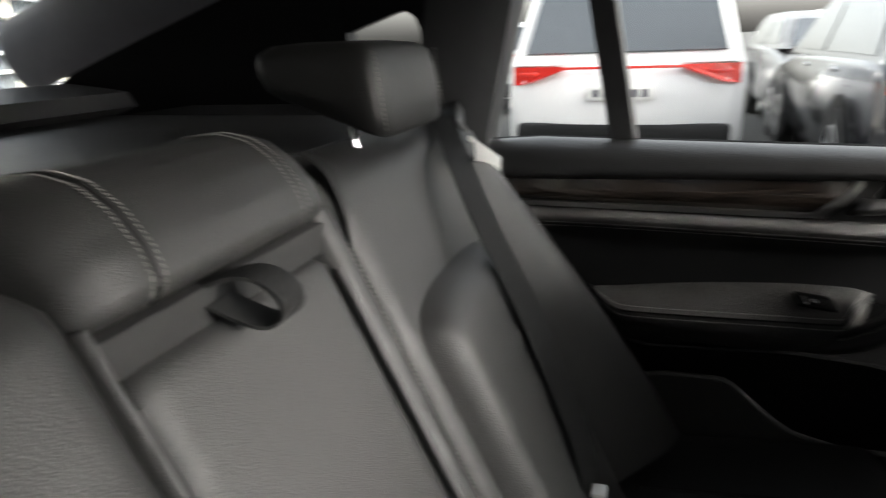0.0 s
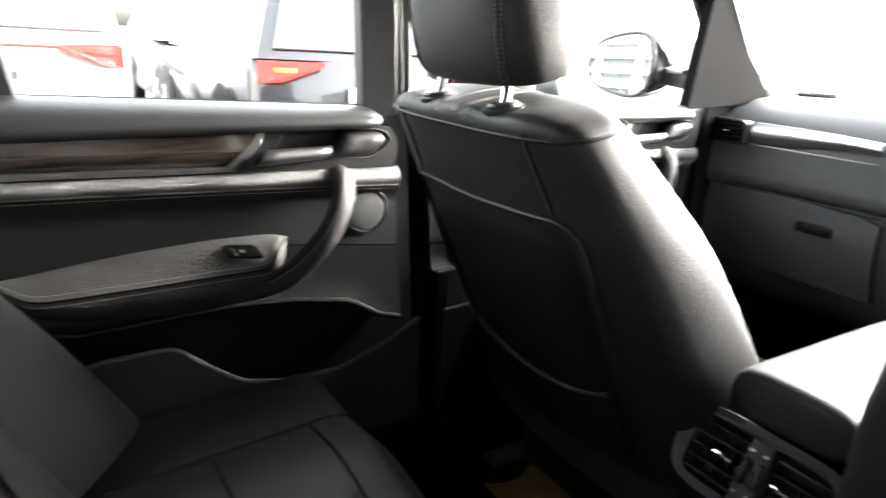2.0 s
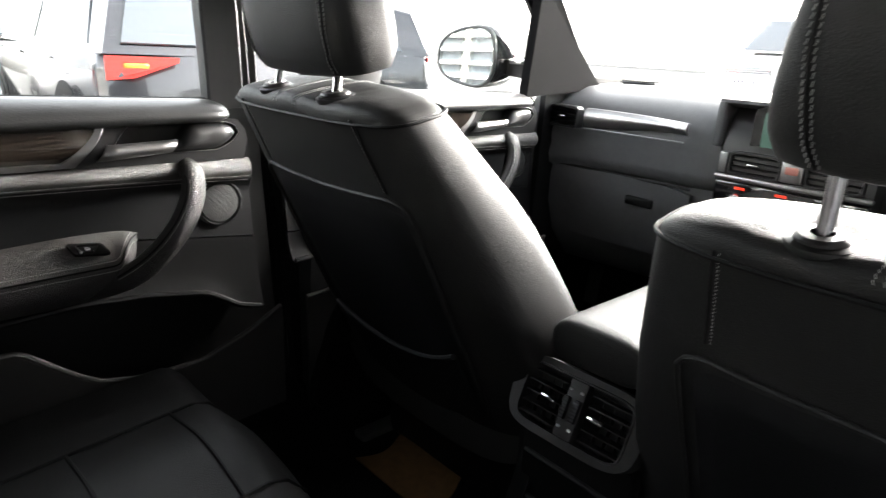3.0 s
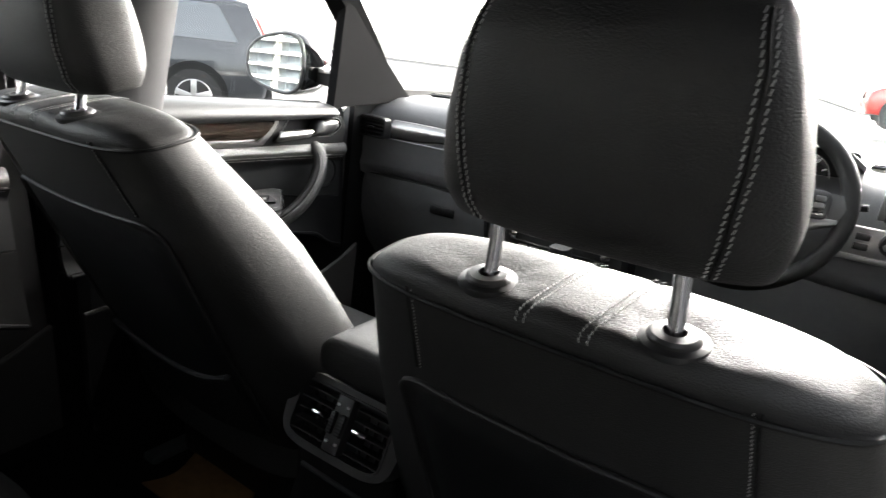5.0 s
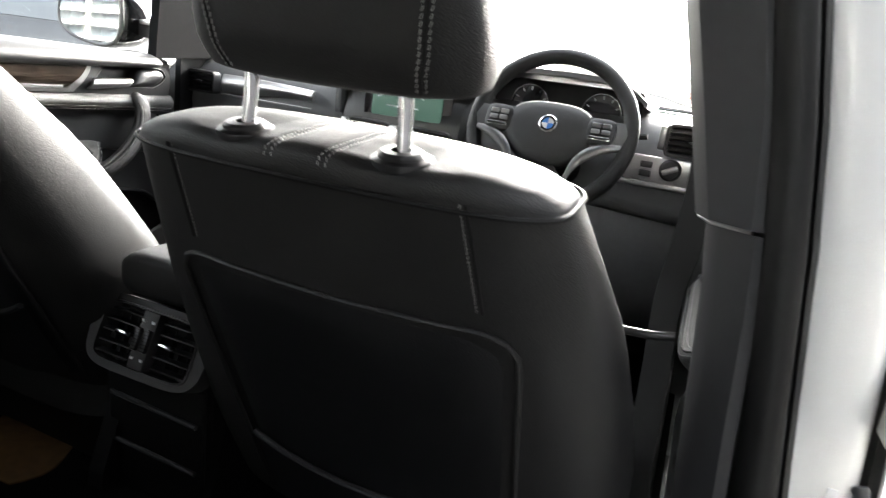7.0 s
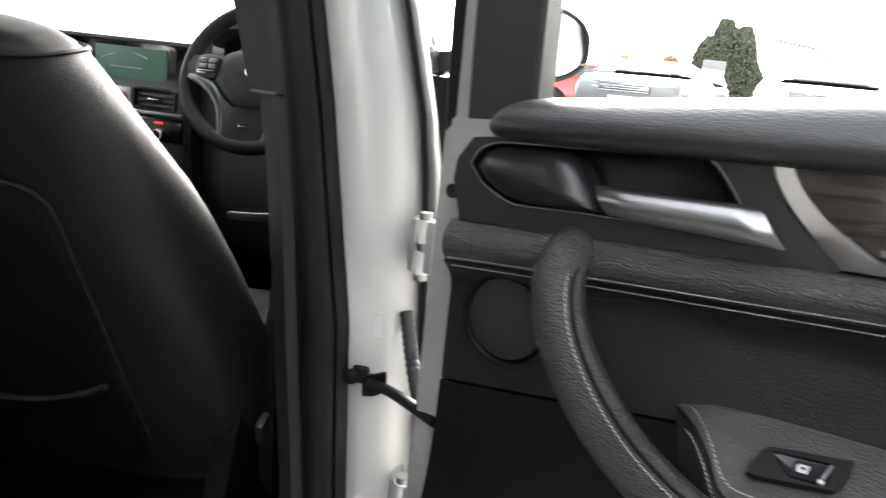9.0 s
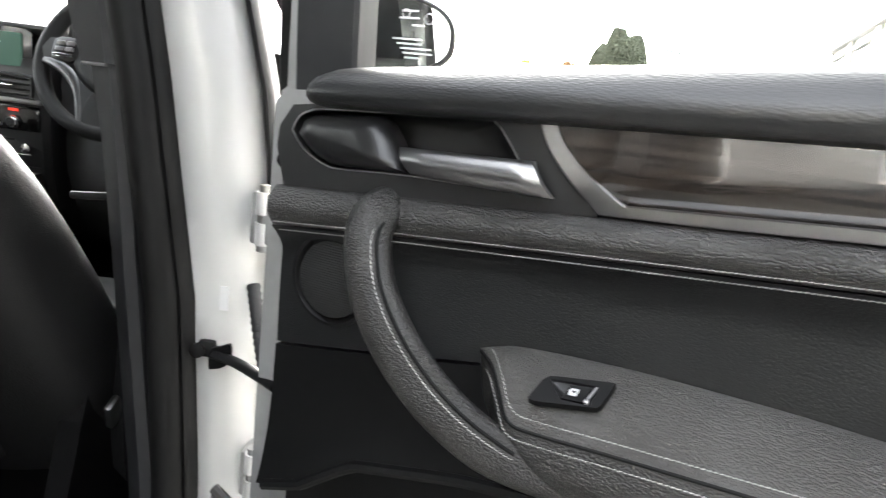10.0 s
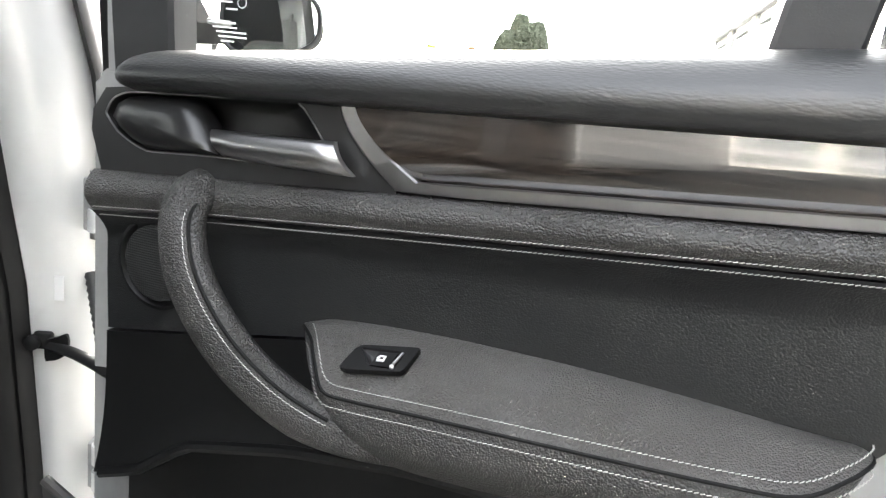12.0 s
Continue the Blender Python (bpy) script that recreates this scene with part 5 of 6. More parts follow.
def vent(parent, cx, cz, w, h, y, slats=5, yaw=0.0, name="air_vent", tab=True, label="black louvred air vent"):
    m = Matrix.Translation((cx, y, cz)) @ Matrix.Rotation(yaw, 4, "Z")
    T_ = lambda a, b, c: m @ Vector((a, c, b))  # noqa: E731
    fr = part(name, loft([[T_(a, b, c) for a, b in super_ring(w / 2 + o, h / 2 + o, 7, 32, lambda x, z: (x, z))] for o, c in ((0.004, 0.02), (0.004, -0.002), (0.002, -0.005), (-0.002, -0.005), (-0.004, 0.0), (-0.004, 0.02))]), SATIN_BLACK, parent, label, angle=35)
    for i in range(slats):
        b = -h / 2 + h * (i + 0.5) / slats
        part("slat", box(w - 0.006, 0.018, 0.003, m @ Vector((0, 0.006, b)), 0.001, turn=Euler((0.25, 0, yaw)).to_matrix()), PLASTIC, fr)
    if tab:
        part("tab", box(w * 0.26, 0.010, 0.006, m @ Vector((0, -0.004, 0)), 0.002, turn=Euler((0, 0, yaw)).to_matrix()), CHROME, fr, "bright vent tab")
    return fr


vent(dash, -0.662, 1.060, 0.112, 0.056, 0.752, 5, -0.12)
vent(dash, 0.704, 1.100, 0.118, 0.066, 0.750, 5, 0.12)
part("thumbwheel", box(0.014, 0.012, 0.052, (0.634, 0.758, 1.102), 0.003), SATIN, dash, "silver vent thumbwheel surround")
# silver trim beside the left vent
def left_trim(i, j):
    x = -0.597 + 0.31 * i
    z0, z1 = 1.036 + 0.020 * math.sin(i * 2.4) * i, 1.088 - 0.008 * i ** 2
    return Vector((x, 0.772 + 0.012 * math.sin(3 * i) - 0.010 * math.sin(math.pi * j), z0 + (z1 - z0) * j))


part("trim_panel", sheet(left_trim, 20, 8, (0, 0.012, 0)), SATIN, dash, "bright satin trim panel")
part("trim_line", tube([Vector((-0.60 + 0.31 * i / 10, 0.768, 1.032)) for i in range(11)], 0.0022, 8), SATIN_DARK, dash)
# glovebox
gb = part("glovebox", sheet(lambda i, j: Vector((-0.70 + 0.44 * i, 0.790 + 0.05 * (1 - j) ** 2 - 0.008 * math.sin(math.pi * i), 0.70 + (0.215 - 0.02 * i ** 6) * j)), 20, 12, (0, 0.02, 0)), DASH, dash, "closed glovebox lid", angle=60)
part("glovebox_gap", tube([Vector((-0.70 + 0.44 * i / 12, 0.786, 0.917 - 0.004 * (i / 12))) for i in range(13)], 0.004, 6), GROOVE, gb)
part("latch", box(0.085, 0.010, 0.026, (-0.400, 0.785, 0.852), 0.005), PLASTIC, gb, "black glovebox latch")
# centre stack
stack = part("centre_panel", loft([[Vector((x, y, z)) for x, y in ((-0.205, 0.90), (-0.200, 0.79 + d), (-0.19, 0.775 + d), (0.15, 0.765 + d), (0.165, 0.775 + d), (0.17, 0.90))] for z, d in ((0.62, 0.06), (0.80, 0.01), (0.90, 0.0), (1.03, 0.0), (1.10, 0.02), (1.13, 0.05))]), SATIN_BLACK, dash, "gloss black centre stack", angle=30)
hood = part("screen_hood", loft([[Vector((x, y, z)) for y, z in ((1.0, 1.10), (0.80, 1.135), (0.775, 1.142), (0.775, 1.150), (0.85, 1.160), (1.0, 1.165))] for x in (-0.215, -0.19, 0.0, 0.15, 0.18)]), DASH, dash, "dash hood above the screen")
part("hood_side", box(0.02, 0.14, 0.11, (-0.208, 0.84, 1.09), 0.006), DASH, hood)
scr = part("screen", box(0.20, 0.008, 0.080, (-0.005, 0.776, 1.088), 0.003), SCREEN, dash, "lit navigation screen")
part("screen_frame", plate(super_ring(0.125, 0.052, 9, 32, lambda a, b: (a, b)), 0.010, lambda a, b, c: Vector((-0.005 + a, 0.778 + c, 1.088 + b))), GLOSS_BLACK, scr)
for k, (a, b, w) in enumerate(((-0.06, 0.015, 0.05), (-0.01, -0.012, 0.09), (0.03, 0.02, 0.04))):
    part("map_line", box(w, 0.001, 0.003, (-0.005 + a, 0.7712, 1.088 + b), 0, turn=Euler((0, 0.3 * (k - 1), 0)).to_matrix()), WHITE_MARK, scr)
vent(stack, -0.105, 1.003, 0.115, 0.052, 0.768, 4)
vent(stack, 0.070, 1.003, 0.115, 0.052, 0.764, 4)
part("hazard_panel", box(0.05, 0.012, 0.05, (-0.018, 0.764, 1.003), 0.005), SATIN, stack, "silver hazard switch panel")
part("hazard_button", box(0.03, 0.012, 0.018, (-0.018, 0.760, 1.006), 0.004), material("pale_red_button", (0.5, 0.2, 0.16), 0.4), stack, "pale red hazard button")
part("side_button", box(0.02, 0.012, 0.05, (-0.178, 0.766, 1.003), 0.004), SATIN, stack)
part("silver_bar", box(0.345, 0.014, 0.012, (-0.02, 0.762, 0.968), 0.004), SATIN, stack, "satin silver bar")
hv = part("climate_panel", box(0.335, 0.012, 0.062, (-0.02, 0.764, 0.927), 0.004), GLOSS_BLACK, stack, "gloss black climate panel")
for x in (-0.130, 0.088):
    kn = part("knob", loft([super_ring(r, r, 2, 24, lambda a, b, y=y: Vector((x + a, y, 0.917 + b))) for r, y in ((0.0165, 0.760), (0.0165, 0.748), (0.013, 0.742), (0.004, 0.741))]), CHROME, hv, "chrome rotary knob", angle=35)
    part("knob_cap", loft([super_ring(r, r, 2, 18, lambda a, b, y=y: Vector((x + a, y, 0.917 + b))) for r, y in ((0.010, 0.743), (0.010, 0.739), (0.003, 0.738))]), PLASTIC, kn)
for x, w in ((-0.125, 0.034), (-0.03, 0.036), (0.085, 0.034)):
    part("display_readout", box(w * 0.7, 0.002, 0.006, (x, 0.7565, 0.946), 0.0), RED_GLOW, hv, "red lit digits")
for i in range(6):
    part("key", box(0.022, 0.006, 0.008, (-0.085 + 0.026 * i, 0.758, 0.908), 0.0015), SATIN, hv)
part("indicator", box(0.012, 0.002, 0.005, (-0.035, 0.7565, 0.898)), AMBER_GLOW, hv)
radio = part("radio", box(0.335, 0.012, 0.075, (-0.02, 0.776, 0.845), 0.004), SATIN_BLACK, stack, "dark radio panel")
part("disc_slot", box(0.20, 0.004, 0.005, (-0.02, 0.7695, 0.872)), GROOVE, radio)
part("radio_line", box(0.28, 0.004, 0.003, (-0.02, 0.7695, 0.838)), CHROME, radio)
for i in range(7):
    part("key", box(0.026, 0.006, 0.007, (-0.12 + 0.033 * i, 0.770, 0.826), 0.0015), SATIN, radio)
for x in (-0.15, 0.11):
    part("knob", loft([super_ring(r, r, 2, 18, lambda a, b, y=y: Vector((x + a, y, 0.853 + b))) for r, y in ((0.012, 0.772), (0.012, 0.760), (0.004, 0.758))]), CHROME, radio)
# light switch panel at the driver's side
lp = part("light_panel", box(0.190, 0.014, 0.058, (0.662, 0.755, 1.030), 0.004), SATIN, dash, "silver light switch panel")
part("lower_strip", box(0.19, 0.014, 0.012, (0.650, 0.750, 0.996), 0.003), SATIN, lp)
part("light_knob", loft([super_ring(r, r, 2, 28, lambda a, b, y=y: Vector((0.665 + a, y, 1.035 + b))) for r, y in ((0.024, 0.752), (0.024, 0.743), (0.020, 0.738), (0.019, 0.736))]), SATIN_BLACK, lp, "rotary light switch", angle=35)
part("knob_bar", box(0.012, 0.010, 0.034, (0.665, 0.733, 1.035), 0.003, turn=Euler((0, 1.1, 0)).to_matrix()), SATIN, lp)
for b in (0.008, -0.012):
    part("key", box(0.026, 0.008, 0.014, (0.613, 0.747, 1.032 + b), 0.002), SATIN_BLACK, lp)
part("thumbwheel", box(0.008, 0.008, 0.022, (0.713, 0.748, 1.018), 0.002), SATIN_BLACK, lp)
# binnacle
bin_ = part("instrument_hood", loft([[Vector((0.385 + sx * (0.195 + o), y, z)) for sx, y, z in ((-1, 1.0, 1.10), (-1, 0.83, 1.06), (-1, 0.80, 1.10), (-0.92, 0.79, 1.175), (-0.6, 0.785, 1.205), (0, 0.785, 1.215), (0.6, 0.785, 1.205), (0.92, 0.79, 1.175), (1, 0.80, 1.10), (1, 0.83, 1.06), (1, 1.0, 1.10))] for o in (0.0, -0.01)], cap=False, closed=False), DASH, dash, "hood round the instruments")
part("hood_top", sheet(lambda i, j: Vector((0.385 + (2 * i - 1) * 0.20, 0.785 + 0.30 * j, 1.170 + 0.045 * (1 - (2 * i - 1) ** 4) - 0.02 * j)), 16, 6, (0, 0, -0.012)), DASH, bin_)
part("dial_plate", box(0.37, 0.01, 0.13, (0.385, 0.875, 1.125), 0.01), PLASTIC, bin_)
for x, r in ((0.295, 0.050), (0.475, 0.050), (0.545, 0.020), (0.235, 0.020)):
    dl = part("dial", loft([super_ring(q, q, 2, 32, lambda a, b, y=y: Vector((x + a, y, 1.128 + b - (0.03 if r < 0.03 else 0)))) for q, y in ((r, 0.87), (r, 0.860), (r * 0.93, 0.858), (r * 0.90, 0.866), (0.002, 0.867))]), GLOSS_BLACK, bin_, "round black dial", angle=30)
    part("dial_ring", tube([Vector((x + r * 0.96 * math.cos(t), 0.857, 1.128 - (0.03 if r < 0.03 else 0) + r * 0.96 * math.sin(t))) for t in [2 * math.pi * i / 32 for i in range(33)]], 0.0016, 6, up=(0, 1, 0)), CHROME, dl)
    for i in range(9):
        t = radians(-40 + 260 * i / 8)
        part("mark", box(0.002, 0.001, r * 0.16, (x + r * 0.78 * math.cos(t), 0.8645, 1.128 - (0.03 if r < 0.03 else 0) + r * 0.78 * math.sin(t)), 0, turn=Euler((0, math.pi / 2 - t, 0)).to_matrix()), WHITE_MARK, dl)
for cx, cy, w in ((-0.60, 1.05, 0.12), (0.66, 1.0, 0.14)):
    g = part("demister_grille", box(w, 0.045, 0.006, (cx, cy, 1.158), 0.002), SATIN_BLACK, dash)
    for i in range(4):
        part("slat", box(w - 0.01, 0.003, 0.004, (cx, cy - 0.016 + 0.011 * i, 1.162)), PLASTIC, g)

# ---- steering wheel ----
wheel = thing("steering_wheel", "black leather steering wheel with silver lower spoke", "steering wheel", at=Matrix.Translation((0.357, 0.625, 1.052)) @ Matrix.Rotation(radians(-24), 4, "X"))
RW = 0.172
rings = []
for i in range(56):
    a = 2 * math.pi * i / 56
    e = Vector((math.sin(a), 0, math.cos(a)))
    rings.append([e * (RW + 0.0165 * math.cos(b)) + Vector((0, 0.019 * math.sin(b), 0)) for b in [2 * math.pi * k / 14 for k in range(14)]])
part("rim", loft(rings + rings[:1], cap=False), LEATHER, wheel, "leather rim", angle=80)
shield_ = lambda a, b: a * (1 - 0.42 * max(0.0, -b / 0.075) ** 1.3)  # noqa: E731
part("hub", loft([super_ring(w, h, 2.9, 44, lambda a, b, y=y: Vector((shield_(a, b), y, b - 0.014))) for w, h, y in ((0.07, 0.06, 0.04), (0.101, 0.074, 0.008), (0.100, 0.073, -0.010), (0.092, 0.066, -0.020), (0.07, 0.050, -0.0265), (0.03, 0.02, -0.0285), (0.01, 0.008, -0.0288))]), PLASTIC_SOFT, wheel, "dark grey airbag cover", angle=60)
bd = part("badge", loft([super_ring(r, r, 2, 28, lambda a, b, y=y: Vector((a, y, b + 0.002))) for r, y in ((0.020, -0.024), (0.020, -0.030), (0.017, -0.032), (0.0165, -0.031))]), CHROME, wheel, "round chrome emblem", angle=30)
for k, col in enumerate(((0.75, 0.75, 0.75), (0.08, 0.22, 0.55), (0.75, 0.75, 0.75), (0.08, 0.22, 0.55))):
    t0 = math.pi / 2 * k
    part("emblem_quarter", plate([(0.0, 0.0)] + [(0.0125 * math.cos(t0 + math.pi / 2 * i / 6), 0.0125 * math.sin(t0 + math.pi / 2 * i / 6)) for i in range(7)], 0.0008, lambda a, b, c: Vector((a, -0.0312 - c, b + 0.002))), material("emblem_enamel", col, 0.2), bd, smooth=False)
for sx in (-1, 1):
    sp = part("spoke", loft([[Vector((sx * x, y, z)) for y, z in ((-0.014, zc + h), (-0.018, zc), (-0.014, zc - h), (0.010, zc - h), (0.014, zc), (0.010, zc + h))] for x, zc, h in ((0.06, 0.0, 0.040), (0.10, 0.0, 0.034), (0.14, 0.004, 0.028), (0.168, 0.006, 0.026))]), DASH, wheel, "", angle=60)
    pd = part("button_pad", loft([super_ring(w, h, 3.5, 28, lambda a, b, y=y: Vector((sx * 0.112 + a, y, 0.004 + b))) for w, h, y in ((0.030, 0.030, -0.014), (0.030, 0.029, -0.022), (0.026, 0.025, -0.025), (0.01, 0.01, -0.026))]), SATIN_BLACK, sp, "black button pad", angle=40)
    for a, b in ((-0.011, 0.012), (0.011, 0.012), (-0.011, -0.002), (0.011, -0.002)):
        part("button", box(0.018, 0.006, 0.010, (sx * 0.112 + a, -0.0265, 0.004 + b), 0.002), SATIN, pd)
    part("silver_key", box(0.044, 0.006, 0.008, (sx * 0.112, -0.0265, -0.013), 0.002), CHROME, pd)
    strip = smooth_path([(sx * 0.158, -0.016, -0.022), (sx * 0.118, -0.020, -0.034), (sx * 0.082, -0.021, -0.062), (sx * 0.062, -0.019, -0.105), (sx * 0.052, -0.012, -0.155)], 5)
    part("lower_spoke", tube(strip, 0.011, 10, 0.55, up=(0, 1, 0), radii=[0.006 + 0.007 * math.sin(math.pi * min(1.0, i / 14)) for i in range(len(strip))]), SATIN_DARK, wheel, "satin grey spoke trim")
part("lower_badge", box(0.024, 0.004, 0.008, (0, -0.014, -0.125), 0.001), CHROME, wheel, "small bright lower emblem")
part("bottom_plate", loft([super_ring(0.050 * k, 0.045, 3, 24, lambda a, b, y=y: Vector((a * (1 - 2 * b), y, -0.122 + b))) for k, y in ((0.9, -0.014), (1.0, -0.010), (1.0, 0.008))]), PLASTIC_SOFT, wheel, "", angle=40)
part("column", tube([Vector((0, 0.03, -0.01)), Vector((0, 0.20, -0.02))], 0.055, 16), PLASTIC, wheel)
for sx in (-1, 1):
    part("stalk", tube([Vector((sx * 0.04, 0.06, 0.0)), Vector((sx * 0.16, 0.05, 0.03)), Vector((sx * 0.20, 0.045, 0.035))], 0.007, 8), PLASTIC, wheel)

# ---- centre console ----
console = thing("centre_console", "black centre console with leather armrest lid", "console")
part("console_body", loft([[Vector((x - 0.006, y, z)) for x, z in ((-0.108, 0.36), (-0.106, 0.66), (-0.095, zt), (0.095, zt), (0.106, 0.66), (0.108, 0.36))] for y, zt in ((-0.100, 0.745), (-0.06, 0.77), (0.30, 0.77), (0.40, 0.74), (0.80, 0.76))]), PLASTIC, console, "", angle=30)
lid = part("armrest_lid", loft([super_ring(0.076 * k, 0.034 * k2, 4, 36, lambda a, b, y=y: Vector((a + 0.016, y, 0.803 + b + 0.006 * math.cos(a * 12)))) for y, k, k2 in ((-0.124, 0.88, 0.6), (-0.121, 0.95, 0.85), (-0.110, 0.985, 0.97), (-0.09, 1, 1), (0.10, 1, 1), (0.22, 1, 1), (0.262, 0.98, 0.9), (0.27, 0.9, 0.6))]), LEATHER, console, "smooth leather armrest lid", angle=60)
part("lid_seam", tube([Vector((0.0755 * math.copysign(abs(math.cos(t)) ** 0.25, math.cos(t)) + 0.016, -0.0925 + 0.030 * min(0.0, math.sin(t)), 0.7905)) for t in [math.pi + math.pi * i / 24 for i in range(25)]], 0.0016, 6), PIPING, lid)
LEAN = radians(25)
VU = lambda a, b, c: Vector((a - 0.006, -0.128 + b * math.sin(LEAN) + c * math.cos(LEAN), 0.714 + b * math.cos(LEAN) - c * math.sin(LEAN)))  # noqa: E731
VT = Matrix.Rotation(-LEAN, 3, "X")
wide = lambda a, b: (a * (1 - 0.9 * b * b / 0.0031 * 0.10) + math.copysign(0.006, a) * (1 - (b / 0.056) ** 2), b)  # noqa: E731
vf = part("rear_vent_unit", plate(super_ring(0.106, 0.056, 6, 44, wide), 0.034, lambda a, b, c: VU(a, b, c + 0.5 * a * a), hole=super_ring(0.088, 0.043, 7, 44, lambda a, b: (a, b))), VENT_GREY, console, "grey rear air vent unit", angle=35)
part("vent_lip", loft([[VU(a, b, c + 0.5 * a * a) for a, b in super_ring(0.0895 + o, 0.0445 + o, 7, 44, lambda a, b: (a, b))] for o, c in ((0.002, 0.001), (0.0012, -0.0025), (-0.0012, -0.0025), (-0.002, 0.010))], cap=False), SATIN_BLACK, vf, angle=30)
part("vent_back", box(0.184, 0.006, 0.092, VU(0, 0, 0.030), turn=VT), GROOVE, vf)
for sx in (-1, 1):
    for i in range(5):
        part("slat", box(0.064, 0.016, 0.0026, VU(sx * 0.053, -0.033 + 0.0165 * i, 0.012), 0.001, turn=Matrix.Rotation(0.25 - LEAN, 3, "X")), SATIN_BLACK, vf)
    for k in range(3):
        part("rear_slat", box(0.002, 0.014, 0.084, VU(sx * (0.036 + 0.017 * k), 0, 0.024), turn=VT), PLASTIC, vf)
    part("tab", box(0.027, 0.012, 0.0075, VU(sx * 0.0405, 0.001, 0.001), 0.003, turn=VT), CHROME, vf, "bright vent tab")
mid = part("wheel_panel", box(0.031, 0.02, 0.086, VU(0, 0, 0.008), 0.003, turn=VT), VENT_GREY, vf)
for a in (-0.009, 0.009):
    part("thumbwheel", box(0.009, 0.010, 0.034, VU(a, 0, -0.003), 0.002, turn=VT), SATIN_BLACK, mid)
    for k in range(7):
        part("rib", box(0.0092, 0.002, 0.0016, VU(a, -0.0145 + 0.0048 * k, -0.008), turn=VT), PLASTIC, mid)
    for b in (-0.028, 0.028):
        part("dot", box(0.006, 0.002, 0.004, VU(a, b, -0.0025), 0.0008, turn=VT), WHITE_MARK, mid)
for z in (0.60, 0.52):
    part("tray_edge", tube([Vector((-0.088 + 0.17 * i / 8, -0.114, z - 0.006 * i / 8)) for i in range(9)], 0.004, 8), GREY_PLASTIC, console, "thin tray edge")
part("tray_face", box(0.19, 0.012, 0.24, (-0.004, -0.104, 0.53), 0.006), PLASTIC, console)
selector = part("gear_selector", loft([super_ring(w, d, 3, 24, lambda a, b, z=z: Vector((0.03 + a, 0.52 + b, z))) for w, d, z in ((0.03, 0.04, 0.75), (0.018, 0.02, 0.80), (0.024, 0.03, 0.85), (0.022, 0.028, 0.88), (0.01, 0.01, 0.886))]), LEATHER, console, "gear selector")

# ---- front belts, sill lever ----
fb = thing("driver_seat_belt", "black driver's seat belt down the pillar", "seat belt")
ribbon(smooth_path([(0.648, 0.045, 1.32), (0.668, 0.045, 1.19), (0.683, 0.048, 1.08), (0.682, 0.055, 0.98), (0.676, 0.07, 0.90), (0.684, 0.035, 0.77), (0.688, 0.005, 0.67), (0.697, -0.015, 0.56), (0.705, -0.02, 0.48)], 5), 0.046, (0.75, -0.65, 0), "webbing", fb)
part("belt_loop", box(0.012, 0.060, 0.05, (0.645, 0.01, 1.32), 0.005), PLASTIC, fb)
part("belt_rail", tube(smooth_path([Vector((0.612, 0.022, 0.863)), Vector((0.640, 0.016, 0.866)), Vector((0.668, 0.014, 0.869)), Vector((0.694, 0.018, 0.873))], 4), 0.0055, 10), SATIN_BLACK, fb, "slim belt guide bar")
part("belt_buckle", box(0.012, 0.028, 0.05, (0.70, -0.03, 0.58), 0.006, turn=Euler((0.5, 0.2, 0)).to_matrix()), SATIN, fb, "bright belt tongue")

# ---- rear-view mirror and door mirrors ----
rv = thing("rear_view_mirror", "black interior mirror on the windscreen", "mirror")
part("housing", loft([super_ring(w, h, 3, 28, lambda a, b, y=y: Vector((0.02 + a, y, 1.485 + b))) for w, h, y in ((0.115, 0.030, 0.80), (0.12, 0.034, 0.815), (0.10, 0.025, 0.84))]), SATIN_BLACK, rv)
part("stalk", tube([Vector((0.02, 0.84, 1.49)), Vector((0.02, 0.89, 1.52)), Vector((0.02, 0.93, 1.53))], 0.012, 10), PLASTIC, rv)


def wing_mirror(sx):
    root = thing("wing_mirror", "black door mirror on the front door", "mirror", "door mirrors")
    def ring_(k, y, n_=40):
        out = []
        for i in range(n_):
            t = 2 * math.pi * i / n_
            a, b = math.cos(t), math.sin(t)
            w = 0.115
            h = 0.092 if b > 0 else 0.080
            px = math.copysign(abs(a) ** (2 / 2.8), a) * w
            pz = math.copysign(abs(b) ** (2 / 2.8), b) * h * (1 - 0.22 * (px / w))
            out.append(Vector((sx * ((1.02 if sx < 0 else 0.972) + px * k), y - (0.04 if sx < 0 else 0.0) - (0.10 if sx < 0 else 0.21) * (px * k) + 0.05 * (pz * k), (1.168 if sx < 0 else 1.183) + pz * k)))
        return out
    part("housing", loft([ring_(0.97, 0.665), ring_(1.0, 0.668), ring_(1.02, 0.69), ring_(0.98, 0.74), ring_(0.80, 0.80), ring_(0.45, 0.835), ring_(0.1, 0.84)], cap=True), GLOSS_BLACK if sx < 0 else SATIN_BLACK, root, "dark mirror housing", angle=60)
    part("mirror_glass", loft([ring_(0.90, 0.662), ring_(0.90, 0.659)]), MIRROR, root, "mirror glass", smooth=False)
    part("mirror_rim", tube(ring_(0.95, 0.662) + ring_(0.95, 0.662)[:1], 0.006, 8, up=(0, 1, 0)), SATIN_BLACK, root)
    part("arm", loft([[Vector((sx * x, 0.72 + a, z + b)) for a, b in ((-0.035, 0.02), (0.03, 0.025), (0.04, -0.02), (-0.03, -0.025))] for x, z in ((0.74, 1.135), (0.82, 1.140), (0.90, 1.150), (0.93, 1.155))]), SATIN_BLACK, root, "", angle=50)
    part("side_lamp", box(0.05, 0.03, 0.012, (sx * 0.86, 0.685, 1.165), 0.003), SATIN, root, "pale indicator strip")


wing_mirror(-1)
wing_mirror(1)


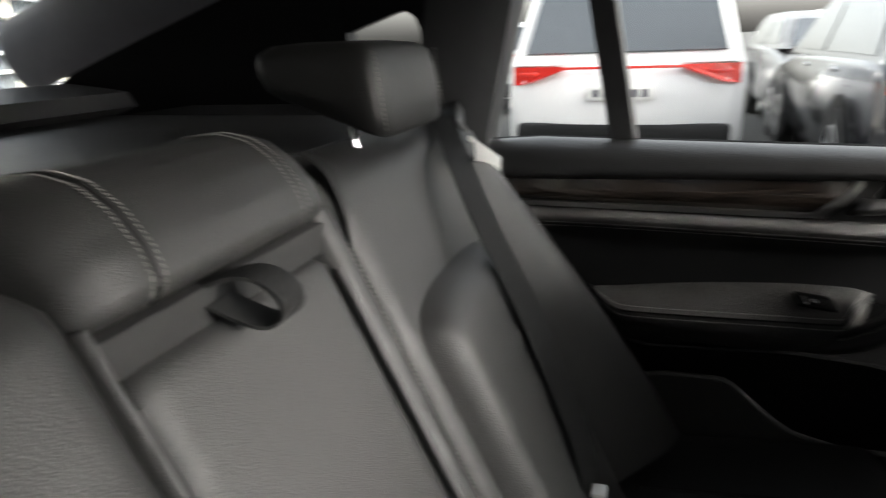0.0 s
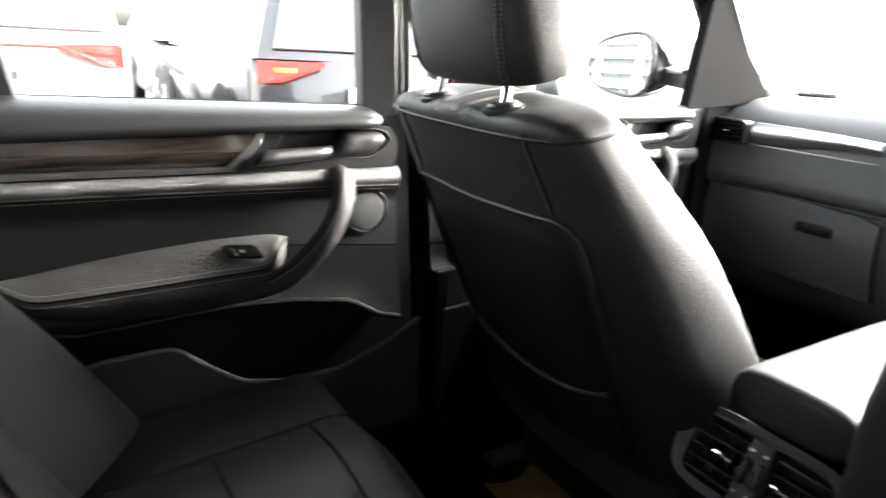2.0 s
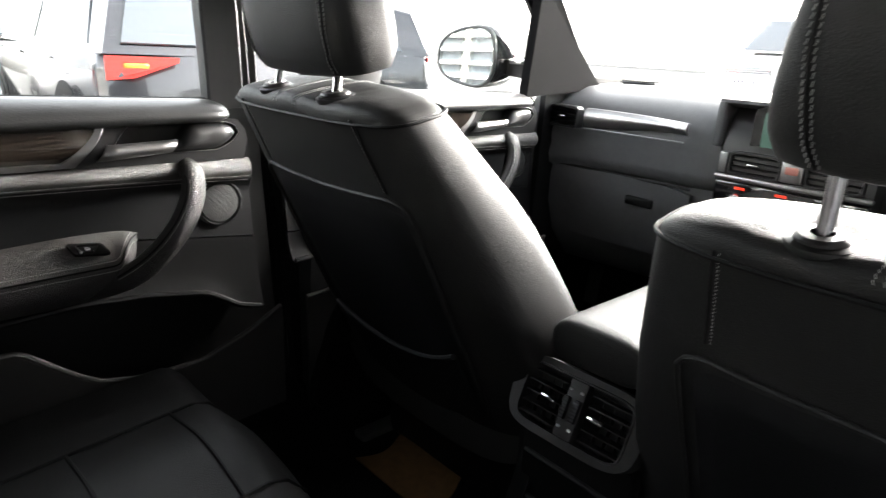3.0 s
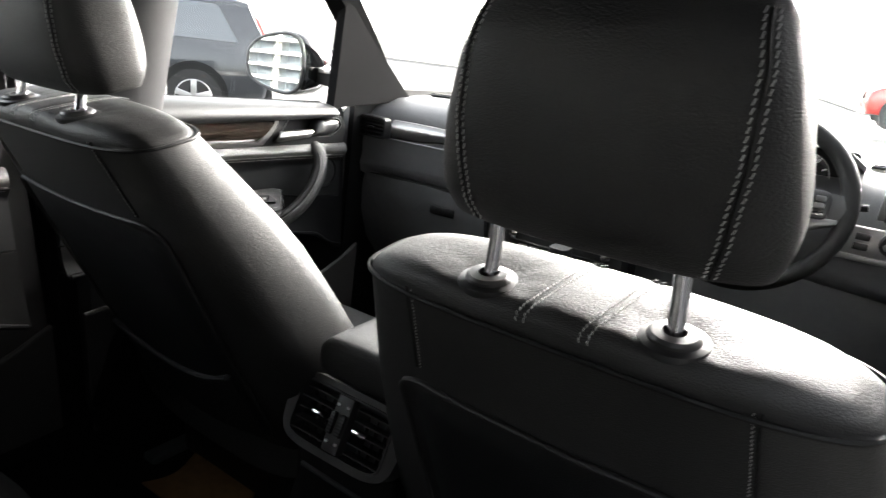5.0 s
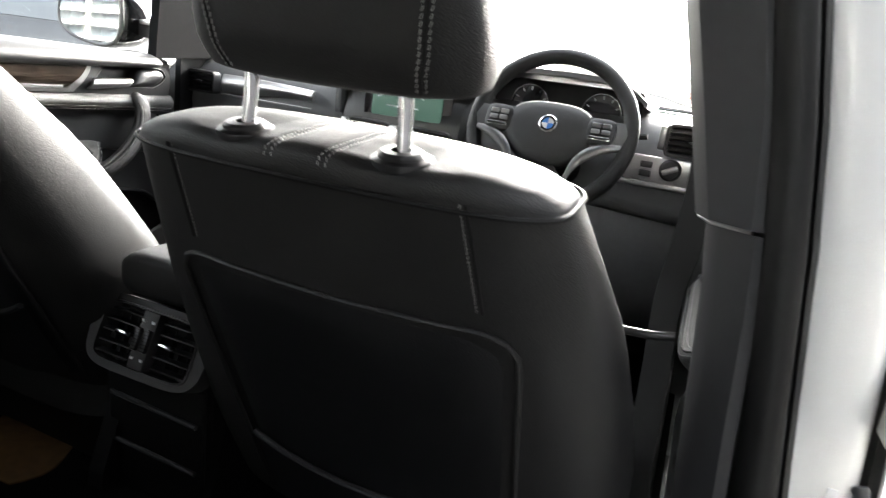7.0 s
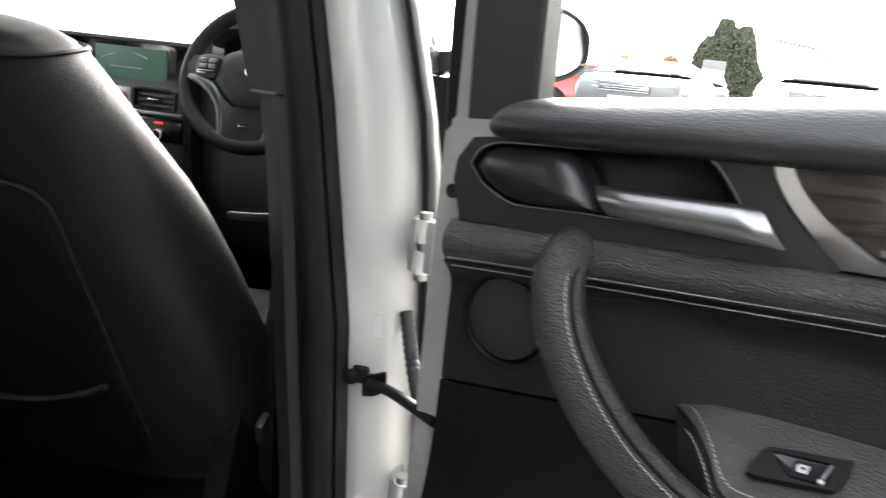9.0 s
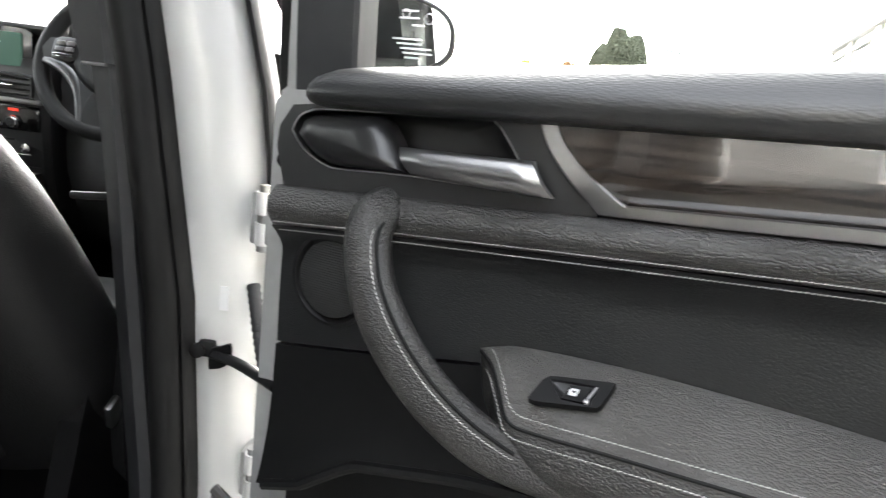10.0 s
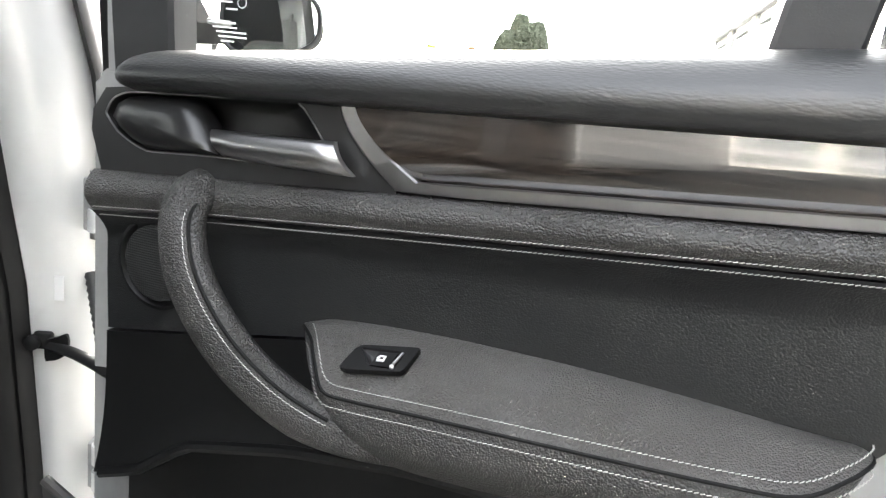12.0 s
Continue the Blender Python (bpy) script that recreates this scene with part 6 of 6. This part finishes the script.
# ---- outside ----
ASPHALT = material("grey_yard_tarmac", (0.065, 0.065, 0.063), 0.9, bump=(("noise", 40, 0.01),), tint=0.25)
TYRE = material("tyre_rubber", (0.02, 0.02, 0.02), 0.8, tint=0.2)
RIM = material("alloy_rim", (0.5, 0.5, 0.5), 0.35, metal=0.8)
CAR_GLASS = material("dark_car_glass", (0.06, 0.07, 0.08), 0.06, coat=1.0)
RED_LAMP = material("red_lamp", (0.62, 0.03, 0.02), 0.15, coat=1.0)
AMBER_LAMP = material("amber_lamp", (0.9, 0.25, 0.03), 0.2, coat=1.0)
CLEAR_LAMP = material("clear_lamp", (0.7, 0.7, 0.7), 0.1, coat=1.0)
PLATE_WHITE = material("plate_white", (0.72, 0.72, 0.70), 0.5)
PLATE_DARK = material("plate_marks", (0.08, 0.08, 0.10), 0.6)


def rise(x, y):
    """Height of the yard: flat round the car, climbing ahead of it."""
    t = min(1.0, max(0.0, (y - 2.4) / 5.2)) * min(1.0, max(0.0, (x + 5.5) / 3.0))
    dip = 1 - 0.42 * math.exp(-((x - 0.2) / 2.2) ** 2)
    return (0.88 * t * t * (3 - 2 * t) + 0.022 * max(0.0, y - 7.6)) * dip + 0.02 * max(0.0, x - 3.0) + 0.010 * min(6.0, max(0.0, -x - 1.5))


bm = bmesh.new()
steps = [-900, -300, -100, -40, -20, -10, -6, -4, -3, -2, -1, 0, 1, 2, 2.4, 3, 3.6, 4.2, 4.8, 5.4, 6, 6.6, 7.2, 7.8, 9, 11, 14, 20, 30, 50, 80, 150, 400, 900]
grid_v = [[bm.verts.new((x, y, rise(min(x, 60), min(y, 120)))) for x in steps] for y in steps]
add_faces(bm, grid_v, False)
tagged(part("ground", bm, ASPHALT, None, "grey tarmac of a car yard", angle=60), category="ground", kind="structure")


def wheel_part(root, x, y, r, m):
    w = part("wheel", loft([super_ring(q, q, 2, 28, lambda a, b, o=o: m @ Vector((x + o, y + a, r + b))) for q, o in ((r * 0.7, -0.09), (r, -0.08), (r, 0.08), (r * 0.7, 0.09))]), TYRE, root, "", angle=40)
    s_ = 1 if x > 0 else -1
    part("rim", loft([super_ring(q, q, 2, 28, lambda a, b, o=o: m @ Vector((x + s_ * o, y + a, r + b))) for q, o in ((r * 0.68, 0.085), (r * 0.64, 0.095), (r * 0.55, 0.07), (r * 0.12, 0.085))]), RIM, w)
    for k in range(5):
        t = 2 * math.pi * k / 5
        part("rim_spoke", box(0.02, 0.07, r * 0.56, m @ Vector((x + s_ * 0.088, y + r * 0.34 * math.sin(t), r + r * 0.34 * math.cos(t))), 0.008, turn=m.to_3x3() @ Euler((-t, 0, 0)).to_matrix()), RIM, w)


def parked_car(label, x, y, heading, colour, L=4.5, W=1.82, Hh=1.65, hatch=True, rear_lamps="wide", wreck=False, rough=0.25):
    """A parked car; it faces heading (degrees, 0 is +y)."""
    root = thing("parked_car", label, "car", "parked cars", at=pose(x, y, rise(x, y), 0, 0, heading))
    m = Matrix()
    body_mat = material("car_paint", colour, rough, coat=1.0, tint=0.04 if not wreck else 0.5, bump=(("noise", 3, 0.15),) if wreck else ())
    side = [(-L / 2, 0.42), (-L / 2 - 0.02, 0.60), (-L / 2 + 0.01, 0.92), (-L / 2 + 0.06, 1.0), (-L / 2 + 0.5, 1.03), (-0.3, 1.02), (0.75, 1.0), (L / 2 - 0.35, 0.88), (L / 2 - 0.03, 0.72), (L / 2, 0.5), (L / 2 - 0.05, 0.30), (-L / 2 + 0.06, 0.28)]
    rings = []
    for k in (-1, -0.97, -0.85, -0.4, 0, 0.4, 0.85, 0.97, 1):
        inset = 0.10 if abs(k) == 1 else (0.03 if abs(k) > 0.9 else 0)
        rings.append([Vector((k * W / 2, yy * (1 - inset / 3) - 0.06 * (abs(k) ** 3) * (1 if yy > 0 else -1), 0.62 + (zz - 0.62) * (1 - inset * 1.2))) for yy, zz in side])
    body = part("body", loft(rings), body_mat, root, "", angle=45)
    tail = -L / 2 + (0.12 if hatch else 0.9)
    low_ = [(-L / 2 + 0.06, 1.0), (tail + 0.18, Hh - 0.06), (tail + 0.5, Hh), (0.2, Hh - 0.01), (0.62, Hh - 0.10), (1.25, 1.0)]
    rings = []
    for k in (-1, -0.94, -0.5, 0, 0.5, 0.94, 1):
        rings.append([Vector((k * W / 2 * (0.96 - 0.20 * (zz - 1.0) / (Hh - 1.0)), yy, zz - (0.03 if abs(k) == 1 and zz > 1.05 else 0))) for yy, zz in low_])
    part("cabin", loft(rings), body_mat, root, "", angle=40)
    q = lambda a, t: Vector((low_[a][0] + (low_[a + 1][0] - low_[a][0]) * t, low_[a][1] + (low_[a + 1][1] - low_[a][1]) * t))  # noqa: E731
    wd = lambda z: W / 2 * (0.96 - 0.20 * (z - 1.0) / (Hh - 1.0))  # noqa: E731
    for nm, a, t0, t1, o in (("rear_window", 0, 0.12, 0.92, -0.02), ("windscreen", 4, 0.06, 0.94, 0.02)):
        def pane_(i, j):
            p = q(a, t0 + (t1 - t0) * j)
            return Vector(((2 * i - 1) * (wd(p.y) - 0.10), p.x + o, p.y + 0.012))
        part(nm, sheet(pane_, 8, 4, (0, 0.01, -0.01)), CAR_GLASS, root, "dark glass")
    for sx in (-1, 1):
        for y0, y1 in ((-L / 2 + 0.42, -0.32), (-0.24, 0.92)):
            def win(i, j):
                z = 1.05 + (Hh - 1.17) * j
                yy = y0 + (y1 - y0) * i
                if y1 > 0.5:
                    yy = y0 + (y1 - y0 - 0.50 * j) * i
                elif y0 < -1:
                    yy = y0 + 0.25 * j + (y1 - y0 - 0.25 * j) * i
                return Vector((sx * (wd(z) + 0.008), yy, z))
            part("side_window", sheet(win, 4, 4, (-sx * 0.01, 0, 0)), CAR_GLASS, root, "dark side glass")
        for yy in (-0.95, 0.15):
            part("door_handle", box(0.03, 0.18, 0.03, (sx * (W / 2 + 0.005), yy, 0.93), 0.01), CHROME if not wreck else body_mat, root)
        for yy in (-L * 0.29, L * 0.31):
            part("wheel_arch", loft([super_ring(r_, r_, 2, 24, lambda a, b: Vector((sx * (W / 2 + o_), yy + a, 0.36 + max(b, -0.2)))) for r_, o_ in ((0.42, -0.10), (0.42, 0.006), (0.38, 0.008))]), PLASTIC, root)
            wheel_part(root, sx * (W / 2 - 0.06), yy, 0.34, m)
        # lamps
        rl = part("tail_lamp", loft([[Vector((sx * (W / 2 - 0.05 - a), -L / 2 - 0.005 + (0.10 if a < 0.05 else 0.0) - 0.03, 0.93 + b)) for a, b in pts] for pts in ([(0.0, 0.06), (0.0, -0.09), (0.14, -0.07), (0.42, 0.03), (0.42, 0.06)],)] * 1 + [[Vector((sx * (W / 2 - 0.05 - a), -L / 2 + 0.08, 0.93 + b)) for a, b in [(0.0, 0.06), (0.0, -0.09), (0.14, -0.07), (0.42, 0.03), (0.42, 0.06)]]]), RED_LAMP, root, "red tail lamp", smooth=False)
        part("lamp_insert", box(0.15, 0.02, 0.03, (sx * (W / 2 - 0.20), -L / 2 - 0.045, 0.935), 0.006), AMBER_LAMP if rear_lamps != "wide" else RED_LAMP, rl)
        part("headlamp", loft([[Vector((sx * (W / 2 - 0.06 - a), L / 2 - 0.10 + o_ - (0.10 if a < 0.1 else 0), 0.76 + b)) for a, b in ((0.0, 0.06), (0.0, -0.02), (0.30, -0.05), (0.36, 0.02))] for o_ in (-0.06, 0.06)]), CLEAR_LAMP, root, "clear headlamp", smooth=False)
    if rear_lamps == "wide":
        part("lamp_strip", box(W - 0.9, 0.02, 0.022, (0, -L / 2 - 0.028, 0.975), 0.004), RED_LAMP, root, "thin red lamp strip")
    part("rear_bumper", box(W * 0.9, 0.12, 0.24, (0, -L / 2 + 0.03, 0.42), 0.04), PLASTIC if not wreck else body_mat, root, "dark rear bumper")
    for sy in (-1, 1):
        pl = part("number_plate", box(0.52, 0.012, 0.11, (0, sy * (L / 2 + 0.045 - (0.02 if sy > 0 else 0)), 0.78 if sy < 0 else 0.46), 0.004), PLATE_WHITE, root, "pale number plate")
        for k in range(6):
            part("plate_bar", box(0.045, 0.004, 0.06, (-0.19 + 0.075 * k, sy * (L / 2 + 0.052 - (0.02 if sy > 0 else 0)), 0.78 if sy < 0 else 0.46)), PLATE_DARK, pl)
    gr = part("grille", box(W * 0.5, 0.04, 0.16, (0, L / 2 - 0.02, 0.66), 0.02), GLOSS_BLACK, root, "dark grille")
    for k in range(4):
        part("grille_bar", box(W * 0.48, 0.02, 0.014, (0, L / 2 + 0.005, 0.60 + 0.04 * k), 0.004), CHROME, gr)
    part("roof_aerial", box(0.03, 0.12, 0.05, (0, -L / 2 + 0.7, Hh + 0.02), 0.012), body_mat, root)
    return root


# running gear and nose of the car that the camera sits in
gear = thing("car_running_gear", "black tyres with alloy rims under the white car", "car")
for sx in (-1, 1):
    for yy in (-1.42, 1.42):
        wheel_part(gear, sx * 0.80, yy, 0.36, Matrix())
part("underbody", box(1.5, 3.6, 0.10, (0, 0.0, 0.24), 0.03), PLASTIC, gear)
nose = thing("car_nose", "white front end of the car with black grille", "car")
part("front_bumper", loft([super_ring(0.90 * k, 0.34, 4, 40, lambda a, b, y=y: Vector((a, y - 0.20 * (abs(a) / 0.9) ** 3, 0.62 + b))) for k, y in ((1.0, 1.60), (1.0, 2.20), (0.97, 2.42), (0.85, 2.50))]), PAINT, nose, "", angle=50)
part("grille", box(0.70, 0.04, 0.22, (0, 2.50, 0.72), 0.04), GLOSS_BLACK, nose, "black grille")


WHITE = (0.74, 0.74, 0.74)
parked_car("white people carrier with red tail lamps and a light strip", -7.25, -1.11, 90, WHITE, L=4.5, W=1.85, Hh=1.75)
parked_car("black estate car with red and amber tail lamps", -6.15, 1.33, 89, (0.02, 0.02, 0.024), L=4.5, W=1.82, Hh=1.55, rear_lamps="split")
parked_car("dark blue car parked side-on", -8.15, 3.75, 145, (0.014, 0.017, 0.022), L=4.5, W=1.85, Hh=1.6, rear_lamps="split")
wreck = parked_car("crash-damaged grey car with missing front panels", -9.6, 1.35, -90, (0.25, 0.25, 0.25), L=4.2, W=1.75, Hh=1.45, wreck=True, rough=0.6)
random.seed(5)
for k in range(26):
    nm, mt = random.choice((("torn_panel", PAINT), ("bent_bar", PLASTIC), ("torn_panel", STEEL), ("bent_bar", RIM), ("loose_pipe", SATIN_BLACK)))
    part(nm, box(random.uniform(0.05, 0.4), random.uniform(0.03, 0.2), random.uniform(0.03, 0.25), (random.uniform(-0.8, 0.8), 2.05 + random.uniform(-0.35, 0.25), random.uniform(0.3, 1.15)), 0.01, turn=Euler([random.uniform(-0.8, 0.8) for _ in range(3)]).to_matrix()), mt, wreck)
parked_car("white van-like car with a chrome-barred grille", -4.4, 13.8, 172, WHITE, Hh=1.75)
parked_car("bright red hatchback with alloy wheels", 1.9, 15.3, 96, (0.6, 0.03, 0.02), L=3.8, Hh=1.38)
parked_car("silver saloon behind the far row", 4.6, 18.6, 170, (0.16, 0.165, 0.17), Hh=1.42)
parked_car("silver convertible-topped car in the far row", 2.9, 13.2, 160, (0.13, 0.135, 0.145), Hh=1.32)
parked_car("silver saloon in the far row", 6.1, 13.4, 172, (0.13, 0.132, 0.135), Hh=1.40)
parked_car("black van with raised rear in the far row", 10.4, 13.6, 200, (0.03, 0.03, 0.03), Hh=1.8)
parked_car("white car in the far row", -5.2, 17.0, 185, WHITE, Hh=1.5)
parked_car("red car behind the parked estate", -11.5, 8.0, 60, (0.55, 0.04, 0.03), Hh=1.5)
parked_car("white car at the back of the yard", -12.5, -2.5, 80, WHITE, Hh=1.5)

# trees
# conifer base colour is lifted, with distance haze put into it
LEAF_HAZED = material("hazed_conifer_leaves", (0.085, 0.095, 0.062), 0.8, tint=0.4)
LEAF_GOLD = material("autumn_leaves", (0.26, 0.15, 0.07), 0.8, tint=0.4)
LEAF_GREEN = material("pale_green_leaves", (0.30, 0.32, 0.08), 0.8, tint=0.4)
BARK = material("bark", (0.10, 0.08, 0.06), 0.9, tint=0.3, bump=(("noise", 20, 0.02),))


def tree(label, x, y, h, lobes, mat, leaves=2600, leaf=0.35, seed=1):
    """lobes: rows of (dx, dy, base height share, top share, radius): pointed clumps that make up the crown."""
    rnd = random.Random(seed)
    z0 = rise(min(x, 60), min(y, 120))
    root = thing("tree", label, "tree", "trees", at=Matrix.Translation((x, y, z0 - 0.1)))
    tr = part("trunk", tube([Vector((0.1 * math.sin(i), 0.08 * math.cos(2 * i), h * 0.8 * i / 8)) for i in range(9)], 0.2, 10, radii=[0.035 * h * (1 - i / 9) for i in range(9)]), BARK, root)
    for k in range(7):
        a, z = k * 2.4, h * (0.15 + 0.09 * k)
        part("limb", tube([Vector((0, 0, z)), Vector((math.cos(a) * h * 0.1, math.sin(a) * h * 0.1, z + h * 0.06)), Vector((math.cos(a) * h * 0.17, math.sin(a) * h * 0.17, z + h * 0.14))], 0.05, 6, radii=[0.10, 0.06, 0.02]), BARK, tr)
    verts, faces = [], []
    for k in range(leaves):
        dx, dy, b0, b1, rad = rnd.choice(lobes)
        t = rnd.random() ** 0.8
        prof = math.sin(math.pi * min(1, 0.12 + 0.88 * (1 - t)) * 0.62) * (1 - 0.25 * t)
        rr_ = rad * prof * (0.55 + 0.45 * math.sqrt(rnd.random())) * (1 + 0.15 * math.sin(9 * t + dx * 5))
        a = rnd.uniform(0, 2 * math.pi)
        c = Vector((dx + rr_ * math.cos(a), dy + rr_ * math.sin(a), h * (b0 + (b1 - b0) * t)))
        e = Euler([rnd.uniform(-1.2, 1.2) for _ in range(3)]).to_matrix()
        s = leaf * rnd.uniform(0.5, 1.2)
        i0 = len(verts)
        verts += [c + e @ Vector(v) * s for v in ((-0.5, 0, 0), (0, -0.28, 0.1), (0.5, 0, 0), (0, 0.28, 0.1), (0, 0, 0.45))]
        faces += [(i0, i0 + 1, i0 + 4), (i0 + 1, i0 + 2, i0 + 4), (i0 + 2, i0 + 3, i0 + 4), (i0 + 3, i0, i0 + 4)]
    me = bpy.data.meshes.new("crown")
    me.from_pydata(verts, [], faces)
    me.materials.append(mat)
    cr = new("crown", me)
    cr.parent = root
    tagged(cr, kind="stuff")


tree("dark clipped conifer with a forked top", 13.9, 56.5, 7.5, [(-0.4, 0, 0.0, 1.0, 2.6), (1.2, 0.2, 0.0, 0.95, 2.1), (0.1, 0, 0.0, 0.92, 3.5), (-1.3, 0, 0, 0.82, 2.4), (1.8, 0, 0, 0.74, 1.8)], LEAF_HAZED, 30000, 0.34, 3)
tree("small tree in orange autumn leaf", 9.0, 52, 4.1, [(0, 0, 0.2, 1.0, 2.0), (1.2, 0, 0.2, 0.9, 1.5), (-1.0, 0, 0.2, 0.85, 1.4)], LEAF_GOLD, 4500, 0.24, 4)
tree("small yellow-green leafy tree", 5.6, 52, 3.9, [(0, 0, 0.2, 1.0, 1.5), (0.9, 0, 0.2, 0.85, 1.2)], LEAF_GREEN, 3500, 0.24, 5)
tree("low dark tree in the far hedge", 7.2, 54, 3.6, [(0, 0, 0.1, 1.0, 1.8)], LEAF_HAZED, 1500, 0.4, 6)

# pale building along the yard
RENDER_WALL = material("cream_render", (0.62, 0.60, 0.52), 0.85, bump=(("noise", 12, 0.01),), tint=0.08)
ROOF_GREY = material("grey_roof", (0.30, 0.30, 0.30), 0.8, tint=0.15)
house = thing("building", "cream rendered building with a row of windows", "building", at=pose(14.6, 21.0, rise(14.6, 21.0), 0, 0, -18.8))
EAVES = 6.25 - rise(14.6, 21.0)
part("wall", box(9.0, 27.0, EAVES, (5.0, 0.0, EAVES / 2), 0.03), RENDER_WALL, house)
part("roof", box(9.6, 27.6, 0.30, (5.0, 0.0, EAVES + 0.16), 0.05), ROOF_GREY, house)
part("gutter", tube([Vector((0.16, -13.6, EAVES - 0.06)), Vector((0.16, 13.6, EAVES - 0.06))], 0.08, 8), ROOF_GREY, house)
for k in range(6):
    yy = -10.8 + 4.3 * k
    wn = part("window", box(0.12, 2.3, 3.0, (0.46, yy, EAVES - 2.05), 0.02), ROOF_GREY, house, "grey window surround", smooth=False)
    part("pane", box(0.06, 1.9, 2.7, (0.41, yy, EAVES - 2.05), 0.0), CAR_GLASS, wn, "dark pane", smooth=False)
    part("lintel", box(0.30, 2.5, 0.16, (0.40, yy, EAVES - 0.50), 0.02), ROOF_GREY, wn)
    part("downpipe", tube([Vector((0.36, yy + 1.7, 0.1)), Vector((0.36, yy + 1.7, EAVES - 0.1))], 0.06, 8), ROOF_GREY, house)
    part("pilaster", box(0.25, 0.45, EAVES - 0.12, (0.42, yy - 1.95, EAVES / 2 - 0.02), 0.03), RENDER_WALL, house)
# sign, gantry and lamp posts
sign = thing("yard_sign", "white and grey sign board on a post", "sign", at=pose(7.1, 27.9, rise(7.1, 27.9)))
part("board", box(0.9, 0.08, 1.1, (0, 0, 1.75), 0.02), PLATE_WHITE, sign)
part("header", box(0.9, 0.09, 0.35, (0, -0.01, 2.15), 0.02), ROOF_GREY, sign)
part("post", box(0.09, 0.09, 1.4, (0, 0, 0.6), 0.01), STEEL, sign)
goal = thing("gantry", "thin grey gantry with a cross bar", "gantry", at=pose(9.9, 27.4, rise(9.9, 27.4), 0, 6, 0))
part("post", tube([Vector((0.5, 0, 0)), Vector((0.5, 0, 3.1))], 0.06, 8), STEEL, goal)
part("bar", tube([Vector((-1.2, 0, 3.12)), Vector((0.5, 0, 3.1)), Vector((1.6, 0.5, 2.85))], 0.05, 8, up=(0, 1, 0)), STEEL, goal)
# showroom behind the car, seen in the door mirror
show = thing("showroom", "pale showroom with long white sunshade slats", "building", at=pose(-9.0, -16.0, 0, 0, 0, 20))
part("wall", box(26, 6, 7, (0, -3, 3.5), 0.05), RENDER_WALL, show)
for k in range(14):
    part("slat", box(26, 0.5, 0.10, (0, 0.28, 0.5 + 0.46 * k), 0.02), PAINT, show, "white sunshade slat")
for k in range(12):
    part("window", box(1.7, 0.08, 5.6, (-12 + 2.15 * k, 0.03, 3.2), 0.02), CAR_GLASS, show, "dark glazing bay")
hedge = thing("far_row_wall", "low pale yard wall", "wall", kind="structure")
part("wall", box(60, 0.4, 1.6, (-14, 36, rise(0, 36) + 0.7), 0.05), RENDER_WALL, hedge)
# unseen wall, added to block sky light beside the rear of the car; closes the yard
CLAD = material("dark_shade_wall_panels", (0.055, 0.055, 0.06), 0.7, tint=0.2)
shade_wall = thing("unseen_shade_wall", "dark unseen wall added beside the car to block light", "wall", kind="structure")
part("wall", box(0.3, 10.2, 4.2, (2.75, -4.6, 2.08), 0.02), CLAD, shade_wall)
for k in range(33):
    part("panel", box(0.03, 0.28, 4.1, (2.588, -9.5 + 0.304 * k, 2.06), 0.008), CLAD, shade_wall)
